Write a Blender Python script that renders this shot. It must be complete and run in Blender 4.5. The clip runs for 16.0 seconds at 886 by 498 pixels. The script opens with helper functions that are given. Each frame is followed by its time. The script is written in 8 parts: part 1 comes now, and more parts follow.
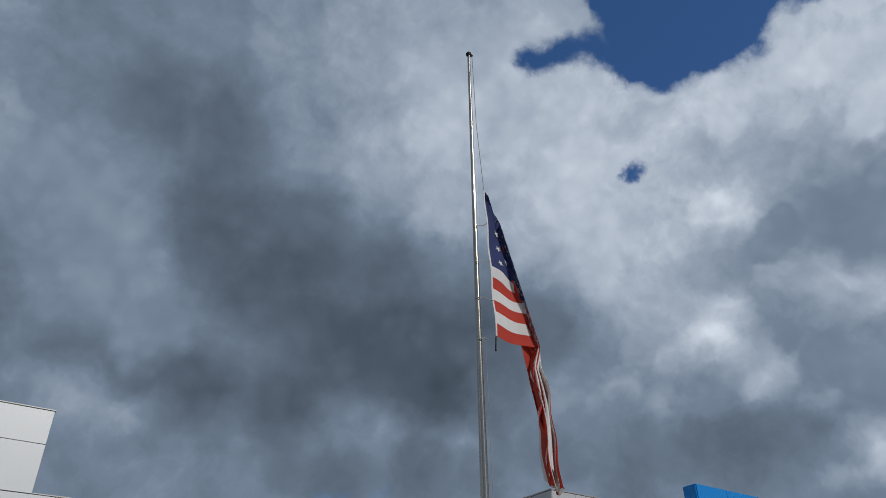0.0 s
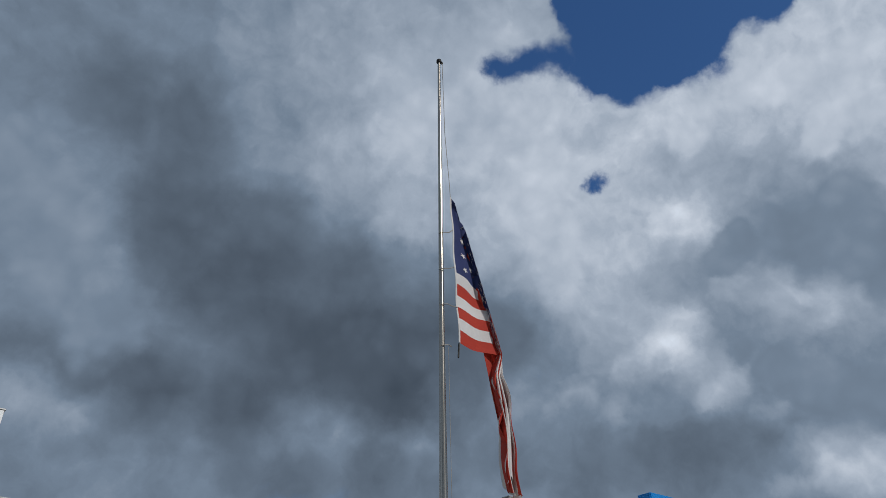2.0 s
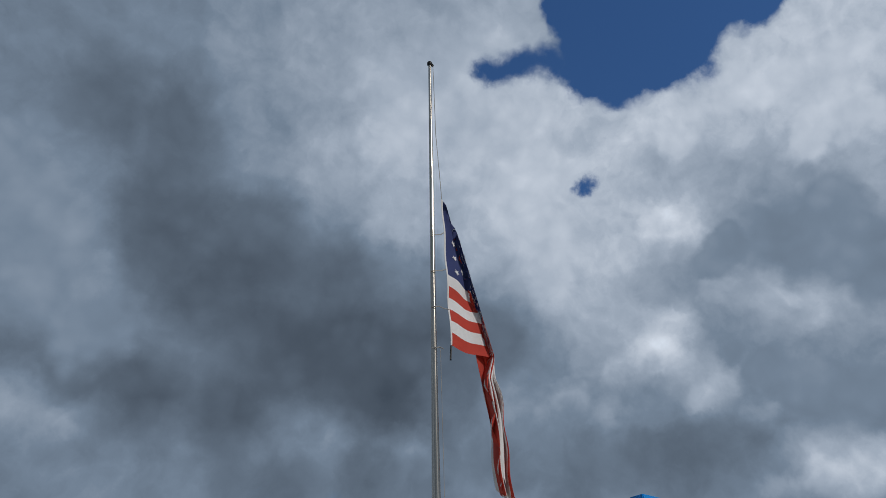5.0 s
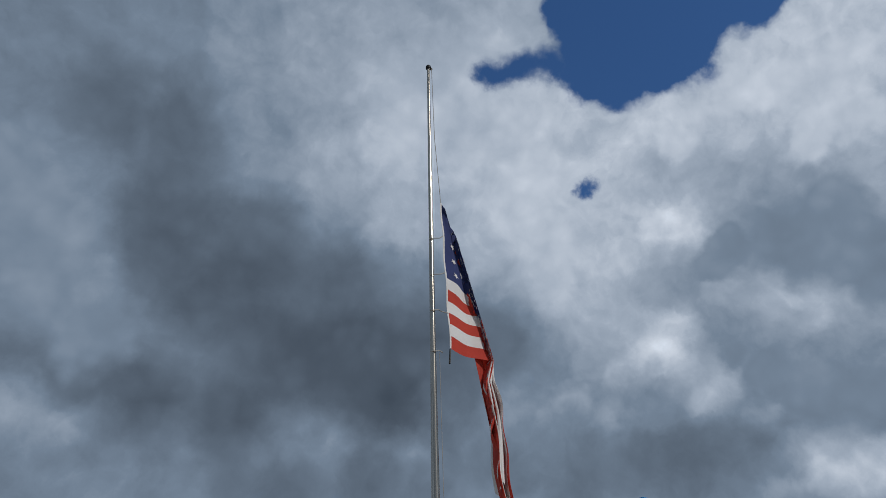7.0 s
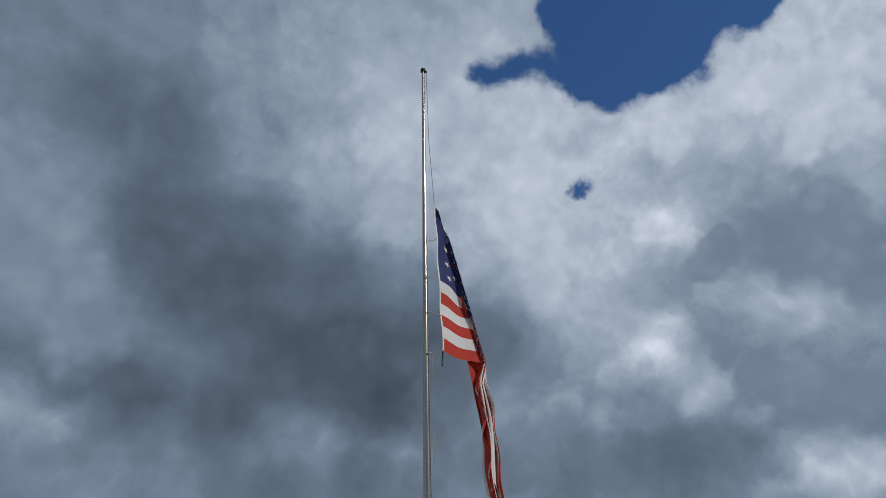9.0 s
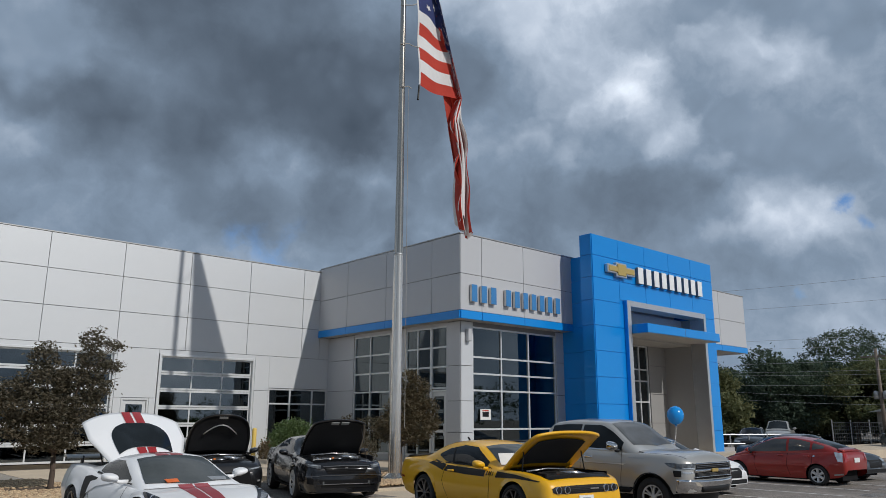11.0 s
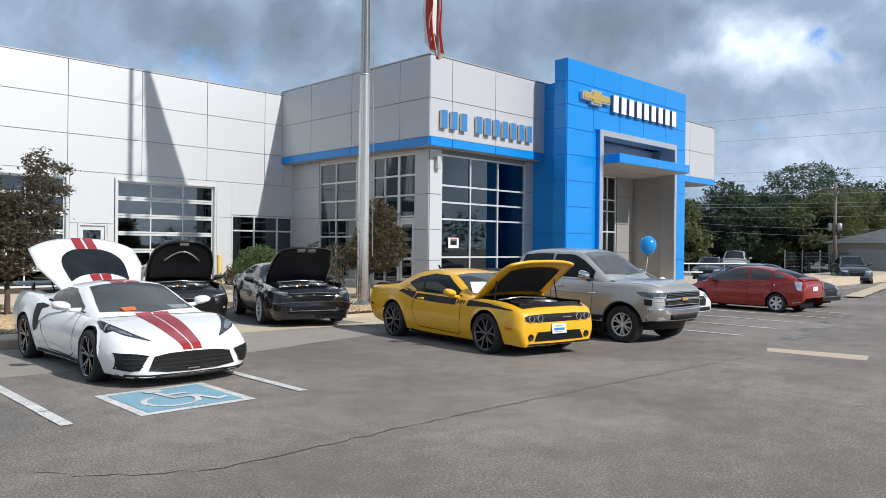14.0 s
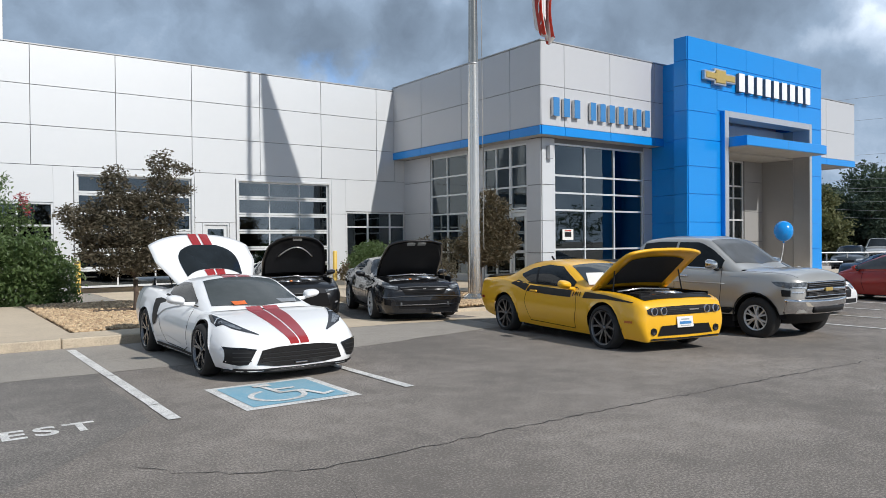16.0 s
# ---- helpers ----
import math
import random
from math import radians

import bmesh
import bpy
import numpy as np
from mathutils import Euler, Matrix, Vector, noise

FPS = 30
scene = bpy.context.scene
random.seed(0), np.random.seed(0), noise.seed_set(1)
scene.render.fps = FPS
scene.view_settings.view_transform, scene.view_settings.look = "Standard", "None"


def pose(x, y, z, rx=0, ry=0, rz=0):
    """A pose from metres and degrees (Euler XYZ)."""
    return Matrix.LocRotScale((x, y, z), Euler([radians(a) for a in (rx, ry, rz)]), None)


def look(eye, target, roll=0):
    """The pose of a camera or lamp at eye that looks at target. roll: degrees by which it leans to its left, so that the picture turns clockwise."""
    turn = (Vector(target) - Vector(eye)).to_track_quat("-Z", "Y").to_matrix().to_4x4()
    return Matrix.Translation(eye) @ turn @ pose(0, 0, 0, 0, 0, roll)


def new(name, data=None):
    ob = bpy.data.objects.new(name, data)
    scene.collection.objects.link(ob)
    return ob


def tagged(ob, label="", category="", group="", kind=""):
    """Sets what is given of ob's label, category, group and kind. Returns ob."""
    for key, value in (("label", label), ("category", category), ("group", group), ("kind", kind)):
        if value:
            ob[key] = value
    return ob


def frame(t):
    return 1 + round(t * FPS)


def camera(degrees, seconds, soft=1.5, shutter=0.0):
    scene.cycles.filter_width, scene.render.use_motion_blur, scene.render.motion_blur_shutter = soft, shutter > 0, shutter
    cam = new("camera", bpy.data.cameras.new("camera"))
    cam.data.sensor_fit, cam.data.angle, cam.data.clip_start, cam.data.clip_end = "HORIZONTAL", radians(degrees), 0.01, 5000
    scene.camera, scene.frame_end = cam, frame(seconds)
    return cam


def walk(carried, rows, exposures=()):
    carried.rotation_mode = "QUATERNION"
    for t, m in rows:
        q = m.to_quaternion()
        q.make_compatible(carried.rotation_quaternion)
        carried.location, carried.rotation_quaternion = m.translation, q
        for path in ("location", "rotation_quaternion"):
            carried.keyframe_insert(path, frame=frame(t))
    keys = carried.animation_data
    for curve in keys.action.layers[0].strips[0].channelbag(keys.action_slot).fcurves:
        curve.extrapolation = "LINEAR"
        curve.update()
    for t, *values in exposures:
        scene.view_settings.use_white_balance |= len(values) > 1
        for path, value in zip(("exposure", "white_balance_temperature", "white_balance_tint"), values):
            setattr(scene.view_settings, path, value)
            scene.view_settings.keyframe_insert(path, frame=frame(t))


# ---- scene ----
cam = camera(61.93, 16.0, soft=0.85)
PATH = [
    (0, pose(-0.118, -0.729, 1.755, 122.688, 0.523, -34.427)),
    (0.5, pose(-0.187, -0.712, 1.749, 123.712, 0.310, -35.706)),
    (1, pose(-0.198, -0.704, 1.748, 123.807, 0.444, -36.390)),
    (1.5, pose(-0.210, -0.707, 1.747, 123.357, 0.466, -37.238)),
    (2, pose(-0.247, -0.731, 1.747, 123.050, 0.735, -37.755)),
    (2.5, pose(-0.255, -0.679, 1.747, 122.477, 0.741, -37.626)),
    (3, pose(-0.208, -0.606, 1.748, 123.745, 0.964, -37.498)),
    (3.5, pose(-0.216, -0.688, 1.743, 123.286, 1.297, -37.317)),
    (4, pose(-0.217, -0.645, 1.748, 123.442, 1.106, -37.020)),
    (4.5, pose(-0.233, -0.648, 1.750, 123.247, 1.295, -38.229)),
    (7, pose(-0.174, -0.725, 1.755, 123.533, 1.442, -38.034)),
    (7.5, pose(-0.207, -0.714, 1.752, 123.880, 1.538, -37.973)),
    (8, pose(-0.239, -0.774, 1.751, 123.846, 1.642, -38.282)),
    (8.5, pose(-0.272, -0.834, 1.749, 123.689, 1.516, -38.756)),
    (9, pose(-0.305, -0.894, 1.746, 123.486, 1.395, -38.670)),
    (9.5, pose(-0.299, -0.903, 1.749, 120.113, 0.356, -38.053)),
    (10, pose(-0.456, -1.054, 1.757, 111.822, -0.217, -39.355)),
    (10.2, pose(-0.475, -1.025, 1.762, 108.399, -1.500, -41.020)),
    (12.3, pose(-0.306, -0.615, 1.776, 97.535, 2.656, -42.200)),
    (12.5, pose(-0.282, -0.569, 1.800, 95.555, 1.858, -42.750)),
    (13, pose(-0.215, -0.617, 1.766, 92.299, 2.498, -40.817)),
    (13.5, pose(-0.106, -0.519, 1.744, 87.042, 1.565, -40.527)),
    (14, look((0.050, -0.180, 1.779), (1.450, 1.248, 1.774), 0.6)),
    (14.5, pose(0.009, -0.178, 1.725, 90.611, 2.009, -42.945)),
    (15, look((0.084, -0.214, 1.753), (1.462, 1.235, 1.755), -3.7)),
    (15.5, pose(0.294, -0.054, 1.687, 91.290, 1.778, -39.062)),
    (16, pose(0.453, 0.194, 1.693, 89.492, 0.459, -35.597)),
]
EXPOSURES = [(0, -0.80), (9.0, -0.80), (10.0, -0.64), (10.2, -0.64), (12.3, 0.16), (13.0, 0.20), (13.5, 0.22), (14.0, 0.31), (15.0, 0.30), (15.5, 0.28), (16.0, 0.18)]
walk(cam, PATH, EXPOSURES)

# ---- sun and sky ----
SUN_TO = Vector((0.165, -1.0, 0.78)).normalized()   # towards the sun
SUN_EL = math.asin(SUN_TO.z)
SUN_AZ = math.atan2(SUN_TO.x, SUN_TO.y)
sun = new("sun", bpy.data.lights.new("sun", "SUN"))
sun.data.energy, sun.data.angle, sun.data.color = 3.4, radians(0.6), (1.0, 0.965, 0.915)
sun.matrix_world = look(SUN_TO * 100, (0, 0, 0))

world = bpy.data.worlds.new("sky")
scene.world = world
world.use_nodes = True
# Clouds: bearing, height above the horizon (degrees), spread, brightness; high, middle and low in the sky.
CLOUDS_TOP = (
    (41.3, 50.4, 0.037, 0.59), (47.9, 50.4, 0.037, 0.66), (33.4, 50.1, 0.037, 0.62), (25.8, 49.6, 0.036, 0.59),
    (17.4, 48.4, 0.034, 0.54), (10.7, 47.4, 0.033, 0.49), (5.0, 45.4, 0.031, 0.48), (34.2, 45.1, 0.038, 0.63),
    (26.4, 45.1, 0.037, 0.60), (46.9, 44.3, 0.039, 0.72), (19.0, 44.2, 0.036, 0.54), (-0.2, 43.7, 0.029, 0.46),
    (42.0, 43.3, 0.039, 0.66), (77.2, 43.2, 0.033, 0.71), (13.4, 42.7, 0.034, 0.43), (66.7, 41.9, 0.036, 0.73),
    (52.9, 41.9, 0.038, 0.73), (72.4, 41.8, 0.035, 0.75), (7.5, 41.7, 0.033, 0.45), (80.8, 41.6, 0.032, 0.72),
    (59.3, 40.7, 0.037, 0.75), (34.3, 40.0, 0.039, 0.70), (27.6, 39.7, 0.038, 0.63), (1.7, 39.5, 0.031, 0.46),
)
CLOUDS_HIGH = (
    (78.8, 39.2, 0.033, 0.75), (21.2, 39.0, 0.037, 0.53), (65.1, 38.9, 0.036, 0.70), (48.9, 38.9, 0.039, 0.74),
    (42.2, 38.6, 0.039, 0.68), (15.6, 38.6, 0.036, 0.44), (72.2, 38.0, 0.034, 0.70), (55.3, 38.0, 0.038, 0.74),
    (10.3, 37.9, 0.034, 0.43), (61.2, 36.5, 0.037, 0.64), (6.1, 36.4, 0.033, 0.50), (77.1, 36.0, 0.033, 0.68),
    (34.4, 35.7, 0.039, 0.65), (28.6, 35.5, 0.039, 0.53), (2.7, 35.0, 0.031, 0.55), (22.4, 34.9, 0.038, 0.42),
    (66.1, 34.8, 0.036, 0.58), (43.4, 34.1, 0.039, 0.69), (16.6, 34.1, 0.037, 0.37), (71.4, 34.1, 0.034, 0.61),
    (48.6, 33.7, 0.039, 0.74), (60.2, 33.2, 0.037, 0.82), (12.2, 32.9, 0.035, 0.38), (54.6, 32.5, 0.038, 0.72),
)
CLOUDS_UPPER = (
    (75.4, 32.3, 0.032, 0.62), (8.3, 31.2, 0.034, 0.52), (64.3, 31.0, 0.035, 0.55), (34.5, 30.9, 0.039, 0.48),
    (4.7, 30.7, 0.032, 0.53), (28.0, 30.6, 0.039, 0.40), (21.7, 30.1, 0.038, 0.35), (68.8, 29.9, 0.034, 0.50),
    (16.7, 29.5, 0.037, 0.36), (45.0, 29.2, 0.039, 0.59), (59.5, 29.1, 0.036, 0.52), (73.5, 28.9, 0.032, 0.49),
    (13.2, 28.5, 0.035, 0.44), (49.8, 28.3, 0.038, 0.66), (55.1, 28.1, 0.037, 0.64), (9.8, 27.5, 0.034, 0.59),
    (63.6, 27.4, 0.035, 0.59), (6.2, 26.3, 0.033, 0.50), (34.5, 26.1, 0.039, 0.31), (28.4, 25.9, 0.038, 0.31),
    (21.9, 25.9, 0.038, 0.34), (67.4, 25.7, 0.033, 0.70), (45.6, 25.3, 0.038, 0.44), (53.5, 24.9, 0.036, 0.64),
)
CLOUDS_MIDDLE = (
    (50.2, 24.9, 0.037, 0.54), (16.8, 24.6, 0.037, 0.48), (71.8, 24.5, 0.031, 0.57), (57.0, 24.4, 0.035, 0.83),
    (12.3, 24.3, 0.035, 0.50), (60.9, 23.8, 0.034, 0.52), (20.0, 23.7, 0.037, 0.45), (7.6, 23.1, 0.033, 0.39),
    (28.6, 22.6, 0.038, 0.33), (65.9, 22.4, 0.032, 0.52), (33.0, 22.1, 0.038, 0.28), (39.7, 21.9, 0.038, 0.41),
    (48.9, 21.6, 0.036, 0.59), (48.7, 21.6, 0.039, 0.44), (15.0, 21.5, 0.036, 0.32), (70.6, 21.3, 0.030, 0.51),
    (59.3, 21.2, 0.034, 0.69), (55.3, 21.0, 0.039, 0.49), (44.2, 20.7, 0.037, 0.53), (10.9, 20.6, 0.034, 0.40),
    (20.6, 20.5, 0.037, 0.30), (13.5, 20.4, 0.030, 0.44), (53.1, 20.4, 0.035, 0.54), (28.2, 19.9, 0.038, 0.47),
)
CLOUDS_LOWER = (
    (7.8, 19.8, 0.033, 0.54), (65.6, 19.6, 0.037, 0.47), (62.6, 19.4, 0.032, 0.44), (18.6, 19.2, 0.033, 0.49),
    (9.9, 18.9, 0.034, 0.57), (71.1, 18.6, 0.035, 0.47), (33.8, 18.6, 0.037, 0.36), (28.6, 18.4, 0.037, 0.59),
    (67.9, 18.1, 0.030, 0.51), (74.2, 18.0, 0.034, 0.54), (50.5, 17.8, 0.035, 0.40), (61.5, 17.5, 0.038, 0.45),
    (45.2, 17.4, 0.036, 0.43), (22.5, 17.2, 0.035, 0.53), (26.5, 17.2, 0.037, 0.37), (17.5, 17.1, 0.036, 0.42),
    (22.3, 17.1, 0.036, 0.39), (48.5, 17.0, 0.040, 0.53), (8.6, 16.9, 0.033, 0.45), (35.1, 16.9, 0.039, 0.54),
    (12.7, 16.7, 0.034, 0.45), (60.1, 16.3, 0.032, 0.40), (54.5, 16.2, 0.033, 0.33), (32.5, 16.1, 0.037, 0.33),
)
CLOUDS_LOW = (
    (33.7, 16.1, 0.039, 0.43), (8.4, 15.8, 0.033, 0.48), (49.0, 15.6, 0.038, 0.35), (14.3, 15.4, 0.035, 0.45),
    (53.3, 15.4, 0.040, 0.53), (19.5, 15.2, 0.037, 0.43), (65.2, 15.2, 0.030, 0.67), (68.7, 14.9, 0.028, 0.59),
    (44.0, 14.7, 0.040, 0.51), (66.8, 14.3, 0.032, 0.77), (65.2, 14.2, 0.037, 0.53), (13.6, 14.2, 0.032, 0.55),
    (68.6, 14.1, 0.036, 0.62), (69.5, 13.8, 0.031, 0.75), (61.6, 13.6, 0.038, 0.49), (20.5, 13.6, 0.035, 0.53),
    (32.4, 13.6, 0.039, 0.51), (61.3, 13.5, 0.034, 0.48), (64.9, 11.8, 0.032, 0.40), (69.3, 11.2, 0.030, 0.45),
    (64.2, 10.7, 0.037, 0.49), (72.2, 10.5, 0.034, 0.52), (68.7, 10.2, 0.036, 0.49), (70.3, 7.8, 0.035, 0.63),
)
CLOUDS_BOTTOM = (
    (64.7, 7.4, 0.037, 0.54), (73.4, 6.5, 0.033, 0.56),
)
CLOUD_GAPS = (
    (60.0, 48.2, 0.062, 0.9), (54.6, 48.8, 0.032, 0.6), (65.5, 46.8, 0.055, 0.9), (58.7, 44.3, 0.045, 0.8),
    (63.5, 44.9, 0.035, 0.6), (64.4, 51.2, 0.076, 0.9), (72.4, 45.9, 0.033, 0.75), (75.3, 45.7, 0.017, 0.5),
    (53.5, 50.5, 0.028, 0.6), (46.6, 46.5, 0.025, 0.34), (49.7, 46.7, 0.026, 0.32), (52.3, 45.9, 0.026, 0.36),
    (54.6, 44.4, 0.026, 0.42), (43.8, 46.3, 0.021, 0.5), (53.5, 36.8, 0.015, 0.5), (24.2, 15.4, 0.035, 0.25),
    (28.6, 12.9, 0.044, 0.34), (25.0, 12.7, 0.029, 0.3), (71.0, 15.1, 0.020, 0.36), (71.8, 15.1, 0.019, 0.31),
    (72.8, 13.3, 0.016, 0.3), (67.3, 8.6, 0.013, 0.34),
)

# Billowing banks with firm edges: bearing, height above the horizon (degrees), radius.
GLOW_LOBES = (
    (44.8, 42.3, 0.112), (47.6, 37.7, 0.113), (48.2, 33.3, 0.09), (43.6, 47.0, 0.088), (48.6, 30.6, 0.053), (36.6, 43.9, 0.112),
)
DARK_LOBES = (
    (14.0, 36.3, 0.077), (14.0, 32.1, 0.084), (19.0, 28.2, 0.094), (25.0, 25.3, 0.103), (31.6, 24.3, 0.112), (37.9, 26.1, 0.106),
    (42.3, 26.8, 0.083), (22.2, 32.4, 0.111), (29.4, 29.9, 0.113), (10.9, 22.1, 0.059), (16.0, 21.2, 0.075), (21.7, 20.1, 0.077),
    (7.6, 40.7, 0.087), (12.9, 40.3, 0.076),
)
LEFT_LOBES = (
    (0.6, 34.1, 0.093), (4.2, 31.1, 0.099), (6.7, 27.7, 0.097), (10.7, 25.3, 0.073),
)
BLUEGREY_LOBES = (
    (68.1, 29.9, 0.073), (63.8, 30.2, 0.051), (71.9, 30.0, 0.076), (62.3, 29.7, 0.035), (72.5, 26.6, 0.062), (66.4, 19.1, 0.057),
    (69.6, 18.8, 0.049), (63.7, 21.6, 0.04), (61.6, 22.8, 0.031),
)
PUFF_LOBES = (
    (56.7, 23.6, 0.053), (54.3, 22.7, 0.039), (59.6, 19.9, 0.058), (62.4, 18.3, 0.039), (49.1, 21.0, 0.054), (52.0, 19.7, 0.043),
    (65.8, 13.7, 0.048), (68.5, 13.6, 0.047), (62.9, 13.3, 0.037),
)
FAINT_PUFF_LOBES = (
    (28.7, 19.1, 0.051), (32.3, 18.1, 0.054), (35.4, 17.3, 0.043), (10.1, 17.8, 0.038), (7.1, 18.3, 0.043), (5.1, 18.9, 0.042),
    (9.0, 16.6, 0.037), (25.8, 17.6, 0.049), (44.9, 19.4, 0.055), (19.0, 16.0, 0.047), (40.8, 18.4, 0.036),
)
BASE_LOBES = (
    (53.1, 16.7, 0.062), (58.0, 16.6, 0.06), (48.9, 16.3, 0.056), (62.3, 16.8, 0.039), (41.6, 17.5, 0.058), (44.1, 15.4, 0.05),
    (27.7, 16.0, 0.063), (33.3, 15.7, 0.068), (38.0, 15.6, 0.064), (23.1, 15.9, 0.048),
)
CREST_LOBES = (
    (76.0, 40.1, 0.055), (72.2, 39.9, 0.048), (68.3, 41.2, 0.046), (64.6, 41.0, 0.041), (76.1, 36.7, 0.055), (62.2, 38.7, 0.042),
    (72.5, 36.4, 0.045),
)

class Nodes:
    """A small helper to write node trees as sums."""

    def __init__(self, tree):
        self.tree = tree

    def add(self, kind, *values, **settings):
        n = self.tree.nodes.new(kind)
        for key, value in settings.items():
            setattr(n, key, value)
        for i, v in enumerate(values):
            self.put(n.inputs[i], v)
        return n

    def put(self, socket, v):
        if isinstance(v, bpy.types.NodeSocket):
            self.tree.links.new(v, socket)
        elif v is not None:
            socket.default_value = v

    def math(self, op, *values):
        return self.add("ShaderNodeMath", *values, operation=op).outputs[0]

    def vec(self, op, *values):
        n = self.add("ShaderNodeVectorMath", *values, operation=op)
        return n.outputs["Value"] if op in ("DISTANCE", "DOT_PRODUCT", "LENGTH") else n.outputs[0]

    def noise(self, vector, scale, detail=4.0, rough=0.55, lac=2.0):
        n = self.add("ShaderNodeTexNoise")
        self.put(n.inputs["Vector"], vector)
        n.inputs["Scale"].default_value, n.inputs["Detail"].default_value = scale, detail
        n.inputs["Roughness"].default_value, n.inputs["Lacunarity"].default_value = rough, lac
        return n.outputs

    def ramp(self, value, stops):
        n = self.add("ShaderNodeValToRGB", value)
        while len(n.color_ramp.elements) < len(stops):
            n.color_ramp.elements.new(0.5)
        for e, (at, col) in zip(n.color_ramp.elements, stops):
            e.position, e.color = at, (*col, 1)
        return n.outputs[0]

    def mix(self, factor, a, b, blend="MIX"):
        n = self.add("ShaderNodeMix", data_type="RGBA", blend_type=blend)
        self.put(n.inputs[0], factor)
        self.put(n.inputs[6], a)
        self.put(n.inputs[7], b)
        return n.outputs[2]


def build_sky():
    N = Nodes(world.node_tree)
    way = N.vec("NORMALIZE", N.add("ShaderNodeTexCoord").outputs["Generated"])
    half = (0.5, 0.5, 0.5)

    def bend(at, scale, detail, rough, amount):
        push = N.vec("SCALE", N.vec("SUBTRACT", N.noise(way, scale, detail, rough)["Color"], half), None)
        push.node.inputs["Scale"].default_value = amount
        return N.vec("ADD", at, push)
    bent = bend(bend(way, 5.0, 3.0, 0.5, 0.05), 15.0, 8.0, 0.6, 0.062)

    def masses(rows, total, weight=None):
        for bearing, height, spread, value in rows:
            b, h = radians(bearing), radians(height)
            c = (math.sin(b) * math.cos(h), math.cos(b) * math.cos(h), math.sin(h))
            d = N.vec("DISTANCE", bent, c)
            g = N.math("EXPONENT", N.math("MULTIPLY", N.math("MULTIPLY", d, d), -1 / spread ** 2))
            total = N.math("MULTIPLY_ADD", g, value, total)
            if weight is not None:
                weight = N.math("ADD", g, weight)
        return total, weight

    wide = N.noise(way, 3.0, 6.0, 0.55)[0]
    far = N.math("MULTIPLY_ADD", N.math("SUBTRACT", wide, 0.5), 1.0, 0.42)
    level = N.add("ShaderNodeSeparateXYZ", way).outputs["Z"]
    haze = N.add("ShaderNodeMapRange", level, 0.30, 0.0, interpolation_type="SMOOTHSTEP").outputs[0]
    far = N.math("MULTIPLY_ADD", haze, 0.20, far)
    tone, weight = N.math("MULTIPLY", far, 0.03), N.math("ADD", 0.03, 0.0)
    tone, weight = masses(CLOUDS_TOP + CLOUDS_HIGH + CLOUDS_UPPER + CLOUDS_MIDDLE + CLOUDS_LOWER + CLOUDS_LOW + CLOUDS_BOTTOM, tone, weight)
    tone = N.math("DIVIDE", tone, weight)
    billow = N.math("SUBTRACT", N.noise(bent, 9.0, 9.0, 0.58)[0], 0.5)
    tone = N.math("MULTIPLY_ADD", N.math("MULTIPLY", billow, N.math("ADD", tone, 0.05)), 0.15, tone)
    # relief lit from above
    puff = N.noise(bent, 10.0, 4.0, 0.5)[0]
    shade = N.noise(N.vec("ADD", bent, (0.0, 0.0, 0.015)), 10.0, 4.0, 0.5)[0]
    relief = N.math("SUBTRACT", puff, shade)
    tone = N.math("MULTIPLY_ADD", N.math("MULTIPLY", relief, N.math("MULTIPLY", tone, tone)), 0.75, tone)
    fine = N.math("SUBTRACT", N.noise(bent, 30.0, 7.0, 0.62)[0], 0.5)
    tone = N.math("MULTIPLY_ADD", N.math("MULTIPLY", fine, tone), 0.22, tone)

    # cauliflower heads: round cells at several sizes
    def heads(at, scale):
        n = N.add("ShaderNodeTexVoronoi", at, feature="SMOOTH_F1")
        n.inputs["Scale"].default_value, n.inputs["Detail"].default_value, n.inputs["Smoothness"].default_value = scale, 0.0, 0.4
        return n.outputs["Distance"]
    curl = bend(bend(way, 7.0, 3.0, 0.5, 0.04), 34.0, 5.0, 0.55, 0.012)
    knobs = N.math("SUBTRACT", 0.62, N.math("MULTIPLY_ADD", heads(curl, 34.0), 0.6, heads(curl, 15.0)))

    def bank(rows, at):
        """How deep a direction lies inside the nearest lobe, from 1 in its middle to below 0 outside."""
        depth = None
        for bearing, height, radius in rows:
            b, h = radians(bearing), radians(height)
            c = (math.sin(b) * math.cos(h), math.cos(b) * math.cos(h), math.sin(h))
            f = N.math("MULTIPLY_ADD", N.vec("DISTANCE", at, c), -1 / radius, 1.0)
            depth = f if depth is None else N.math("SMOOTH_MAX", depth, f, 0.25)
        return depth

    ruffled = bend(curl, 22.0, 6.0, 0.6, 0.04)

    def over(tone, rows, value, edge, knob, share):
        """Lays a bank over the rest."""
        depth = N.math("MULTIPLY_ADD", knobs, knob, bank(rows, ruffled))
        mask = N.add("ShaderNodeMapRange", depth, 0.0, edge, interpolation_type="SMOOTHSTEP").outputs[0]
        inner = N.math("MULTIPLY_ADD", knobs, 0.08, value)
        return N.math("MULTIPLY_ADD", N.math("MULTIPLY", mask, share), N.math("SUBTRACT", inner, tone), tone)

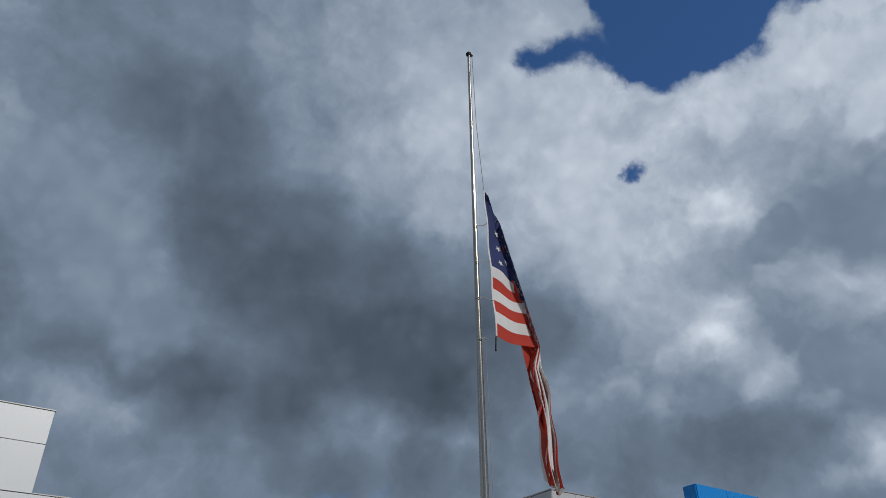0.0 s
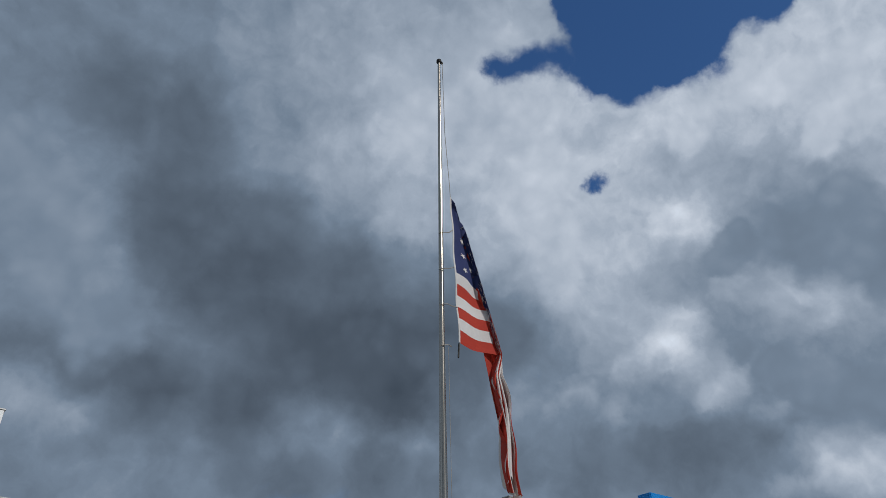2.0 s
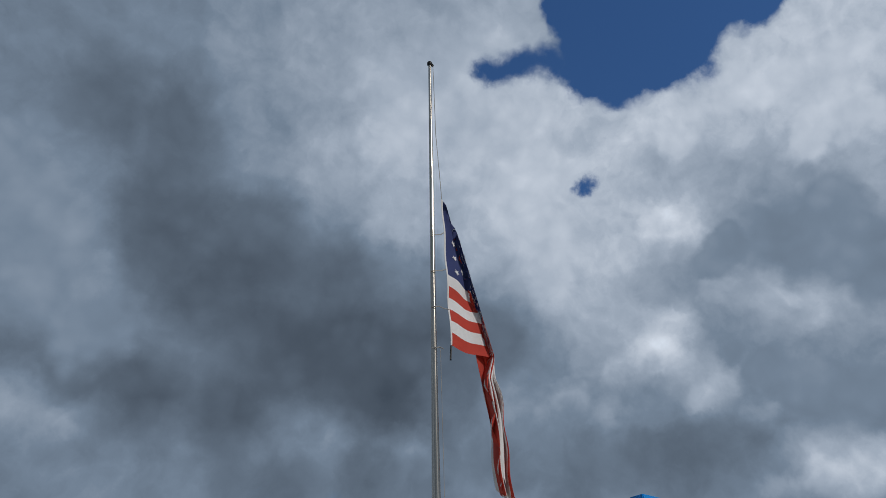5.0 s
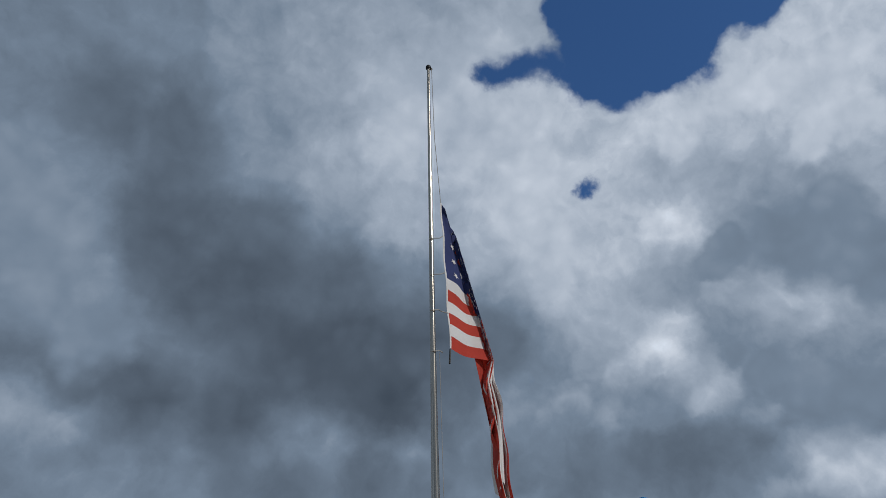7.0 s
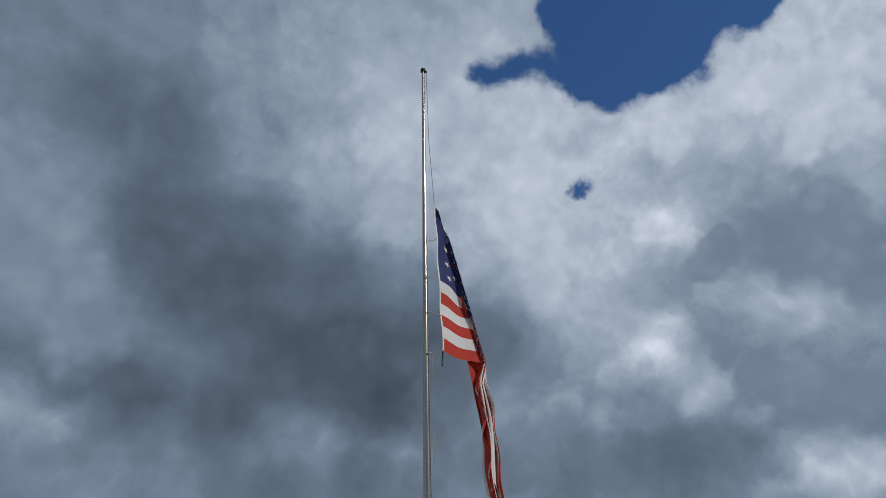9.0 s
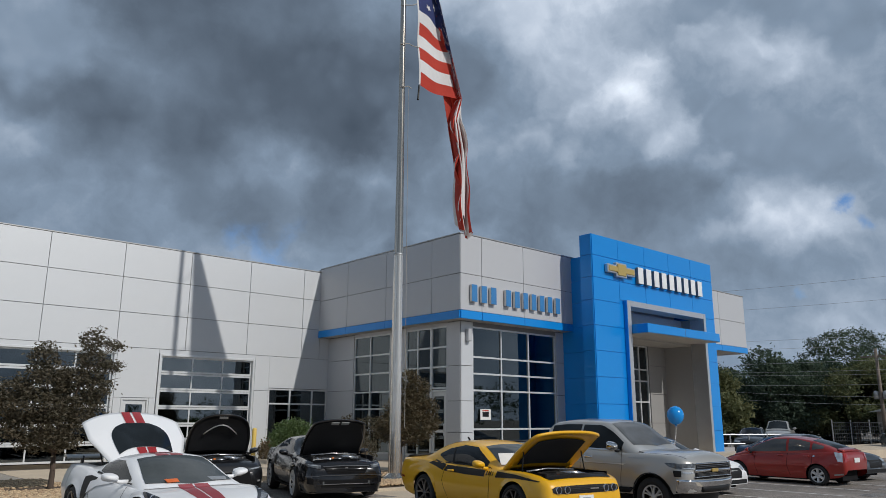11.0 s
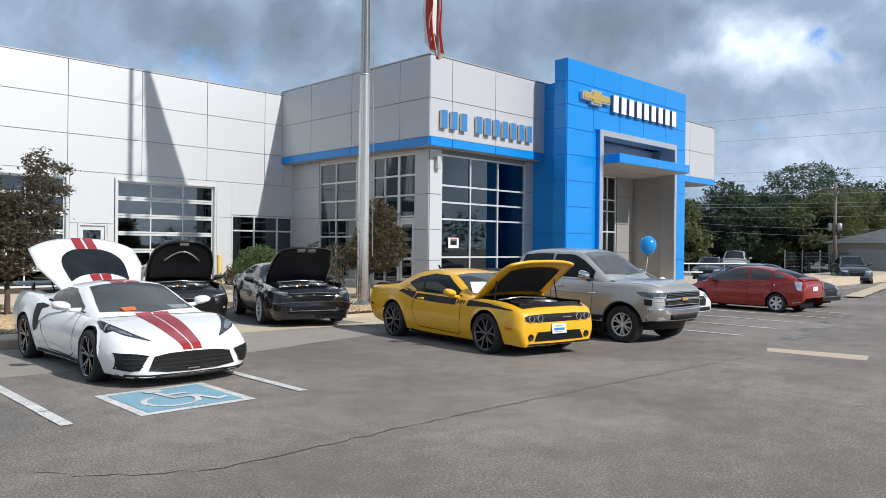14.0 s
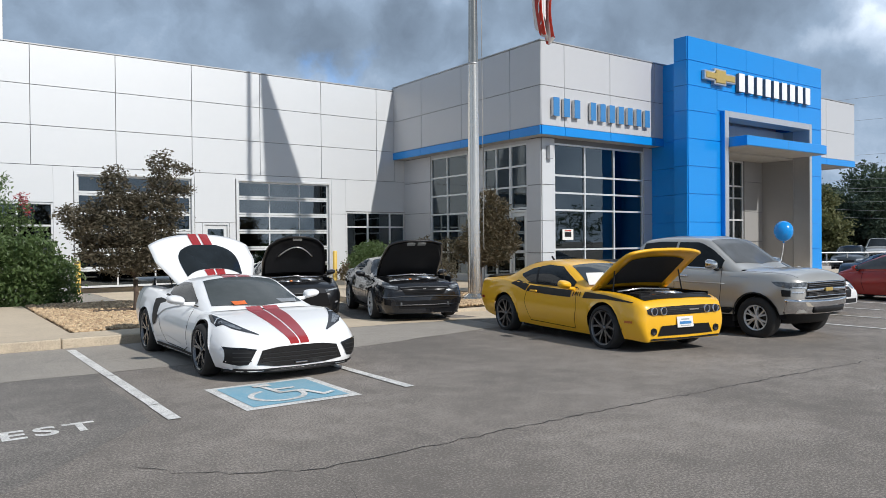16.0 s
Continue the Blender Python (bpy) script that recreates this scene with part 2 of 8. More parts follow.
    def crown(tone, rows, edge, knob, lift, drop):
        """Brightens the upper rim of a bank: firm above, fading downwards."""
        low = N.math("MULTIPLY_ADD", knobs, knob, bank(rows, ruffled))
        high = N.math("MULTIPLY_ADD", knobs, knob, bank(rows, N.vec("ADD", ruffled, (0.0, 0.0, drop))))
        mask = N.add("ShaderNodeMapRange", low, 0.0, edge, interpolation_type="SMOOTHSTEP").outputs[0]
        fade = N.add("ShaderNodeMapRange", high, 0.75, -0.35, interpolation_type="SMOOTHSTEP").outputs[0]
        return N.math("MULTIPLY_ADD", N.math("MULTIPLY", mask, fade), lift, tone)
    tone = over(tone, GLOW_LOBES, 0.76, 0.75, 0.30, 0.65)
    tone = over(tone, DARK_LOBES, 0.36, 0.60, 0.40, 0.60)
    tone = over(tone, LEFT_LOBES, 0.53, 0.60, 0.40, 0.80)
    tone = over(tone, CREST_LOBES, 0.79, 0.50, 0.6, 0.6)
    tone = over(tone, BLUEGREY_LOBES, 0.50, 0.42, 0.7, 0.80)
    tone = over(tone, BASE_LOBES, 0.38, 1.0, 0.5, 0.55)
    tone = crown(tone, PUFF_LOBES, 0.55, 0.6, 0.09, 0.03)
    tone = crown(tone, FAINT_PUFF_LOBES, 0.6, 0.6, 0.045, 0.03)
    tone = N.math("MULTIPLY_ADD", N.math("MULTIPLY", N.math("SUBTRACT", 0.36, heads(curl, 44.0)), N.math("MULTIPLY", tone, tone)), 0.10, tone)
    gaps = masses(CLOUD_GAPS, N.math("MULTIPLY_ADD", knobs, -0.16, N.math("MULTIPLY", billow, 0.7)))[0]
    tear = N.add("ShaderNodeMapRange", gaps, 0.22, 0.56, interpolation_type="SMOOTHSTEP").outputs[0]
    cloud = N.ramp(tone, CLOUD_RAMP)
    sky = N.add("ShaderNodeTexSky", sky_type="NISHITA", sun_disc=False, sun_elevation=SUN_EL, sun_rotation=SUN_AZ,
                ozone_density=4.0, dust_density=0.3).outputs[0]
    blue = N.mix(1.0, sky, (SKY_GAIN * 0.7, SKY_GAIN * 1.05, SKY_GAIN * 1.4, 1), "MULTIPLY")
    N.put(world.node_tree.nodes["Background"].inputs[0], N.mix(tear, cloud, blue))
    world.node_tree.nodes["Background"].inputs[1].default_value = 0.1


SKY_GAIN = 1.15
CLOUD_RAMP = ((0.2, (0.4, 0.6, 0.9)), (0.33, (1.22, 1.62, 2.2)), (0.5, (2.94, 3.89, 5.2)), (0.66, (5.98, 7.06, 8.62)), (0.8, (9.87, 10.88, 12.41)), (0.95, (14.39, 16.0, 18.16)))
build_sky()

# ---- materials ----
def material(name, col, rough=0.5, metal=0.0, col2=None, scale=3.0, vary=0.5, bump=0.0, bump_scale=80.0, coat=0.0,
             world_size=False, stretch=(1, 1, 1), rough_vary=0.0, spec=0.5, island=0.0, detail=5.0, speckle=0.0):
    """A surface of one colour that drifts towards a second one at a large and a small scale, with a fine relief."""
    m = bpy.data.materials.new(name)
    m.use_nodes = True
    N = Nodes(m.node_tree)
    b = m.node_tree.nodes["Principled BSDF"]
    at = N.add("ShaderNodeNewGeometry").outputs["Position"] if world_size else N.add("ShaderNodeTexCoord").outputs["Object"]
    at = N.vec("MULTIPLY", at, stretch)
    col2 = col2 or tuple(c * 0.78 for c in col)
    big = N.noise(at, scale, 3.0)[0]
    small = N.noise(at, scale * 9, detail, 0.65)[0]
    f = N.math("MULTIPLY_ADD", N.math("SUBTRACT", big, 0.5), 2.2 * vary, 0.4 * vary)
    f = N.math("MULTIPLY_ADD", N.math("SUBTRACT", small, 0.5), 1.6 * vary, f)
    if speckle:
        f = N.math("MULTIPLY_ADD", N.math("SUBTRACT", N.noise(at, 48.0, 5.0, 0.85)[0], 0.5), 9.0 * speckle, f)
        f = N.math("MULTIPLY_ADD", N.math("SUBTRACT", N.noise(at, 1.7, 6.0, 0.6)[0], 0.5), 0.7 * speckle, f)
        f = N.math("MULTIPLY_ADD", N.math("SUBTRACT", N.noise(at, 0.12, 2.0, 0.5)[0], 0.5), 1.2 * speckle, f)
    if island:
        f = N.math("MULTIPLY_ADD", N.add("ShaderNodeNewGeometry").outputs["Random Per Island"], island, f)
        f = N.math("MULTIPLY_ADD", N.add("ShaderNodeObjectInfo").outputs["Random"], island * 0.5, f)
    clamp = N.add("ShaderNodeClamp", f).outputs[0]
    N.put(b.inputs["Base Color"], N.mix(clamp, (*col, 1), (*col2, 1)))
    b.inputs["Metallic"].default_value = metal
    b.inputs["Specular IOR Level"].default_value = spec
    b.inputs["Coat Weight"].default_value, b.inputs["Coat Roughness"].default_value = coat, 0.04
    if rough_vary:
        N.put(b.inputs["Roughness"], N.math("MULTIPLY_ADD", small, rough_vary, rough - rough_vary / 2))
    else:
        b.inputs["Roughness"].default_value = rough
    if bump:
        n = N.add("ShaderNodeBump")
        n.inputs["Strength"].default_value, n.inputs["Distance"].default_value = bump, 0.01
        N.put(n.inputs["Height"], N.noise(at, bump_scale, 4.0, 0.6)[0])
        N.put(b.inputs["Normal"], n.outputs[0])
    return m


def paint(name, col, metal=0.0, rough=0.4, dust=0.1):
    return material(name, col, rough, metal, tuple(c * (1 - dust) + 0.35 * dust for c in col), 1.2, 0.25, coat=0.75)


def glass_dark(name, col=(0.012, 0.015, 0.017), rough=0.03):
    m = material(name, col, rough, 0.0, tuple(c * 1.7 for c in col), 0.8, 0.5, coat=0.0, spec=0.32)
    return m


def window_glass(name, tint, gloss=1.0):
    """Tinted glass: what lies behind shows dimly, what lies in front is mirrored."""
    m = bpy.data.materials.new(name)
    m.use_nodes = True
    N = Nodes(m.node_tree)
    out = m.node_tree.nodes["Material Output"]
    m.node_tree.nodes.remove(m.node_tree.nodes["Principled BSDF"])
    at = N.add("ShaderNodeTexCoord").outputs["Object"]
    bump = N.add("ShaderNodeBump")
    bump.inputs["Strength"].default_value, bump.inputs["Distance"].default_value = 0.06, 0.05
    N.put(bump.inputs["Height"], N.noise(at, 0.8, 2.0)[0])
    see = N.add("ShaderNodeBsdfTransparent", (*tint, 1)).outputs[0]
    shine = N.add("ShaderNodeBsdfGlossy", (0.86, 0.96, 1.0, 1), 0.015)
    N.put(shine.inputs["Normal"], bump.outputs[0])
    fres = N.add("ShaderNodeFresnel", 2.1).outputs[0]
    N.put(out.inputs[0], N.add("ShaderNodeMixShader", fres, see, shine.outputs[0]).outputs[0])
    return m


M = dict(
    panel=material("white_metal_panel", (0.65, 0.67, 0.69), 0.42, 0.25, (0.59, 0.615, 0.64), 0.5, 0.3, bump=0.05, bump_scale=3.0, island=0.12),
    panel_grey=material("silver_metal_panel", (0.56, 0.57, 0.59), 0.42, 0.2, (0.51, 0.52, 0.54), 0.5, 0.3, bump=0.05, bump_scale=3.0, island=0.2),
    # the silver panel again, darkened: the vestibule's shade put into its colour
    panel_shaded=material("shaded_silver_panel", (0.36, 0.355, 0.35), 0.45, 0.2, (0.31, 0.305, 0.30), 0.5, 0.3, bump=0.05, bump_scale=3.0, island=0.2),
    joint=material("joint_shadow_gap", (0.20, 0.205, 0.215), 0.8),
    blue=material("blue_metal_panel", (0.002, 0.265, 0.75), 0.36, 0.1, (0.003, 0.24, 0.68), 0.6, 0.3, bump=0.05, bump_scale=3.0, island=0.2, coat=0.2),
    silver=material("brushed_aluminium", (0.62, 0.62, 0.63), 0.32, 0.7, (0.5, 0.5, 0.5), 2.0, 0.4),
    mullion=material("white_aluminium_frame", (0.72, 0.74, 0.75), 0.35, 0.35),
    steel=material("satin_steel_pole", (0.62, 0.56, 0.48), 0.19, 1.0, (0.48, 0.42, 0.35), 0.4, 0.8, stretch=(6, 6, 0.6), rough_vary=0.12),
    # paler copy of the pole steel: the lower shaft's broad highlight as colour
    pole_metal_lit=material("highlit_pole_metal", (0.82, 0.76, 0.68), 0.24, 0.9, (0.64, 0.58, 0.50), 0.4, 0.8, stretch=(6, 6, 0.6), rough_vary=0.12),
    glass=window_glass("showroom_glass", (0.15, 0.18, 0.20)),
    car_glass=glass_dark("tinted_car_glass"),
    soffit=material("soffit_board", (0.45, 0.44, 0.43), 0.7),
    asphalt=material("asphalt", (0.140, 0.124, 0.109), 0.85, 0, (0.350, 0.310, 0.274), 0.35, 0.8, bump=0.35, bump_scale=90, world_size=True, detail=9.0, speckle=0.8),
    asphalt_dark=material("sealed_dark_asphalt", (0.120, 0.110, 0.100), 0.85, 0, (0.30, 0.272, 0.244), 0.35, 0.8, bump=0.35, bump_scale=90, world_size=True, detail=9.0, speckle=0.8),
    asphalt_old=material("worn_pale_asphalt", (0.36, 0.328, 0.288), 0.9, 0, (0.24, 0.22, 0.195), 0.7, 0.8, bump=0.5, bump_scale=70, world_size=True, detail=9.0, speckle=0.8),
    concrete=material("concrete", (0.60, 0.50, 0.375), 0.85, 0, (0.46, 0.38, 0.285), 0.8, 0.7, bump=0.25, bump_scale=50, world_size=True, speckle=0.45),
    kerb=material("kerb_concrete", (0.55, 0.465, 0.35), 0.85, 0, (0.36, 0.30, 0.23), 1.5, 0.8, bump=0.35, bump_scale=40, world_size=True, speckle=0.45),
    crack=material("crack_filler", (0.035, 0.034, 0.033), 0.8, world_size=True, speckle=0.45),
    white_line=material("worn_white_road_paint", (0.80, 0.79, 0.76), 0.7, 0, (0.40, 0.39, 0.37), 3.0, 0.8, bump=0.4, bump_scale=90, world_size=True, speckle=0.45),
    faded_line=material("faded_road_paint", (0.42, 0.41, 0.40), 0.8, 0, (0.19, 0.185, 0.18), 4.0, 1.2, bump=0.4, bump_scale=90, world_size=True, speckle=0.45),
    blue_line=material("faded_blue_road_paint", (0.19, 0.41, 0.53), 0.7, 0, (0.30, 0.46, 0.54), 3.0, 0.9, bump=0.4, bump_scale=90, world_size=True, speckle=0.45),
    gravel=material("tan_river_gravel", (0.70, 0.53, 0.33), 0.8, 0, (0.34, 0.23, 0.14), 4.0, 0.5, bump=0.3, bump_scale=30, island=0.7, world_size=True, speckle=0.45),
    soil=material("bed_soil", (0.20, 0.145, 0.095), 0.95, 0, (0.12, 0.085, 0.06), 3.0, 0.9, bump=0.9, bump_scale=25, world_size=True, speckle=0.45),
    maple_shadow=material("maple_shadow_brown", (0.12, 0.085, 0.06), 0.95, 0, (0.06, 0.045, 0.035), 6.0, 0.9, bump=1.0, bump_scale=30, world_size=True, speckle=0.45),
    bark=material("tree_bark", (0.12, 0.085, 0.065), 0.9, 0, (0.06, 0.045, 0.035), 6.0, 0.9, bump=0.8, bump_scale=40, stretch=(1, 1, 0.3)),
    leaf_maple=material("purple_green_maple_leaf", (0.085, 0.085, 0.055), 0.5, 0, (0.125, 0.105, 0.07), 2.5, 0.5, island=0.8),
    leaf_rust=material("browned_leaf", (0.088, 0.085, 0.052), 0.55, 0, (0.15, 0.11, 0.06), 2.0, 0.6, island=0.8),
    leaf_green=material("hedge_leaf", (0.062, 0.118, 0.036), 0.38, 0, (0.13, 0.19, 0.07), 2.0, 0.5, island=0.8),
    # far leaves lightened, the wood's also blued: distance haze mixed into their colour
    leaf_wood_hazy=material("hazy_far_tree_leaf", (0.056, 0.094, 0.074), 0.7, 0, (0.08, 0.115, 0.068), 0.12, 0.7, island=0.6, world_size=True, speckle=0.45),
    leaf_olive_hazy=material("hazy_olive_tree_leaf", (0.10, 0.14, 0.072), 0.7, 0, (0.17, 0.175, 0.075), 0.12, 0.7, island=0.6, world_size=True, speckle=0.45),
    flower=material("crape_myrtle_flower", (0.35, 0.02, 0.035), 0.6, island=0.6),
    yellow_post=material("yellow_bollard_sleeve", (0.75, 0.52, 0.12), 0.5, 0, (0.62, 0.42, 0.10), 3.0, 0.5),
    red=material("flag_red_cloth", (0.56, 0.055, 0.032), 0.85, 0, (0.46, 0.042, 0.03), 1.5, 0.6, bump=0.1, bump_scale=120),
    white_cloth=material("flag_white_cloth", (0.84, 0.83, 0.82), 0.85, 0, (0.72, 0.71, 0.71), 1.5, 0.6, bump=0.1, bump_scale=120),
    navy=material("flag_blue_cloth", (0.035, 0.05, 0.17), 0.85, 0, (0.025, 0.04, 0.13), 1.5, 0.6, bump=0.1, bump_scale=120),
    rope=material("halyard_rope", (0.35, 0.34, 0.32), 0.9),
    black=material("black_plastic", (0.011, 0.011, 0.012), 0.5, 0, (0.02, 0.02, 0.02), 4.0, 0.6, spec=0.25),
    rubber=material("tyre_rubber", (0.016, 0.016, 0.017), 0.75, 0, (0.035, 0.034, 0.032), 5.0, 0.7, bump=0.2, bump_scale=60),
    liner=material("wheel_arch_liner", (0.011, 0.011, 0.012), 0.9, spec=0.15),
    hood_liner=material("under_hood_felt", (0.010, 0.011, 0.014), 0.8, 0, (0.018, 0.019, 0.023), 4.0, 0.6, bump=0.3, bump_scale=30),
    engine=material("engine_metal", (0.16, 0.16, 0.165), 0.4, 0.7, (0.05, 0.05, 0.055), 6.0, 0.9),
    engine_black=material("engine_cover", (0.015, 0.015, 0.016), 0.35, 0, (0.03, 0.03, 0.03), 5.0, 0.8),
    chrome=material("chrome_trim", (0.75, 0.75, 0.76), 0.08, 1.0),
    alloy=material("silver_alloy", (0.58, 0.58, 0.59), 0.25, 0.9),
    alloy_mid=material("grey_machined_alloy", (0.20, 0.20, 0.205), 0.26, 0.85, (0.12, 0.12, 0.12)),
    alloy_dark=material("dark_grey_alloy", (0.17, 0.17, 0.175), 0.28, 0.85),
    alloy_black=material("gloss_black_alloy", (0.03, 0.03, 0.032), 0.25, 0.4),
    alloy_bright=material("bright_alloy", (0.72, 0.72, 0.72), 0.35, 0.35),
    disc_iron=material("brake_iron", (0.10, 0.095, 0.09), 0.45, 0.6),
    black_gloss=material("gloss_black_plastic", (0.008, 0.008, 0.009), 0.12, 0.0, coat=0.6),
    # windscreen base lifted towards grey to paint in part of its reflection
    screen_glass=glass_dark("windscreen_reflection_grey", (0.045, 0.05, 0.047)),
    lamp_black=material("smoked_headlight_lens", (0.012, 0.013, 0.016), 0.08, 0.0, (0.035, 0.036, 0.042), 9.0, 0.9, spec=0.28),
    lamp=material("headlight_lens", (0.05, 0.055, 0.062), 0.05, 0.3, (0.22, 0.23, 0.24), 14.0, 1.2, coat=0.5),
    lamp_bright=material("headlight_reflector", (0.72, 0.74, 0.76), 0.1, 0.6, coat=1.0),
    tail=material("red_tail_lens", (0.35, 0.012, 0.012), 0.1, 0, coat=1.0),
    amber=material("amber_lens", (0.6, 0.16, 0.02), 0.15, 0, coat=1.0),
    plate=material("white_dealer_plate", (0.78, 0.78, 0.77), 0.4),
    paper=material("paper_card", (0.78, 0.77, 0.75), 0.8),
    orange=material("orange_card", (0.75, 0.16, 0.035), 0.6),
    stripe_red=paint("dark_red_stripe", (0.33, 0.010, 0.009), dust=0.02),
    stripe_black=material("matt_black_stripe", (0.014, 0.014, 0.014), 0.5, spec=0.3),
    white_paint=paint("white_car_paint", (0.86, 0.865, 0.87), dust=0.03),
    yellow_paint=paint("yellow_car_paint", (0.85, 0.45, 0.006), dust=0.02),
    grey_paint=paint("dark_grey_metallic_paint", (0.011, 0.011, 0.013), 0.3, 0.25, 0.03),
    black_paint=paint("black_car_paint", (0.010, 0.010, 0.012), 0.2, 0.3, 0.02),
    silver_paint=paint("silver_car_paint", (0.50, 0.49, 0.465), 0.5, 0.33, 0.03),
    red_paint=paint("red_car_paint", (0.34, 0.022, 0.016), 0.35, 0.35, 0.03),
    slate_paint=paint("slate_car_paint", (0.07, 0.085, 0.10), 0.5, 0.35, 0.03),
    balloon=material("blue_balloon_rubber", (0.003, 0.29, 0.78), 0.22, 0, coat=0.4),
    gold=material("gold_emblem", (0.74, 0.52, 0.17), 0.28, 0.6),
    sign_white=material("white_sign_acrylic", (0.85, 0.86, 0.87), 0.35),
    sign_blue=material("blue_sign_acrylic", (0.05, 0.22, 0.50), 0.35),
    tan_wall=material("tan_shed_siding", (0.40, 0.36, 0.31), 0.8, 0, (0.33, 0.30, 0.26), 0.5, 0.5, stretch=(4, 4, 0.2)),
    pale_roof=material("pale_metal_roof", (0.52, 0.52, 0.51), 0.6),
    wood_pole=material("weathered_pole_wood", (0.22, 0.18, 0.15), 0.9, 0, (0.13, 0.11, 0.09), 5.0, 0.8),
    galv=material("galvanised_steel", (0.45, 0.46, 0.47), 0.45, 0.6),
    fence_dark=material("dark_fence_mesh", (0.06, 0.07, 0.075), 0.7),
)


def thin_cloth(m, share):
    """Lets some light through a cloth."""
    N = Nodes(m.node_tree)
    b = m.node_tree.nodes["Principled BSDF"]
    col = b.inputs["Base Color"].links[0].from_socket
    t = N.add("ShaderNodeBsdfTranslucent", col).outputs[0]
    N.put(m.node_tree.nodes["Material Output"].inputs[0], N.add("ShaderNodeMixShader", share, b.outputs[0], t).outputs[0])


for key in ("red", "white_cloth", "navy"):
    thin_cloth(M[key], 0.2)
for key in ("leaf_maple", "leaf_rust", "leaf_green", "leaf_wood_hazy", "leaf_olive_hazy"):
    thin_cloth(M[key], 0.4)


# ---- small builders ----
UNIT = 1.08            # metres in one unit of the plan; cars alone are built in metres


def link(name, bm, mat, parent=None, label="", smooth=False):
    me = bpy.data.meshes.new(name)
    bm.to_mesh(me)
    bm.free()
    for m in (mat if isinstance(mat, (list, tuple)) else [mat]):
        me.materials.append(m)
    if smooth:
        me.polygons.foreach_set("use_smooth", [True] * len(me.polygons))
    ob = new(name, me)
    if parent is not None:
        ob.parent = parent
    else:
        ob.scale = (UNIT, UNIT, UNIT)
    if label:
        ob["label"] = label
    return ob


def part(name, bm, mat, parent, label="", smooth=False):
    return link(name, bm, mat, parent, label, smooth)


def thing(name, label, category, m=None, group="", kind="", metres=False):
    ob = new(name)
    ob.empty_display_size = 0.3
    if m is None:
        m = Matrix()
    ob.matrix_basis = m if metres else Matrix.Scale(UNIT, 4) @ m
    return tagged(ob, label, category, group, kind)


def add_box(bm, lo, hi, bevel=0.0, rot=None):
    v = bmesh.ops.create_cube(bm, size=1)["verts"]
    for p in v:
        p.co = Vector([(lo[i] + hi[i]) / 2 + p.co[i] * (hi[i] - lo[i]) for i in range(3)])
    if bevel:
        e = list({e for p in v for e in p.link_edges})
        bmesh.ops.bevel(bm, geom=e, offset=bevel, segments=1, affect="EDGES")
    return bm


def boxm(lo, hi, bevel=0.0):
    return add_box(bmesh.new(), lo, hi, bevel)


def add_tube(bm, pts, radii, sides=12, cap=True):
    """A round tube through the points."""
    pts = [Vector(p) for p in pts]
    if not isinstance(radii, (list, tuple)):
        radii = [radii] * len(pts)
    rings = []
    for i, p in enumerate(pts):
        d = (pts[min(i + 1, len(pts) - 1)] - pts[max(i - 1, 0)]).normalized()
        a = d.orthogonal().normalized() if i == 0 else (a - d * a.dot(d)).normalized()
        b = d.cross(a)
        rings.append([bm.verts.new(p + (a * math.cos(k * 2 * math.pi / sides) + b * math.sin(k * 2 * math.pi / sides)) * radii[i]) for k in range(sides)])
    for r, s in zip(rings, rings[1:]):
        for k in range(sides):
            bm.faces.new((r[k], r[(k + 1) % sides], s[(k + 1) % sides], s[k]))
    if cap:
        bm.faces.new(rings[0][::-1])
        bm.faces.new(rings[-1])
    return bm


def tube(pts, radii, sides=12):
    return add_tube(bmesh.new(), pts, radii, sides)


def add_grid(bm, fn, nu, nv, closed_u=False):
    """A sheet fn(u, v), u and v from 0 to 1."""
    g = [[bm.verts.new(fn(i / nu, j / nv)) for j in range(nv + 1)] for i in range(nu + (0 if closed_u else 1))]
    for i in range(nu):
        for j in range(nv):
            bm.faces.new((g[i][j], g[(i + 1) % len(g)][j], g[(i + 1) % len(g)][j + 1], g[i][j + 1]))
    return g


def add_lathe(bm, prof, axis=0, sides=32, at=(0, 0, 0)):
    """A turned form: prof is a run of (along the axis, radius)."""
    def fn(u, v):
        k = v * (len(prof) - 1)
        i = min(int(round(k)), len(prof) - 1)
        a, r = prof[i]
        c, s = math.cos(u * 2 * math.pi) * r, math.sin(u * 2 * math.pi) * r
        p = (a, c, s) if axis == 0 else ((c, a, s) if axis == 1 else (c, s, a))
        return Vector(p) + Vector(at)
    add_grid(bm, fn, sides, len(prof) - 1, True)
    return bm


def solidify(bm, d):
    """Gives a sheet its thickness."""
    bmesh.ops.recalc_face_normals(bm, faces=bm.faces)
    bmesh.ops.solidify(bm, geom=bm.faces[:], thickness=d)
    return bm


def rise(x, y):
    """Height of the paving: it dips a little towards the stalls on the right."""
    s = min(max((x - 8.0) / 6.0, 0.0), 1.0)
    return -0.10 * s * s * (3 - 2 * s)


# ---- ground ----
def sheet(name, x0, x1, y0, y1, lift, mat, label="", category="", kind="structure", parent=None, step=1.0):
    """A flat marking or paving sheet that follows the paving."""
    bm = bmesh.new()
    nx, ny = max(1, int((x1 - x0) / step)), max(1, int((y1 - y0) / step))

    def fn(u, v):
        x, y = x0 + (x1 - x0) * u, y0 + (y1 - y0) * v
        return Vector((x, y, rise(x, y) + lift))
    add_grid(bm, fn, nx, ny)
    ob = link(name, bm, mat, parent)
    if parent is None:
        tagged(ob, label, category, kind=kind)
    return ob


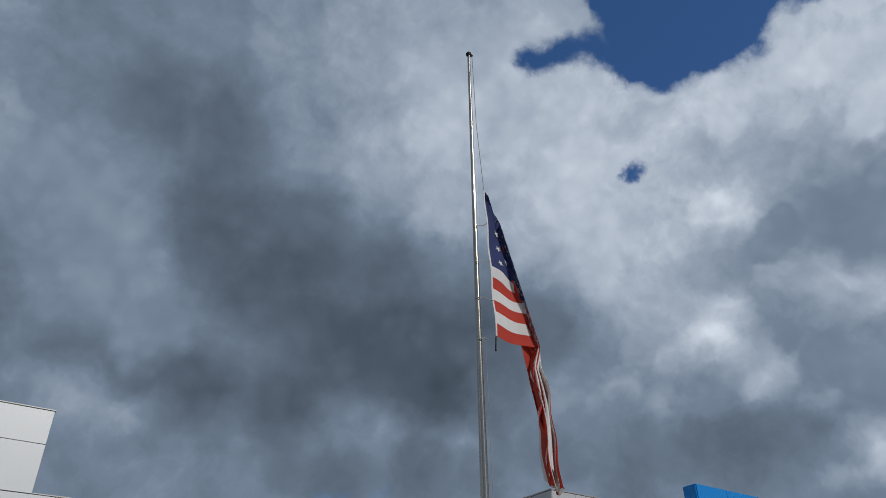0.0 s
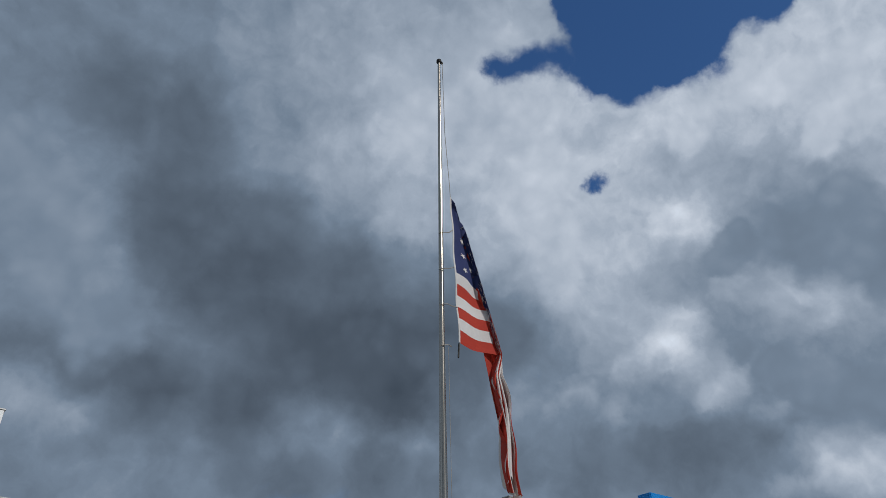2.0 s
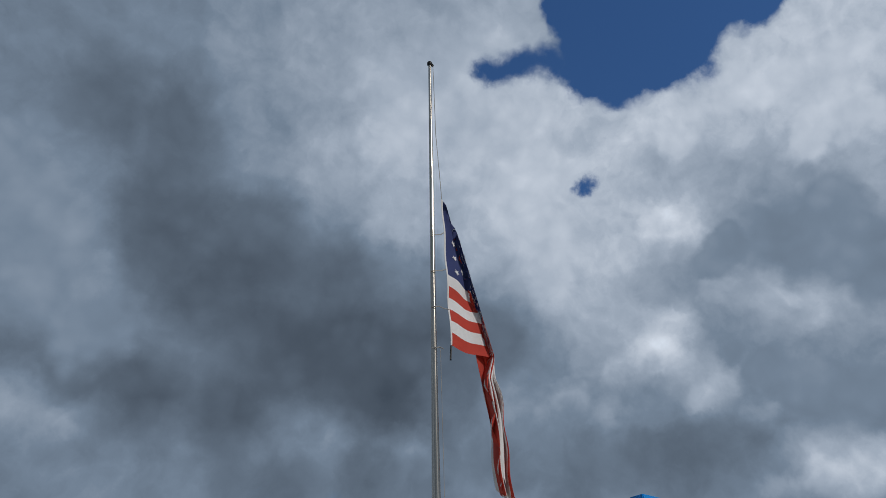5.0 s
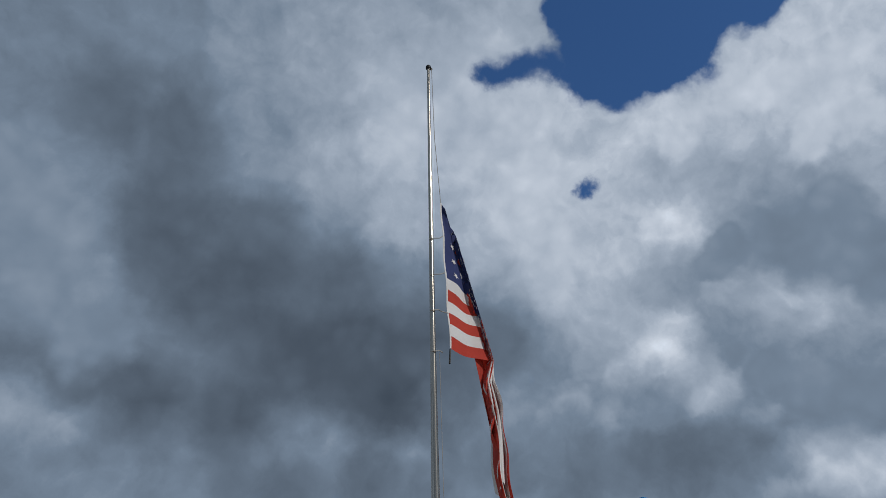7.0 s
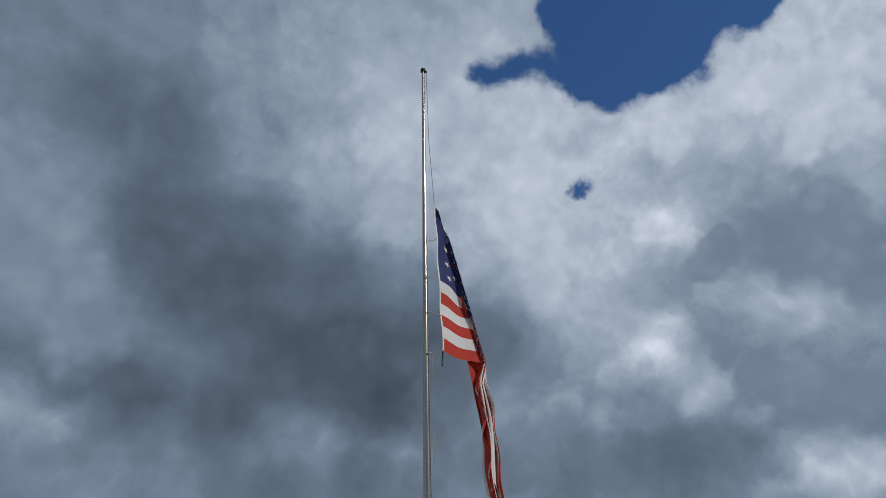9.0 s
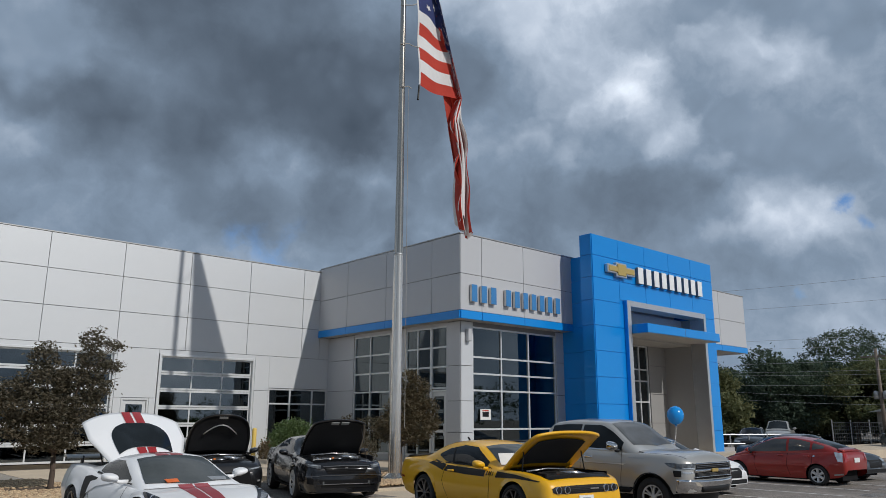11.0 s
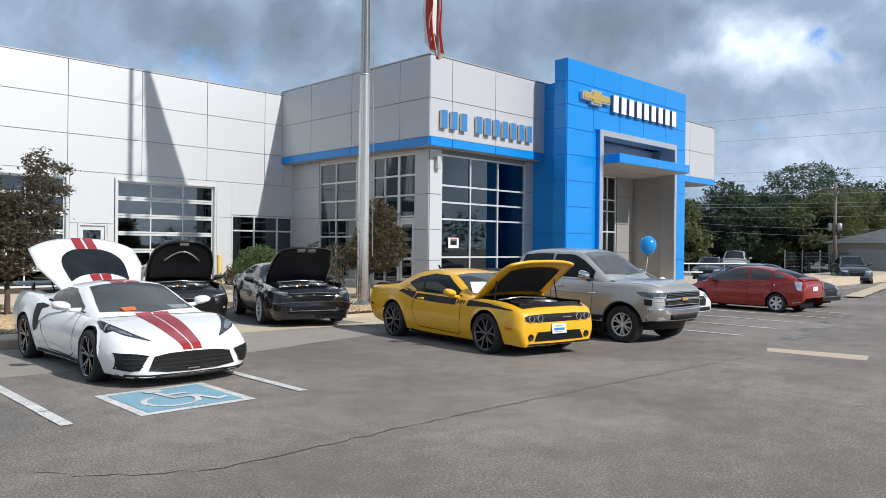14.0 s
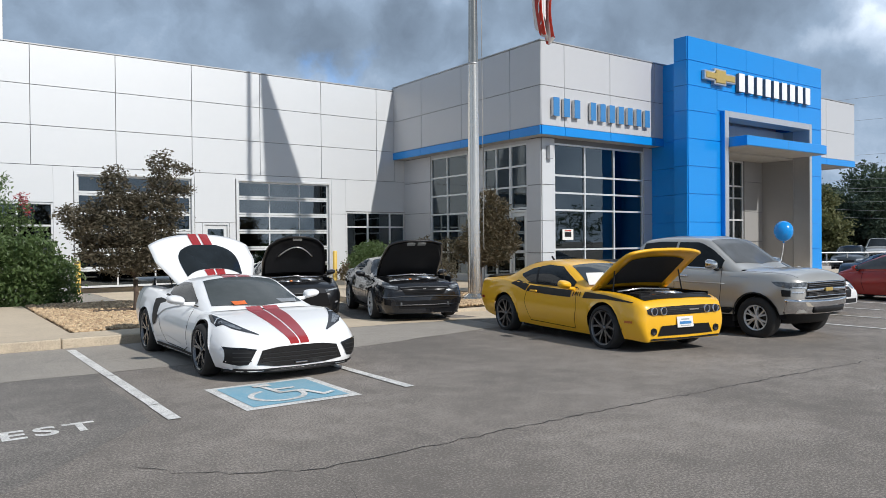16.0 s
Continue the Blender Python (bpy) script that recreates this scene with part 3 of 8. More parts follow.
def build_ground():
    xs = [-900, -400, -150, -60, -30, -15] + [-8 + i for i in range(0, 60)] + [56, 62, 75, 100, 160, 300, 500, 900]
    ys = [-900, -400, -150, -60, -30, -15, -8, -4, 0, 4, 8, 12, 16, 20, 24, 30, 40, 60, 100, 160, 300, 500, 900]
    bm = bmesh.new()
    g = [[bm.verts.new((x, y, rise(x, y))) for y in ys] for x in xs]
    for i in range(len(xs) - 1):
        for j in range(len(ys) - 1):
            bm.faces.new((g[i][j], g[i + 1][j], g[i + 1][j + 1], g[i][j + 1]))
    tagged(link("ground", bm, M["asphalt"]), "grey weathered asphalt of the car park, finely cracked", "asphalt", kind="structure")


build_ground()


def wavy_patch(name, pts, lift, mat, label, category, kind="structure"):
    """A sheet with the given outline, its edge slightly uneven."""
    rnd = random.Random(len(pts))
    bm = bmesh.new()
    out = []
    for (x0, y0), (x1, y1) in zip(pts, pts[1:] + pts[:1]):
        n = max(1, int(math.hypot(x1 - x0, y1 - y0) / 0.5))
        for k in range(n):
            t = k / n
            x, y = x0 + (x1 - x0) * t, y0 + (y1 - y0) * t
            j = 0.035 if 0 < k else 0
            x, y = x + rnd.uniform(-j, j), y + rnd.uniform(-j, j)
            out.append(bm.verts.new((x, y, rise(x, y) + lift)))
    f = bm.faces.new(out)
    if f.normal.z < 0:
        f.normal_flip()
    bmesh.ops.triangulate(bm, faces=[f])
    return tagged(link(name, bm, mat), label, category, kind=kind)


wavy_patch("road", [(-9, 10.0), (5.6, 9.95), (9.4, 10.7), (9.6, 12.36), (5.0, 12.62), (-9, 12.62)], 0.004, M["asphalt_old"],
           "strip of older, paler asphalt along the kerb", "asphalt")
wavy_patch("road", [(-9, 3.4), (-2.0, 4.6), (0.9, 5.6), (2.1, 7.0), (2.2, 9.99), (-9, 10.02)], 0.002, M["asphalt_dark"],
           "darker sealed asphalt of the next stalls", "asphalt")
wavy_patch("pavement", [(5.05, 12.45), (9.55, 12.12), (12.5, 11.9), (16.5, 12.3), (16.5, 13.79), (9.58, 13.79), (9.55, 26.3), (5.05, 26.3)], 0.008, M["concrete"],
           "pale concrete drive before the service bays", "concrete drive")
wavy_patch("pavement", [(-9, 20.1), (5.04, 20.1), (5.04, 26.3), (-9, 26.3)], 0.008, M["asphalt_old"],
           "brownish worn drive in front of the garage doors", "drive")
wavy_patch("pavement", [(12.95, 5.0), (13.15, 3.5), (13.8, 3.65), (13.5, 5.2)], 0.004, M["concrete"],
           "pale concrete repair strip set in the asphalt", "concrete strip")
wavy_patch("pavement", [(30.5, 8.5), (60, 13.5), (60, 14.2), (30.2, 9.1)], 0.06, M["concrete"],
           "pale concrete island edge beyond the stalls", "kerb island")


def crack(pts, width, seed):
    rnd = random.Random(seed)
    bm = bmesh.new()
    line = []
    for (x0, y0), (x1, y1) in zip(pts, pts[1:]):
        n = int(math.hypot(x1 - x0, y1 - y0) / 0.09)
        for k in range(n):
            t = k / n
            line.append((x0 + (x1 - x0) * t + rnd.gauss(0, 0.018), y0 + (y1 - y0) * t + rnd.gauss(0, 0.018)))
    prev = None
    for x, y in line:
        w = width * rnd.uniform(0.3, 1.2)
        z = rise(x, y) + 0.003
        cur = (bm.verts.new((x, y - w, z)), bm.verts.new((x, y + w, z)))
        if prev:
            bm.faces.new((prev[0], cur[0], cur[1], prev[1]))
        prev = cur
    return tagged(link("crack", bm, M["crack"]), "dark irregular crack across the asphalt", "crack", kind="structure")


crack([(12.6, 4.9), (10.5, 4.84), (8.3, 4.8), (5.84, 4.87), (4.44, 4.88), (3.31, 4.85), (2.65, 4.85), (2.26, 5.05), (1.91, 5.32), (1.6, 5.77)], 0.009, 3)
crack([(2.65, 4.85), (2.67, 4.5), (2.62, 4.16), (2.5, 3.6), (2.5, 2.6)], 0.006, 5)
crack([(4.4, 4.9), (4.9, 4.2), (5.2, 3.2)], 0.003, 8)
crack([(6.2, 10.4), (7.1, 10.7), (8.3, 10.55)], 0.004, 9)

# painted stall lines
for x, y0, y1 in ((2.24, 6.95, 7.66), (2.245, 7.685, 9.64), (2.24, 9.66, 12.35), (4.72, 6.9, 11.9)):
    sheet("stall_line", x, x + 0.115, y0, y1, 0.009, M["white_line"], "worn white stall line painted on asphalt", "road marking", step=0.4)
for k in range(2, 7):
    x = 11.15 + 1.9 * k
    sheet("stall_line", x, x + 0.1, 6.1 + 0.1 * k, 11.3, 0.009, M["white_line"], "white stall line painted on asphalt", "road marking", step=0.5)
rnd = random.Random(4)
for k in range(4):
    for j in range(7):
        x, y = 15.0 + 2.1 * k + 0.13 * j, 5.3 + 0.32 * k
        sheet("road_lettering", x, x + 0.08, y, y + 0.4 + rnd.uniform(-0.08, 0.08), 0.007, M["faded_line"],
              "faded unreadable lettering painted at the end of a stall", "road marking", step=2)


def accessible_sign():
    """The blue square with the wheelchair figure."""
    pad = sheet("accessible_parking_sign", 2.93, 4.16, 6.86, 8.12, 0.006, M["white_line"], "white bordered blue accessible parking sign painted on asphalt", "road marking")
    blue = sheet("blue_square", 3.03, 4.06, 6.96, 8.02, 0.010, M["blue_line"], parent=pad)
    bm = bmesh.new()

    level = [0.012]

    def stroke(pts, w):
        for (x0, y0), (x1, y1) in zip(pts, pts[1:]):
            level[0] += 0.0003
            d = Vector((x1 - x0, y1 - y0)).normalized() * w / 2
            n = Vector((-d.y, d.x))
            bm.faces.new([bm.verts.new((*p, level[0])) for p in (Vector((x0, y0)) - d - n, Vector((x1, y1)) + d - n, Vector((x1, y1)) + d + n, Vector((x0, y0)) - d + n)])
    def at(u, v):
        return (3.03 + 1.03 * u, 6.96 + 1.06 * v)
    stroke([at(0.40 + 0.26 * math.cos(a), 0.36 + 0.26 * math.sin(a)) for a in [radians(v) for v in range(110, 395, 15)]], 0.06)
    stroke([at(0.43, 0.78), at(0.47, 0.45), at(0.70, 0.45), at(0.80, 0.14), at(0.90, 0.19)], 0.065)
    stroke([at(0.45, 0.62), at(0.66, 0.62)], 0.07)
    stroke([at(0.40, 0.88), at(0.47, 0.88)], 0.12)
    part("wheelchair_symbol", bm, M["white_line"], pad)


accessible_sign()


def ground_word():
    """The letters EST painted in the next stall, read from the lane."""
    cu = bpy.data.curves.new("word", "FONT")
    cu.body, cu.size, cu.align_x, cu.offset = "EST", 0.62, "RIGHT", 0.016
    cu.space_character = 1.25
    tmp = new("word", cu)
    dg = bpy.context.evaluated_depsgraph_get()
    me = bpy.data.meshes.new_from_object(tmp.evaluated_get(dg))
    bpy.data.objects.remove(tmp)
    me.materials.append(M["white_line"])
    ob = new("road_lettering", me)
    ob.matrix_basis = Matrix.Scale(UNIT, 4) @ pose(1.69, 7.02, 0.006) @ Matrix.Diagonal((0.66, 0.74, 1, 1))
    tagged(ob, "the letters EST in worn white paint on asphalt", "road marking", kind="structure")


ground_word()


# ---- planted beds, kerbs and walks ----
def kerb_run(name, pts, label, width=0.16, z0=-0.15, z1=0.15):
    """A kerb of separate cast lengths with a rounded top."""
    root = thing(name, label, "kerb", kind="structure")
    for (x0, y0), (x1, y1) in zip(pts, pts[1:]):
        L = math.hypot(x1 - x0, y1 - y0)
        n = max(1, round(L / 3.0))
        d = Vector((x1 - x0, y1 - y0, 0)) / L
        for k in range(n):
            a = L / n
            bm = boxm((0.004, 0, z0), (a - 0.004, width, z1), 0.018)
            ob = part("kerb_length", bm, M["kerb"], root)
            p = Vector((x0, y0, rise(x0, y0))) + d * (a * k)
            ob.matrix_basis = Matrix.Translation(p) @ Matrix.Rotation(math.atan2(d.y, d.x), 4, "Z")
    return root


kerb_run("kerb", [(-9, 12.63), (5.02, 12.63), (5.02, 20.0)], "tan concrete kerb round the planted bed")
kerb_run("kerb", [(9.62, 17.6), (9.62, 13.80), (16.6, 13.80), (16.6, 15.4)], "tan concrete kerb round the flagpole bed", z1=0.05)
tagged(link("pavement", add_box(boxm((-9, 12.79, -0.05), (2.45, 20.0, 0.148)), (2.45, 12.79, -0.05), (4.86, 13.45, 0.147)), M["concrete"]),
       "tan concrete walk beside the planted bed", "pavement", kind="structure")
tagged(link("pavement", add_box(boxm((16.62, 12.5, -0.2), (60, 16.05, 0.30)), (9.8, 17.6, -0.2), (17.15, 26.36, 0.13)), M["concrete"]),
       "pale concrete walk along the showroom", "pavement", kind="structure")


def bed(name, x0, x1, y0, y1, z, mat, label):
    bm = bmesh.new()
    r = random.Random(7)
    add_grid(bm, lambda u, v: Vector((x0 + (x1 - x0) * u, y0 + (y1 - y0) * v, z + 0.035 * math.sin(u * 9) * math.sin(v * 7) * (0 < u < 1) + r.uniform(0, 0.02))), 24, 24)
    return tagged(link(name, bm, mat), label, "planting bed", kind="structure")


bed("planting_bed", 2.46, 4.88, 13.46, 20.0, 0.115, M["soil"], "soil of the bed beneath tan river gravel")
# dark strip in place of the shadow the maple casts on the gravel
bed("planting_bed", 3.3, 4.87, 16.75, 17.6, 0.15, M["maple_shadow"], "dark brown strip painted for the small maple's shadow on the bed")
bed("planting_bed", 9.78, 16.6, 13.96, 17.6, 0.045, M["soil"], "soil of the flagpole bed beneath tan gravel")


def stones(name, regions, count, size, z, mat, label, seed):
    """Loose stones, joined: twelve corners each, all of different shape."""
    r = np.random.RandomState(seed)
    t = (1 + 5 ** 0.5) / 2
    ico = np.array([(-1, t, 0), (1, t, 0), (-1, -t, 0), (1, -t, 0), (0, -1, t), (0, 1, t), (0, -1, -t), (0, 1, -t), (t, 0, -1), (t, 0, 1), (-t, 0, -1), (-t, 0, 1)], float) / 1.9
    tri = np.array([(0, 11, 5), (0, 5, 1), (0, 1, 7), (0, 7, 10), (0, 10, 11), (1, 5, 9), (5, 11, 4), (11, 10, 2), (10, 7, 6), (7, 1, 8),
                    (3, 9, 4), (3, 4, 2), (3, 2, 6), (3, 6, 8), (3, 8, 9), (4, 9, 5), (2, 4, 11), (6, 2, 10), (8, 6, 7), (9, 8, 1)])
    vs, fs = [], []
    for k in range(count):
        x0, x1, y0, y1 = regions[r.randint(len(regions))]
        s = size * r.uniform(0.5, 1.4) * np.array([r.uniform(0.7, 1.3), r.uniform(0.6, 1.0), r.uniform(0.45, 0.8)])
        a = r.uniform(0, 6.28)
        v = ico * (1 + r.uniform(-0.15, 0.15, (12, 1))) * s
        v = np.stack([v[:, 0] * np.cos(a) - v[:, 1] * np.sin(a), v[:, 0] * np.sin(a) + v[:, 1] * np.cos(a), v[:, 2]], 1)
        vs.append(v + (r.uniform(x0, x1), r.uniform(y0, y1), z + r.uniform(0, 0.035)))
        fs.append(tri + 12 * k)
    me = bpy.data.meshes.new(name)
    me.from_pydata(np.concatenate(vs).tolist(), [], np.concatenate(fs).tolist())
    me.materials.append(mat)
    me.polygons.foreach_set("use_smooth", [True] * len(me.polygons))
    ob = new(name, me)
    ob.scale = (UNIT, UNIT, UNIT)
    return tagged(ob, label, "gravel", kind="stuff")


stones("gravel", [(2.5, 4.85, 13.5, 15.1), (2.5, 4.85, 15.1, 16.8), (2.5, 4.85, 17.5, 19.9), (2.5, 3.4, 16.6, 17.7)], 9500, 0.042, 0.14, M["gravel"], "tan river gravel covering the planted bed", 1)
stones("gravel", [(9.8, 16.5, 13.98, 15.4), (9.8, 13.5, 13.98, 17.4)], 5200, 0.045, 0.07, M["gravel"], "tan river gravel around the flagpole", 2)

# ---- building ----
PANEL_MESHES = {}


def panel(root, name, lo, hi, mat, gap=0.009, depth=0.03):
    """One cladding panel with bevelled edges; alike panels share a mesh. lo, hi: along the wall and up; the wall's face is y = 0."""
    w, h = round(hi[0] - lo[0] - 2 * gap, 3), round(hi[1] - lo[1] - 2 * gap, 3)
    key = (w, h, mat.name, depth)
    if key not in PANEL_MESHES:
        ob = part(name, boxm((0, -depth, 0), (w, 0, h), 0.004), mat, root)
        PANEL_MESHES[key] = ob.data
    else:
        ob = new(name, PANEL_MESHES[key])
    ob.parent = root
    ob.matrix_basis = pose(lo[0] + gap, -0.001, lo[1] + gap)
    return ob


def wall_root(name, label, m):
    return thing(name, label, "wall", m, kind="structure")


def backing(root, rects, y0, y1, mat=None):
    bm = bmesh.new()
    for x0, x1, z0, z1 in rects:
        add_box(bm, (x0, y0, z0), (x1, y1, z1))
    return part("backing", bm, mat or M["joint"], root)


def glazing(name, label, m, width, z0, z1, cols, rows, bar=0.06, glass="glass", depth=0.12, frame="mullion"):
    """A window of frame bars and separate panes. Its face is y = 0, its width runs along x."""
    root = thing(name, label, "window", m, kind="structure")
    xs, zs = [0.0] + list(cols) + [width], [z0] + list(rows) + [z1]
    bm = bmesh.new()
    for x in xs:
        a = min(max(x - bar / 2, 0), width - bar)
        add_box(bm, (a, 0, z0), (a + bar, depth, z1), 0.004)
    part("mullion_frame", bm, M[frame], root)
    for z in zs:
        a = min(max(z - bar / 2, z0), z1 - bar)
        for x0, x1 in zip(xs, xs[1:]):
            part("transom", boxm((x0 + bar / 2, 0.006, a), (x1 - bar / 2, depth - 0.01, a + bar)), M[frame], root)
    for x0, x1 in zip(xs, xs[1:]):
        for a, b in zip(zs, zs[1:]):
            part("pane", boxm((x0 + 0.01, 0.05, a + 0.01), (x1 - 0.01, 0.062, b - 0.01)), M[glass], root)
    return root


YS, XS, YF = 26.37, 16.69, 17.49
ZT, ZSHOW, ZBAND, ZSOF = 7.84, 7.97, 5.29, 4.99
JX = [3.388 + 2.49 * k for k in range(-5, 6)]
JZ = [4.10, 5.34, 6.60, ZT]

# service wing
root = wall_root("wall_service", "tall white metal-panelled service wing wall in full sun", pose(0, YS, 0))
backing(root, [(-9.1, 2.69, ZT - 0.02, 10.55), (-9.1, XS + 0.3, 3.92, ZT - 0.02), (-9.1, 1.0, 0, 3.92), (1.0, 4.0, 2.95, 3.92), (1.0, 4.0, 0, 0.9), (4.0, 4.60, 0, 3.92), (8.44, 8.70, 0, 3.92),
               (8.70, 9.66, 2.34, 3.92), (9.66, 9.92, 0, 3.92), (13.76, 14.42, 0, 3.92), (14.42, 17.4, 2.84, 3.92)], 0.0, 0.3)
for x0, x1 in zip(JX, JX[1:] + [XS + 0.02]):
    for z0, z1 in zip(JZ, JZ[1:]):
        panel(root, "panel", (x0, z0), (x1, z1), M["panel"])
for x0, x1, z0, z1 in ((-9.06, 1.0, 0.1, 4.1), (1.0, 4.0, 2.93, 4.1), (4.0, 4.58, 0.1, 4.1), (4.58, 8.44, 3.93, 4.1), (8.44, 9.90, 2.34, 4.1), (8.44, 8.70, 0.1, 2.34), (9.68, 9.90, 0.1, 2.34),
                       (9.90, 13.77, 3.93, 4.1), (13.77, 14.40, 2.72, 4.1), (13.77, 14.40, 0.1, 2.72), (14.40, 17.2, 2.83, 4.1), (1.0, 4.0, 0.1, 0.9)):
    panel(root, "panel", (x0, z0 + 0.006), (x1, z1 - 0.006), M["panel"], gap=0.001)
panel(root, "panel", (XS + 0.025, 4.1), (17.2, ZSOF + 0.02), M["panel"], gap=0.002)
for x0, x1 in ((-9.06, -4.0), (-4.0, -1.6), (-1.6, 0.45), (0.45, 2.69)):
    for z0, z1 in ((ZT, 9.42), (9.42, 10.55)):
        panel(root, "panel", (x0, z0), (x1, z1), M["panel"], depth=0.06)
part("coping", boxm((2.69, -0.05, ZT), (XS, 0.32, ZT + 0.05), 0.01), M["galv"], root)
part("coping", boxm((-9.1, -0.09, 10.55), (2.72, 4.0, 10.60), 0.01), M["galv"], root)
part("return_wall", boxm((2.49, 0.02, ZT), (2.68, 4.0, 10.54)), M["panel"], root)
# walls added to close the rooms; dark joint grey stands in for unlit interiors
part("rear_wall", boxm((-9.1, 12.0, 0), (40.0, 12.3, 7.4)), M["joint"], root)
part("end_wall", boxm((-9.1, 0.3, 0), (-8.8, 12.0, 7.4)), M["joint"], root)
tagged(link("roof", boxm((-9.0, YS + 0.3, 7.3), (XS + 0.3, YS + 12, 7.42)), M["galv"]), "flat grey roof of the service wing", "roof", kind="structure")
tagged(link("floor", boxm((-8.8, YS + 0.3, -0.02), (XS + 20, YS + 12, 0.14)), M["concrete"]), "concrete floor inside the service wing", "floor", kind="structure")


def garage_door(x0, x1, label):
    """A glazed sectional door: rails, stiles and panes."""
    z0, z1, w = 0.17, 3.88, x1 - x0
    root = thing("garage_door", label, "garage door", pose(x0, YS, 0), group="service bay doors", kind="structure")
    bm = bmesh.new()
    for a, b in (((0, -0.06), (0.09, 0.14)), ((w - 0.09, -0.06), (w, 0.14))):
        add_box(bm, (a[0], a[1], z0 - 0.05), (b[0], b[1], z1 + 0.06), 0.006)
    add_box(bm, (0.09, -0.06, z1 - 0.02), (w - 0.09, 0.14, z1 + 0.06), 0.006)
    part("door_frame", bm, M["mullion"], root)
    n = 6
    h = (z1 - z0) / n
    xs = [0.1, 0.1 + (w - 0.2) / 3, 0.1 + (w - 0.2) * 2 / 3, w - 0.1]
    for k in range(n):
        a, b = z0 + h * k, z0 + h * (k + 1)
        section = part("section", add_box(boxm((0.1, 0.06, a + 0.006), (w - 0.1, 0.10, a + 0.075), 0.004), (0.1, 0.06, b - 0.075), (w - 0.1, 0.10, b - 0.006), 0.004), M["mullion"], root)
        bm = bmesh.new()
        for i, x in enumerate(xs):
            s = 0.05
            xa = min(max(x - s / 2, 0.1), w - 0.1 - s)
            add_box(bm, (xa, 0.062, a + 0.075), (xa + s, 0.098, b - 0.075))
        part("stile", bm, M["mullion"], section)
        for p, q in zip(xs, xs[1:]):
            part("pane", boxm((p + 0.02, 0.076, a + 0.07), (q - 0.02, 0.084, b - 0.07)), M["glass"], section)
    return root


garage_door(4.60, 8.42, "closed white-framed glazed sectional service bay door")
garage_door(9.93, 13.75, "closed white-framed glazed sectional service bay door")


def leaf_door(m, width, height, label):
    root = thing("door", label, "door", m, kind="structure")
    bm = bmesh.new()
    add_box(bm, (0, -0.04, 0.15), (0.07, 0.12, height), 0.005)
    add_box(bm, (width - 0.07, -0.04, 0.15), (width, 0.12, height), 0.005)
    add_box(bm, (0.07, -0.04, height - 0.07), (width - 0.07, 0.12, height), 0.005)
    part("door_frame", bm, M["mullion"], root)
    bm = bmesh.new()
    add_box(bm, (0.08, 0.02, 0.17), (0.19, 0.07, height - 0.08))
    add_box(bm, (width - 0.19, 0.02, 0.17), (width - 0.08, 0.07, height - 0.08))
    add_box(bm, (0.19, 0.02, 0.17), (width - 0.19, 0.07, 0.42))
    add_box(bm, (0.19, 0.02, height - 0.22), (width - 0.19, 0.07, height - 0.08))
    add_box(bm, (0.19, 0.02, 1.05), (width - 0.19, 0.07, 1.15))
    part("leaf", bm, M["mullion"], root)
    part("pane", boxm((0.19, 0.04, 0.42), (width - 0.19, 0.05, 1.05)), M["glass"], root)
    part("pane", boxm((0.19, 0.04, 1.15), (width - 0.19, 0.05, height - 0.22)), M["glass"], root)
    part("pull_handle", tube([(width - 0.14, -0.05, 0.95), (width - 0.14, -0.05, 1.35)], 0.012, 8), M["silver"], root)
    return root


leaf_door(pose(8.70, YS - 0.02, 0.02), 0.96, 2.31, "white metal service door with glazed upper half")
glazing("window_1", "dark window with white frame in the service wall", pose(1.0, YS, 0), 3.0, 0.9, 2.93, (1.0, 2.0), (2.2,))
glazing("window_2", "dark office window in the service wall corner", pose(14.42, YS, 0), 2.78, 0.15, 2.82, (1.0, 2.05), (2.22,))

# showroom: upper cladding, blue band, soffit
sh_side = wall_root("wall_showroom_side", "silver-grey metal cladding of the showroom in shade", pose(XS, YS + 0.2, 0, 0, 0, -90))
D = YS + 0.2 - YF
backing(sh_side, [(0, D - 0.005, ZBAND, ZSHOW)], 0.0, 0.25)
cuts = [0.2] + [YS + 0.2 - y for y in (24.27, 21.66, 18.96)] + [D + 0.02]
for a, b in zip(cuts, cuts[1:]):
    panel(sh_side, "panel", (a, ZBAND), (b, 6.57), M["panel_grey"])
    panel(sh_side, "panel", (a, 6.57), (b, ZSHOW), M["panel_grey"])
    panel(sh_side, "band_panel", (a, ZSOF), (b, ZBAND), M["blue"], depth=0.06)
part("coping", boxm((0.2, -0.05, ZSHOW), (D + 0.03, 0.3, ZSHOW + 0.05), 0.01), M["galv"], sh_side)

sh_front = wall_root("wall_showroom_front", "pale metal cladding of the showroom front in sun", pose(XS, YF, 0))
W = 37.05 - XS
backing(sh_front, [(0.005, W, ZBAND, ZSHOW)], 0.0, 0.25)
cuts = [-0.02] + [x - XS for x in (17.70, 19.89, 22.26, 24.6, 27.0, 29.4, 31.8, 34.4)] + [W]
for a, b in zip(cuts, cuts[1:]):
    panel(sh_front, "panel", (a, ZBAND), (b, 6.57), M["panel_grey"])
    panel(sh_front, "panel", (a, 6.57), (b, ZSHOW), M["panel_grey"])
    panel(sh_front, "band_panel", (a, ZSOF), (b, ZBAND), M["blue"], depth=0.06)
part("coping", boxm((-0.05, -0.05, ZSHOW), (W, 0.3, ZSHOW + 0.05), 0.01), M["galv"], sh_front)
part("end_wall", boxm((W - 0.25, 0.25, ZSOF), (W, 10, ZSHOW)), M["panel_grey"], sh_front)
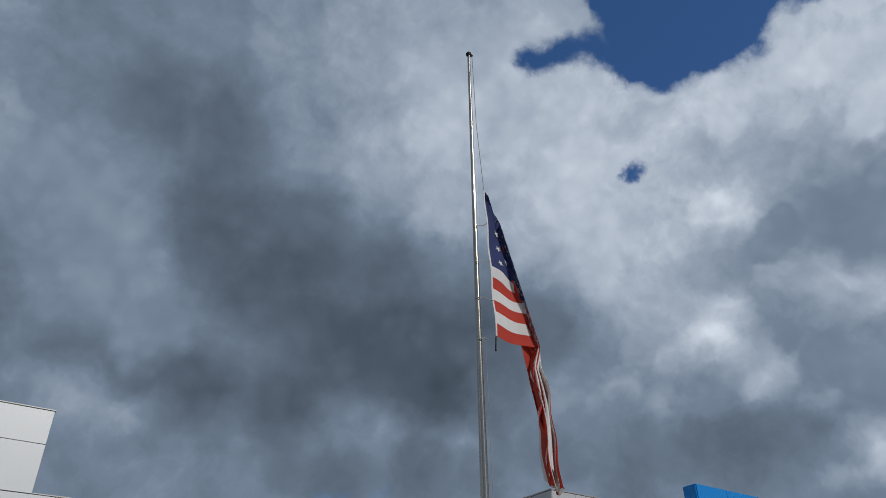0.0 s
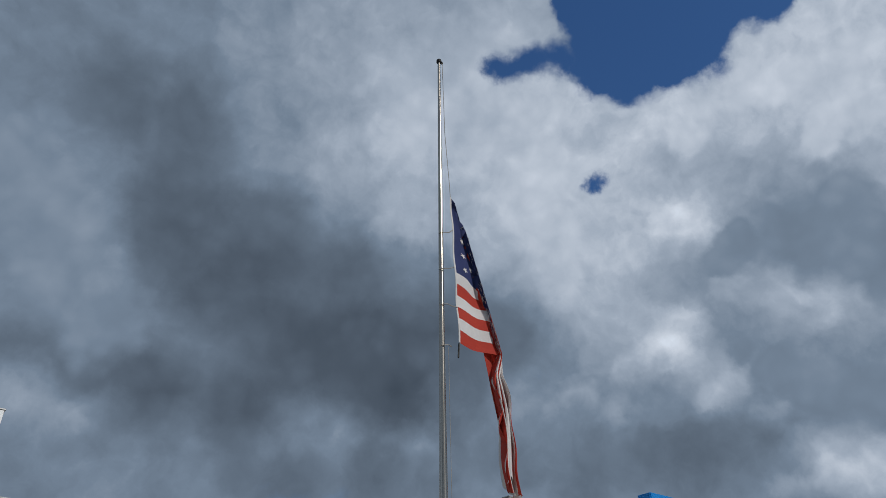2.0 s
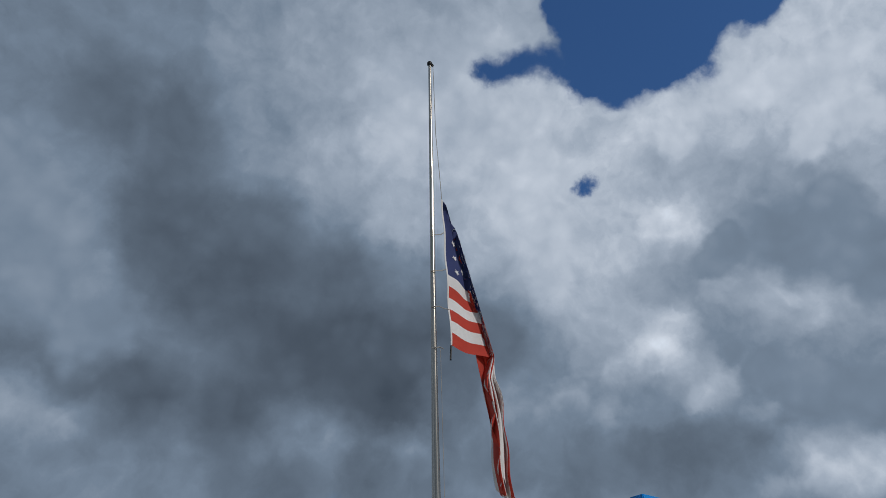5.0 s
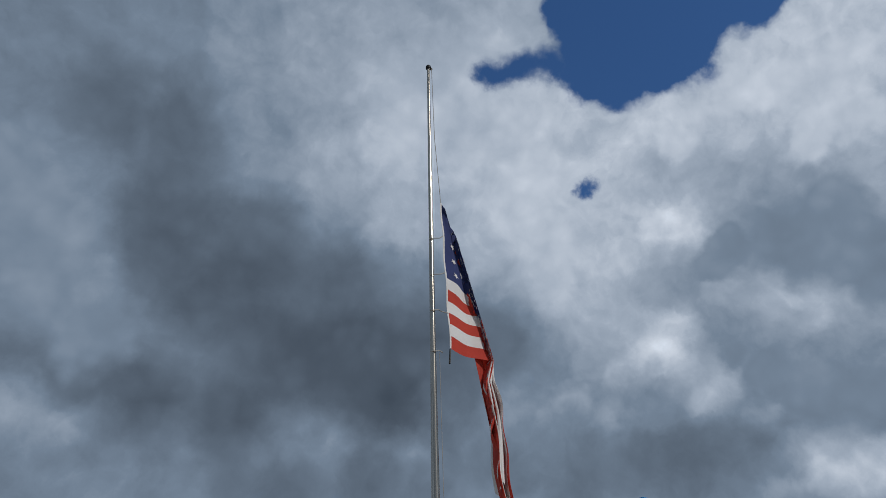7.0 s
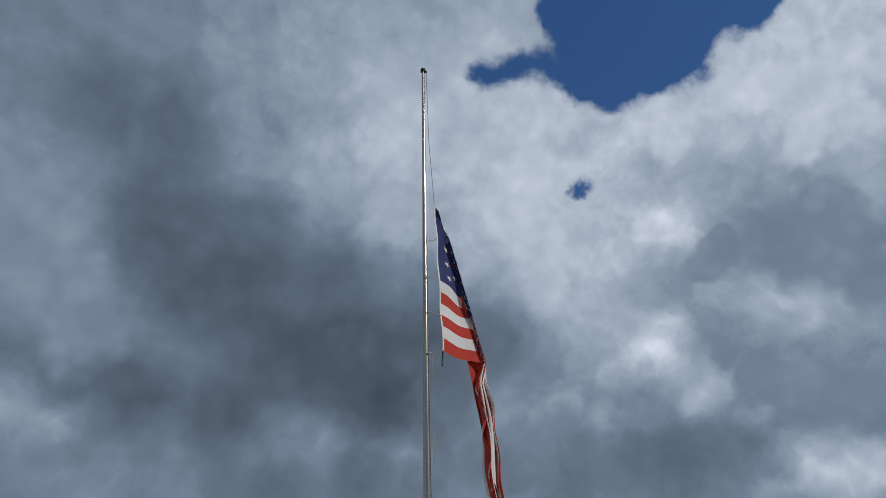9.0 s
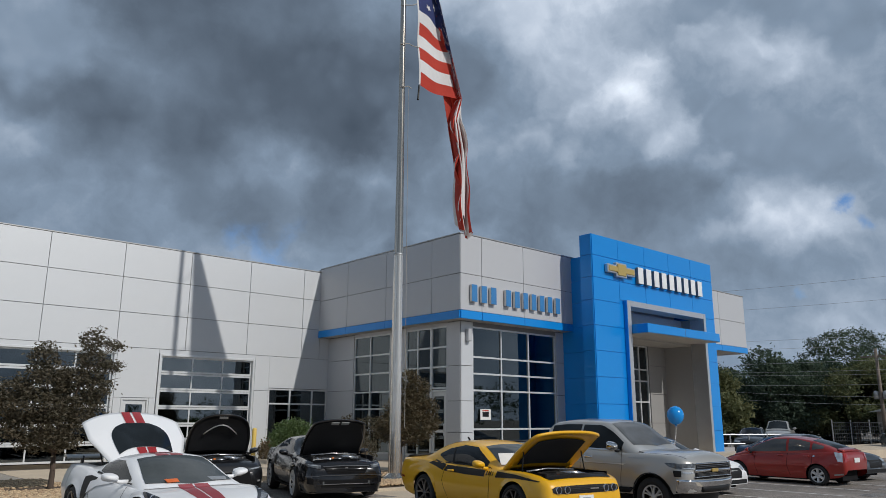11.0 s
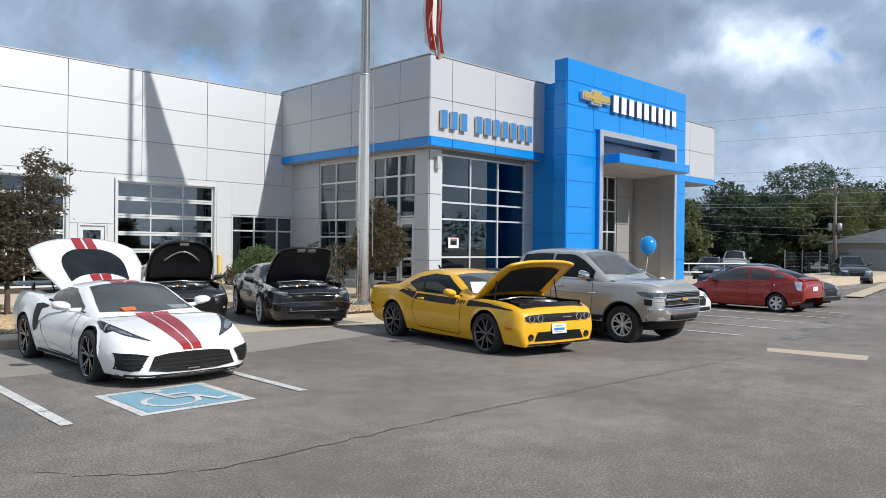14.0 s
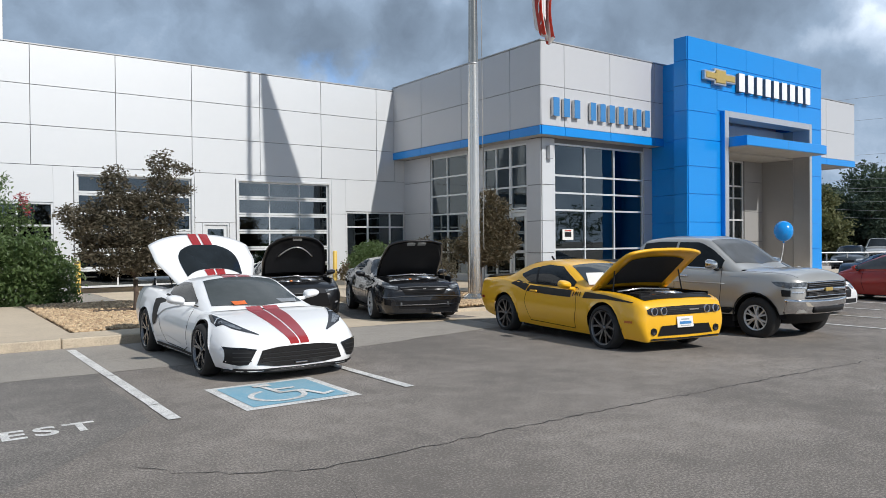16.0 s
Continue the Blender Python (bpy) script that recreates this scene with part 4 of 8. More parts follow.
tagged(link("soffit", boxm((XS + 0.01, YF + 0.01, ZSOF + 0.02), (37.0, YS - 0.04, ZSOF + 0.1)), M["soffit"]), "grey soffit under the showroom overhang", "soffit", kind="structure")
tagged(link("roof", boxm((XS + 0.25, YF + 0.25, 7.5), (36.8, YS + 11.9, 7.6)), M["galv"]), "flat showroom roof behind the parapet", "roof", kind="structure")
tagged(link("floor", boxm((17.5, 18.3, 0.0), (36.5, YS + 0.2, 0.29)), M["soffit"]), "showroom floor behind the glass", "floor", kind="structure")

# showroom: lower walls
lo_side = wall_root("wall_showroom_base", "grey panelled lower showroom wall in shade", pose(17.2, YS, 0, 0, 0, -90))
SY = lambda y: YS - y
for y1, y0 in ((26.35, 24.42), (22.0, 21.04)):
    backing(lo_side, [(SY(y1), SY(y0), 0, ZSOF + 0.02)], 0, 0.25)
    for z0, z1 in ((0.1, 1.55), (1.55, 2.75), (2.75, 4.0), (4.0, ZSOF)):
        panel(lo_side, "panel", (SY(y1), z0), (SY(y0), z1), M["panel_grey"])
backing(lo_side, [(SY(24.42), SY(22.0), 0, 0.35), (SY(21.04), SY(19.6), 0, 0.35), (SY(24.42), SY(18.0), 4.9, ZSOF + 0.02)], 0, 0.25, M["panel_grey"])
glazing("window_3", "tall dark showroom window with pale mullions", pose(17.2, 24.42, 0, 0, 0, -90), 2.42, 0.35, 4.9, (1.1,), (1.2, 2.01, 2.66, 3.38, 4.1))
glazing("window_4", "tall dark showroom window beside the side door", pose(17.2, 21.04, 0, 0, 0, -90), 1.44, 0.35, 4.9, (0.68,), (1.4, 2.5, 3.45, 4.15))
glazing("window_5", "transom window above the side door", pose(17.2, 19.59, 0, 0, 0, -90), 0.9, 2.68, 4.9, (), (3.45, 4.15))
leaf_door(pose(17.18, 19.59, 0.13, 0, 0, -90), 0.9, 2.52, "glazed aluminium side door of the showroom")
col = wall_root("wall_showroom_corner", "square panelled corner column of the showroom", pose(17.15, 17.98, 0))
backing(col, [(0.02, 0.56, 0, ZSOF + 0.02)], 0.02, 0.68)
# same cladding twice: paler on the sunlit front, greyer on the shaded side
for z0, z1 in ((0.1, 1.2), (1.2, 2.25), (2.25, 3.45), (3.45, ZSOF)):
    panel(col, "panel", (0.0, z0), (0.58, z1), M["panel"])
    ob = part("panel", boxm((-0.03, 0.0, z0 + 0.009), (0.0, 0.70, z1 - 0.009), 0.004), M["panel_grey"], col)
lo_front = wall_root("wall_showroom_lower_front", "grey panelled lower front wall beside the blue portal", pose(22.25, 18.0, 0))
backing(lo_front, [(0, 2.4, 0, ZSOF + 0.02), (-4.5, 0, 0, 0.35), (-4.5, 0, 4.85, ZSOF + 0.02)], 0, 0.25)
for z0, z1 in ((0.1, 1.3), (1.3, 2.55), (2.55, 3.8), (3.8, ZSOF)):
    panel(lo_front, "panel", (0, z0), (2.4, z1), M["panel_grey"])
glazing("window_6", "wide dark showroom window with pale mullions", pose(17.73, 18.0, 0), 4.52, 0.35, 4.85, (1.48, 2.96), (1.3, 2.62, 3.20, 3.78))
sg = thing("window_sign", "small white notice with a dark picture on the showroom glass", "sign", pose(18.10, 17.985, 1.62))
part("sheet", boxm((0, 0, 0), (0.51, 0.008, 0.36)), M["paper"], sg)
part("picture", boxm((0.1, -0.004, 0.1), (0.41, -0.001, 0.27)), M["black"], sg)
part("red_bar", boxm((0.1, -0.004, 0.29), (0.41, -0.001, 0.33)), M["red"], sg)
wl = thing("wall_lamp", "grey box lamp on the showroom corner column", "lamp", pose(17.35, 17.9, 4.3))
part("housing", boxm((0, -0.12, 0), (0.18, 0.05, 0.42), 0.01), M["panel_grey"], wl)
part("lens", boxm((0.02, -0.1, -0.015), (0.16, 0.03, 0.0)), M["lamp_bright"], wl)

tagged(link("wall_showroom_end", boxm((30.9, 18.02, 0), (31.15, YS, ZSOF))  , M["panel_grey"]), "plain grey end wall of the showroom behind the portal", "wall", kind="structure")

# blue portal
PX0, PX1, PY, PZ = 22.3, 31.28, 16.1, 8.68
portal = wall_root("wall_portal", "bright blue metal-panelled entrance portal", pose(0, PY, 0))
backing(portal, [(PX0, 24.2, 0, PZ), (30.2, PX1, 0, PZ), (24.2, 30.2, 6.25, PZ)], 0.0, 0.54, M["blue"])
hz = [0.25, 1.2, 2.21, 3.2, 4.17, 5.13, 6.1, 6.98, 7.85, PZ]
for z0, z1 in zip(hz, hz[1:]):
    panel(portal, "panel", (PX0, z0), (23.98 if z0 > 6 else 24.2, z1), M["blue"])
    panel(portal, "panel", (29.46 if z0 > 6 else 30.2, z0), (PX1, z1), M["blue"])
    if z0 > 6:
        for a, b in ((23.98, 25.82), (25.82, 27.65), (27.65, 29.46)):
            panel(portal, "panel", (a, max(z0, 6.25)), (b, z1), M["blue"])
    part("side_panel", boxm((PX0 - 0.03, 0.0, z0 + 0.009), (PX0, 0.54, z1 - 0.009), 0.004), M["blue"], portal)
    if z1 < 8.0:
        part("side_panel", boxm((22.72, 0.54, z0 + 0.009), (22.75, 1.88, z1 - 0.009), 0.004), M["blue"], portal)
part("rear_body", add_box(boxm((22.75, 0.54, 0), (24.45, 1.88, 7.95)), (24.45, 0.54, 6.25), (31.2, 1.38, 7.95)), M["blue"], portal)
part("rear_body", boxm((30.2, 0.54, 0), (31.2, 1.88, 6.25)), M["blue"], portal)
sur = bmesh.new()
add_box(sur, (24.22, -0.2, 0.25), (24.45, 0.5, 6.25), 0.006)
add_box(sur, (30.02, -0.2, 0.25), (30.2, 0.5, 6.25), 0.006)
add_box(sur, (24.45, -0.2, 6.02), (30.02, 0.5, 6.25), 0.006)
part("silver_surround", sur, M["silver"], portal)
part("blue_reveal", boxm((24.19, -0.19, 0.25), (24.218, 0.0, 6.24)), M["blue"], portal)
part("inner_wall", boxm((30.0, 0.5, 0.25), (30.2, 1.9, 6.02)), M["panel_shaded"], portal)
part("inner_wall", boxm((24.25, 0.5, 0.25), (24.45, 1.9, 6.02)), M["panel_grey"], portal)
part("recess_back", boxm((24.45, 0.9, 5.32), (30.0, 0.95, 6.02)), M["soffit"], portal)
part("vestibule_ceiling", boxm((24.45, 0.5, 4.86), (30.0, 1.88, 4.95)), M["soffit"], portal)
can = thing("canopy", "flat blue metal canopy over the entrance", "canopy", kind="structure")
part("fascia", boxm((24.47, 15.2, 4.95), (30.0, 16.6, 5.30), 0.01), M["blue"], can)
part("underside", boxm((24.51, 15.24, 4.93), (29.96, 16.6, 4.95)), M["soffit"], can)
part("fascia_joint", boxm((27.2, 15.196, 4.96), (27.212, 15.2, 5.29)), M["joint"], can)
ent = wall_root("wall_entrance", "grey panels beside the entrance doors", pose(0, 17.98, 0))
backing(ent, [(28.66, 30.1, 0.2, 4.95), (24.4, 30.1, 4.85, 6.0)], 0.0, 0.2)
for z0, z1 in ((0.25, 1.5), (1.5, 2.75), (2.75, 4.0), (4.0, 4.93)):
    panel(ent, "panel", (28.66, z0), (30.0, z1), M["panel_shaded"])
glazing("window_7", "dark glazed entrance front beneath the canopy", pose(24.46, 17.99, 0), 4.18, 0.25, 4.85, (1.4, 2.8, 3.5), (2.4, 3.3, 3.8))
tagged(link("pavement", boxm((24.0, 16.0, -0.2), (30.3, 18.0, 0.305)), M["concrete"]), "concrete entrance landing", "pavement", kind="structure")


# lettering as plain bars, one a letter
def letter_bars(name, label, x0, pitch, count, width, z0, z1, y, face, side, depth):
    for k in range(count):
        ob = thing(name, label, "sign letter", pose(x0 + pitch * k, y, z0), group=name + "s of the sign")
        w, h = width, z1 - z0
        part("face", boxm((0, -depth, 0), (w, -depth + 0.012, h), 0.004), face, ob)
        part("return", boxm((0.004, -depth + 0.012, 0.004), (w - 0.004, -0.03, h - 0.004)), side, ob)
        for z in (0.1, h - 0.124):
            part("stud", boxm((w / 2 - 0.012, -0.03, z), (w / 2 + 0.012, 0.0, z + 0.024)), M["silver"], ob)


letter_bars("blue_letter_bar", "blue plain bar standing off the pale cladding", 17.08, 0.475, 3, 0.27, 5.60, 6.20, YF - 0.03, M["sign_blue"], M["silver"], 0.14)
letter_bars("blue_letter_bar", "blue plain bar standing off the pale cladding", 18.80, 0.46, 7, 0.26, 5.60, 6.20, YF - 0.03, M["sign_blue"], M["silver"], 0.14)
letter_bars("white_letter_bar", "white plain bar standing off the blue portal", 25.12, 0.578, 9, 0.36, 7.03, 7.70, PY - 0.03, M["sign_white"], M["joint"], 0.16)
em = thing("gold_emblem", "wide gold emblem with silver rim on the blue portal", "emblem", pose(23.05, PY - 0.03, 7.12))
part("rim", add_box(boxm((0.0, -0.16, 0.12), (1.85, 0, 0.46), 0.02), (0.56, -0.16, 0.0), (1.28, 0, 0.58), 0.02), M["silver"], em)
part("gold_face", add_box(boxm((0.07, -0.19, 0.18), (1.78, -0.14, 0.40), 0.02), (0.64, -0.195, 0.06), (1.20, -0.145, 0.52), 0.02), M["gold"], em)


# ---- cars ----
# Car space: x forward, y to its left, z up, the origin on the ground midway between the axles.
def curve(points):
    """A smooth run through (x, value) points that never overshoots."""
    xs, ys = [p[0] for p in points], [p[1] for p in points]
    n = len(xs)
    d = [(ys[i + 1] - ys[i]) / (xs[i + 1] - xs[i]) for i in range(n - 1)]
    m = [d[0]] + [0.0 if a * b <= 0 else 2 * a * b / (a + b) for a, b in zip(d, d[1:])] + [d[-1]]

    def at(x):
        if x <= xs[0]:
            return ys[0]
        if x >= xs[-1]:
            return ys[-1]
        i = max(k for k in range(n - 1) if xs[k] <= x)
        h = xs[i + 1] - xs[i]
        t = (x - xs[i]) / h
        return (ys[i] * (1 + 2 * t) * (1 - t) ** 2 + m[i] * h * t * (1 - t) ** 2 + ys[i + 1] * t * t * (3 - 2 * t) + m[i + 1] * h * t * t * (t - 1))
    return at


from mathutils.bvhtree import BVHTree


class Car:
    """Body and cabin of a car as two lofted skins, with parts laid on them."""

    def __init__(self, name, label, m, body, cabin, wheelbase, wheel_r, mat, arch=None, tuck=0.10, shoulder_in=0.10, open_deck=None, deck_power=2.4, track=None):
        self.root = thing(name, label, "car", m, metres=True)
        self.mat, self.wb, self.r = mat, wheelbase, wheel_r
        self.arch = arch or wheel_r + 0.055
        cols = list(zip(*body))                      # x, bottom, shoulder, centre, half width
        self.x0, self.x1 = cols[0][0], cols[0][-1]
        self.zb, self.zs, self.zt, self.wide = (curve(list(zip(cols[0], c))) for c in cols[1:5])
        self.tuck, self.sin, self.power = tuck, shoulder_in, deck_power
        self.open_deck = open_deck
        self.side_at = curve([(0, -tuck), (0.22, -tuck * 0.35), (0.5, 0.0), (0.8, -shoulder_in * 0.35), (1, -shoulder_in)])
        self.bvh = None
        self.build_body()
        if cabin:
            self.build_cabin(cabin)
        self.bvh = BVHTree.FromBMesh(self.skin)
        self.skin.free()

    def low(self, x):
        z = self.zb(x)
        for xc in (-self.wb / 2, self.wb / 2):
            if abs(x - xc) < self.arch:
                z = max(z, self.r + math.sqrt(self.arch ** 2 - (x - xc) ** 2))
        return z

    def half(self, x, z):
        zb, zs = self.zb(x), self.zs(x)
        t = min(max((z - zb) / max(zs - zb, 0.01), 0), 1)
        return self.wide(x) + self.side_at(t) * min(1.0, (zs - zb) / 0.45)

    def deck(self, x, q):
        zs, zt = self.zs(x), self.zt(x)
        return Vector((x, self.half(x, zs) * q, zs + (zt - zs) * (1 - abs(q) ** self.power)))

    def build_body(self):
        xs = set(np.linspace(self.x0, self.x1, 58).tolist())
        for k in range(5):
            xs |= {self.x0 + 0.012 * (k + 1) ** 1.6, self.x1 - 0.012 * (k + 1) ** 1.6}
        for xc in (-self.wb / 2, self.wb / 2):
            for s in (-1, 1):
                xs |= {xc + s * self.arch * f for f in (1.002, 0.998, 0.97, 0.92, 0.84)}
        if self.open_deck:
            xs |= {self.open_deck[0], self.open_deck[1]}
        xs = sorted(xs)
        bm = bmesh.new()
        nr, nd = 8, 8
        rows = []
        for x in xs:
            z0, z1 = self.low(x), self.zs(x)
            z0 = min(z0, z1 - 0.03)
            r = []
            for k in range(nr):
                z = z0 + (z1 - z0) * k / nr
                y = self.half(x, z)
                for xc in (-self.wb / 2, self.wb / 2):
                    if abs(x - xc) < self.arch * 1.25:
                        y += 0.018 * max(0, 1 - k / 3) * max(0, 1 - max(0, abs(x - xc) / self.arch - 1) * 4)
                r.append((x, y, z))
            r += [tuple(self.deck(x, 1 - k / nd)) for k in range(nd + 1)]
            rows.append(r)
        for s in (1, -1):
            g = [[bm.verts.new((p[0], p[1] * s, p[2])) for p in r] for r in rows]
            for i in range(len(g) - 1):
                for j in range(len(g[0]) - 1):
                    if self.open_deck and j >= nr:
                        a, b, qmax = self.open_deck
                        if xs[i] >= a - 1e-6 and xs[i + 1] <= b + 1e-6 and 1 - (j - nr) / nd <= qmax + 0.01:
                            continue
                    f = (g[i][j], g[i + 1][j], g[i + 1][j + 1], g[i][j + 1])
                    bm.faces.new(f if s < 0 else f[::-1])
            for end in (0, -1):
                foot = bm.verts.new((g[end][0].co.x, 0, g[end][0].co.z))
                bm.faces.new(g[end] + [foot])
        bmesh.ops.remove_doubles(bm, verts=bm.verts, dist=0.0004)
        bmesh.ops.recalc_face_normals(bm, faces=bm.faces)
        self.skin = bm.copy()
        body = part("body", bm, self.mat, self.root, smooth=True)
        self.body = body
        wx = self.wb / 2
        under = bmesh.new()
        zu = 0.17 if self.r < 0.39 else 0.36
        add_box(under, (self.x0 + 0.25, -0.5, zu), (self.x1 - (0.25 if self.r < 0.39 else 0.5), 0.5, 0.5))
        wmid = self.wide(0) - self.tuck - 0.02
        add_box(under, (-wx + self.arch + 0.03, -wmid, 0.17), (wx - self.arch - 0.03, wmid, 0.40))
        part("underbody", under, M["liner"], self.root)
        for xc in (-wx, wx):
            for s in (-1, 1):
                w = self.wide(xc)
                b = bmesh.new()
                add_grid(b, lambda u, v: Vector((xc + (self.arch + 0.004) * math.cos(math.pi * u), s * (w - 0.03 - 0.42 * v), self.r + (self.arch + 0.004) * math.sin(math.pi * u))), 20, 2)
                part("arch_liner", b, M["liner"], self.root)

    def build_cabin(self, rows):
        """rows: x, roof height, roof half width."""
        cols = list(zip(*rows))
        zr, wr = curve(list(zip(cols[0], cols[1]))), curve(list(zip(cols[0], cols[2])))
        a, b = cols[0][0], cols[0][-1]
        bm = bmesh.new()

        def fn(u, v):
            x = a + (b - a) * u
            q = abs(2 * v - 1)
            zB = self.zs(x) - 0.015
            wB = self.half(x, self.zs(x)) - 0.012
            top, w = max(zr(x), zB), min(wr(x), wB)
            c = min(0.05, 0.25 * (top - zB))
            if q <= 0.55:
                t = q / 0.55
                y, z = w * 0.93 * t, top - c * t ** 2.2
            else:
                t = (q - 0.55) / 0.45
                bow = 0.03 * math.sin(math.pi * min(t * 1.0, 1)) * min(1, (top - zB) / 0.3)
                y = w * 0.93 + (wB - w * 0.93) * t ** 0.8 + bow
                z = (top - c) + (zB - (top - c)) * t ** 1.25
            return Vector((x, math.copysign(y, 2 * v - 1), max(z, zB)))
        add_grid(bm, fn, 44, 28)
        bmesh.ops.recalc_face_normals(bm, faces=bm.faces)
        me = bpy.data.meshes.new("tmp")
        bm.to_mesh(me)
        self.skin.from_mesh(me)
        bpy.data.meshes.remove(me)
        part("roof_shell", bm, self.mat, self.root, smooth=True)

    def put(self, face, a, b, off, s=1):
        ray = {"side": ((a, 6 * s, b), (0, -s, 0)), "front": ((6, a * s, b), (-1, 0, 0)), "rear": ((-6, a * s, b), (1, 0, 0)), "top": ((a, b * s, 6), (0, 0, -1))}[face]
        o, d = Vector(ray[0]), Vector(ray[1])
        p, n, _, _ = self.bvh.ray_cast(o, d)
        if p is None:
            p, n, _, _ = self.bvh.find_nearest(o + d * 4.2)
            if p is None:
                return None
        if n.dot(d) > 0:
            n = -n
        return p + (n * 0.5 - d * 0.5) * off

    def lay(self, name, mat, face, top, bottom, n=8, m=4, off=0.008, both=True, label="", parent=None, thick=0.0):
        """A part laid on the skin between two edges given in the face's own plane."""
        made = []
        A, B = [Vector(p) for p in top], [Vector(p) for p in bottom]

        def along(L, u):
            k = u * (len(L) - 1)
            i = min(int(k), len(L) - 2)
            return L[i].lerp(L[i + 1], k - i)
        for s in ((1, -1) if both else (1,)):
            bm = bmesh.new()
            last = [Vector((0, 0, 0))]

            def fn(u, v):
                p = along(A, u).lerp(along(B, u), v)
                hit = self.put(face, p[0], p[1], off, s)
                if hit is None:
                    hit = last[0]
                last[0] = hit
                return hit
            add_grid(bm, fn, n, m)
            if thick:
                solidify(bm, thick)
            else:
                bmesh.ops.recalc_face_normals(bm, faces=bm.faces)
            made.append(part(name, bm, mat, parent or self.root, label, smooth=True))
        return made

    def seam(self, face, pts, w=0.006, both=True, name="panel_gap", mat=None):
        top, bot = [], []
        for i, p in enumerate(pts):
            a, b = Vector(pts[max(i - 1, 0)]), Vector(pts[min(i + 1, len(pts) - 1)])
            d = (b - a).normalized() * w
            top.append((p[0] - d.y, p[1] + d.x))
            bot.append((p[0] + d.y, p[1] - d.x))
        self.lay(name, mat or M["liner"], face, top, bot, n=max(6, 5 * (len(pts) - 1)), m=1, off=0.004, both=both)

    def wheels(self, maker, track, steer=0.0, rear_r=None):
        for xc, f in ((-self.wb / 2, False), (self.wb / 2, True)):
            for s in (1, -1):
                r = self.r if f or rear_r is None else rear_r
                w = maker(self.root, r)
                w.matrix_basis = pose(xc, s * track, r, 0, 0, (0 if s > 0 else 180) + (steer if f else 0))

    def mirrors(self, x, y, z, mat, size=(0.12, 0.24, 0.15), arm=None):
        """Door mirrors: a rounded shell, tapered forward, on a short foot."""
        for s in (1, -1):
            b = bmesh.new()
            bmesh.ops.create_icosphere(b, subdivisions=3, radius=1.0)
            for v in b.verts:
                c = v.co / (abs(v.co.x) ** 3.2 + abs(v.co.y) ** 3.2 + abs(v.co.z) ** 3.2) ** (1 / 3.2)
                t = 1 - 0.32 * max(0, c.x) - 0.18 * max(0, c.y)
                v.co = Vector((x + c.x * size[0] * (0.85 if c.x > 0 else 0.25), s * (y + size[1] / 2 + c.y * size[1] / 2), z + c.z * t * size[2] / 2 + 0.015 * c.y))
            mir = part("wing_mirror", b, mat, self.root, smooth=True)
            foot = tube([(x + 0.03, s * (y - 0.16), z - size[2] * 0.55), (x + 0.02, s * (y - 0.02), z - size[2] * 0.5), (x + 0.02, s * (y + 0.07), z - size[2] * 0.3)], [0.035, 0.03, 0.025], 8)
            part("mirror_arm", foot, arm or M["black"], mir, smooth=True)
            xg = x - size[0] * 0.25 - 0.004
            part("mirror_glass", boxm((xg, min(s * (y + 0.03), s * (y + size[1] - 0.03)), z - size[2] * 0.34), (xg + 0.006, max(s * (y + 0.03), s * (y + size[1] - 0.03)), z + size[2] * 0.36), 0.002), M["chrome"], mir)

    def hood(self, x0, x1, q, angle, mat, thick=0.03, label="", inset=(0.1, 0.12), share=0.84, narrow=0.16, rounding=0.09):
        """The open hood: the missing stretch of deck, turned up about its rear edge."""
        hinge = self.deck(x0, 0)
        turn = Matrix.Translation(hinge) @ Matrix.Rotation(radians(-angle), 4, "Y") @ Matrix.Translation(-hinge)
        bm = bmesh.new()
        add_grid(bm, lambda u, v: turn @ (self.deck(x0 + (x1 - x0) * u * (1 - rounding * abs(2 * v - 1) ** 3), q * (2 * v - 1) * (1 - narrow * u ** 3)) + Vector((0, 0, 0.012))), 16, 20)
        bmesh.ops.recalc_face_normals(bm, faces=bm.faces)
        if sum(f.normal.dot(turn.to_3x3() @ Vector((0, 0, 1))) for f in bm.faces) < 0:
            bmesh.ops.reverse_faces(bm, faces=bm.faces)
        bmesh.ops.solidify(bm, geom=bm.faces[:], thickness=thick)
        h = part("hood", bm, mat, self.root, label, smooth=True)
        bm = bmesh.new()
        qi = q * share
        add_grid(bm, lambda u, v: turn @ (self.deck(x0 + inset[0] + (x1 - x0 - inset[0] - inset[1]) * u * (1 - rounding * abs(2 * v - 1) ** 3), qi * (2 * v - 1) * (1 - narrow * u ** 3)) + Vector((0, 0, -thick - 0.006 - 0.012 * math.sin(math.pi * u) * math.sin(math.pi * v) ** 0.5))), 14, 16)
        part("hood_lining", bm, M["hood_liner"], h, "black felt lining", smooth=True)
        return turn, h

    def engine_bay(self, x0, x1, w, z0, z1, seed, cover=True):
        r = random.Random(seed)
        tub = bmesh.new()
        add_box(tub, (x0, -w, z0 - 0.04), (x1, w, z0))
        add_box(tub, (x0, w - 0.03, z0), (x1, w, z1 - 0.06))
        add_box(tub, (x0, -w, z0), (x1, -w + 0.03, z1 - 0.06))
        add_box(tub, (x0, -w, z0), (x0 + 0.03, w, z1 - 0.04))
        add_box(tub, (x1 - 0.03, -w, z0), (x1, w, z1 - 0.16))
        eng = part("engine_bay", tub, M["liner"], self.root)
        cx, L = (x0 + x1) / 2, x1 - x0
        part("engine_block", boxm((cx - L * 0.28, -0.26, z0), (cx + L * 0.22, 0.26, z1 - 0.09), 0.04), M["engine"], eng)
        if cover:
            part("engine_cover", boxm((cx - L * 0.2, -0.2, z1 - 0.13), (cx + L * 0.2, 0.2, z1 - 0.07), 0.025), M["engine_black"], eng)
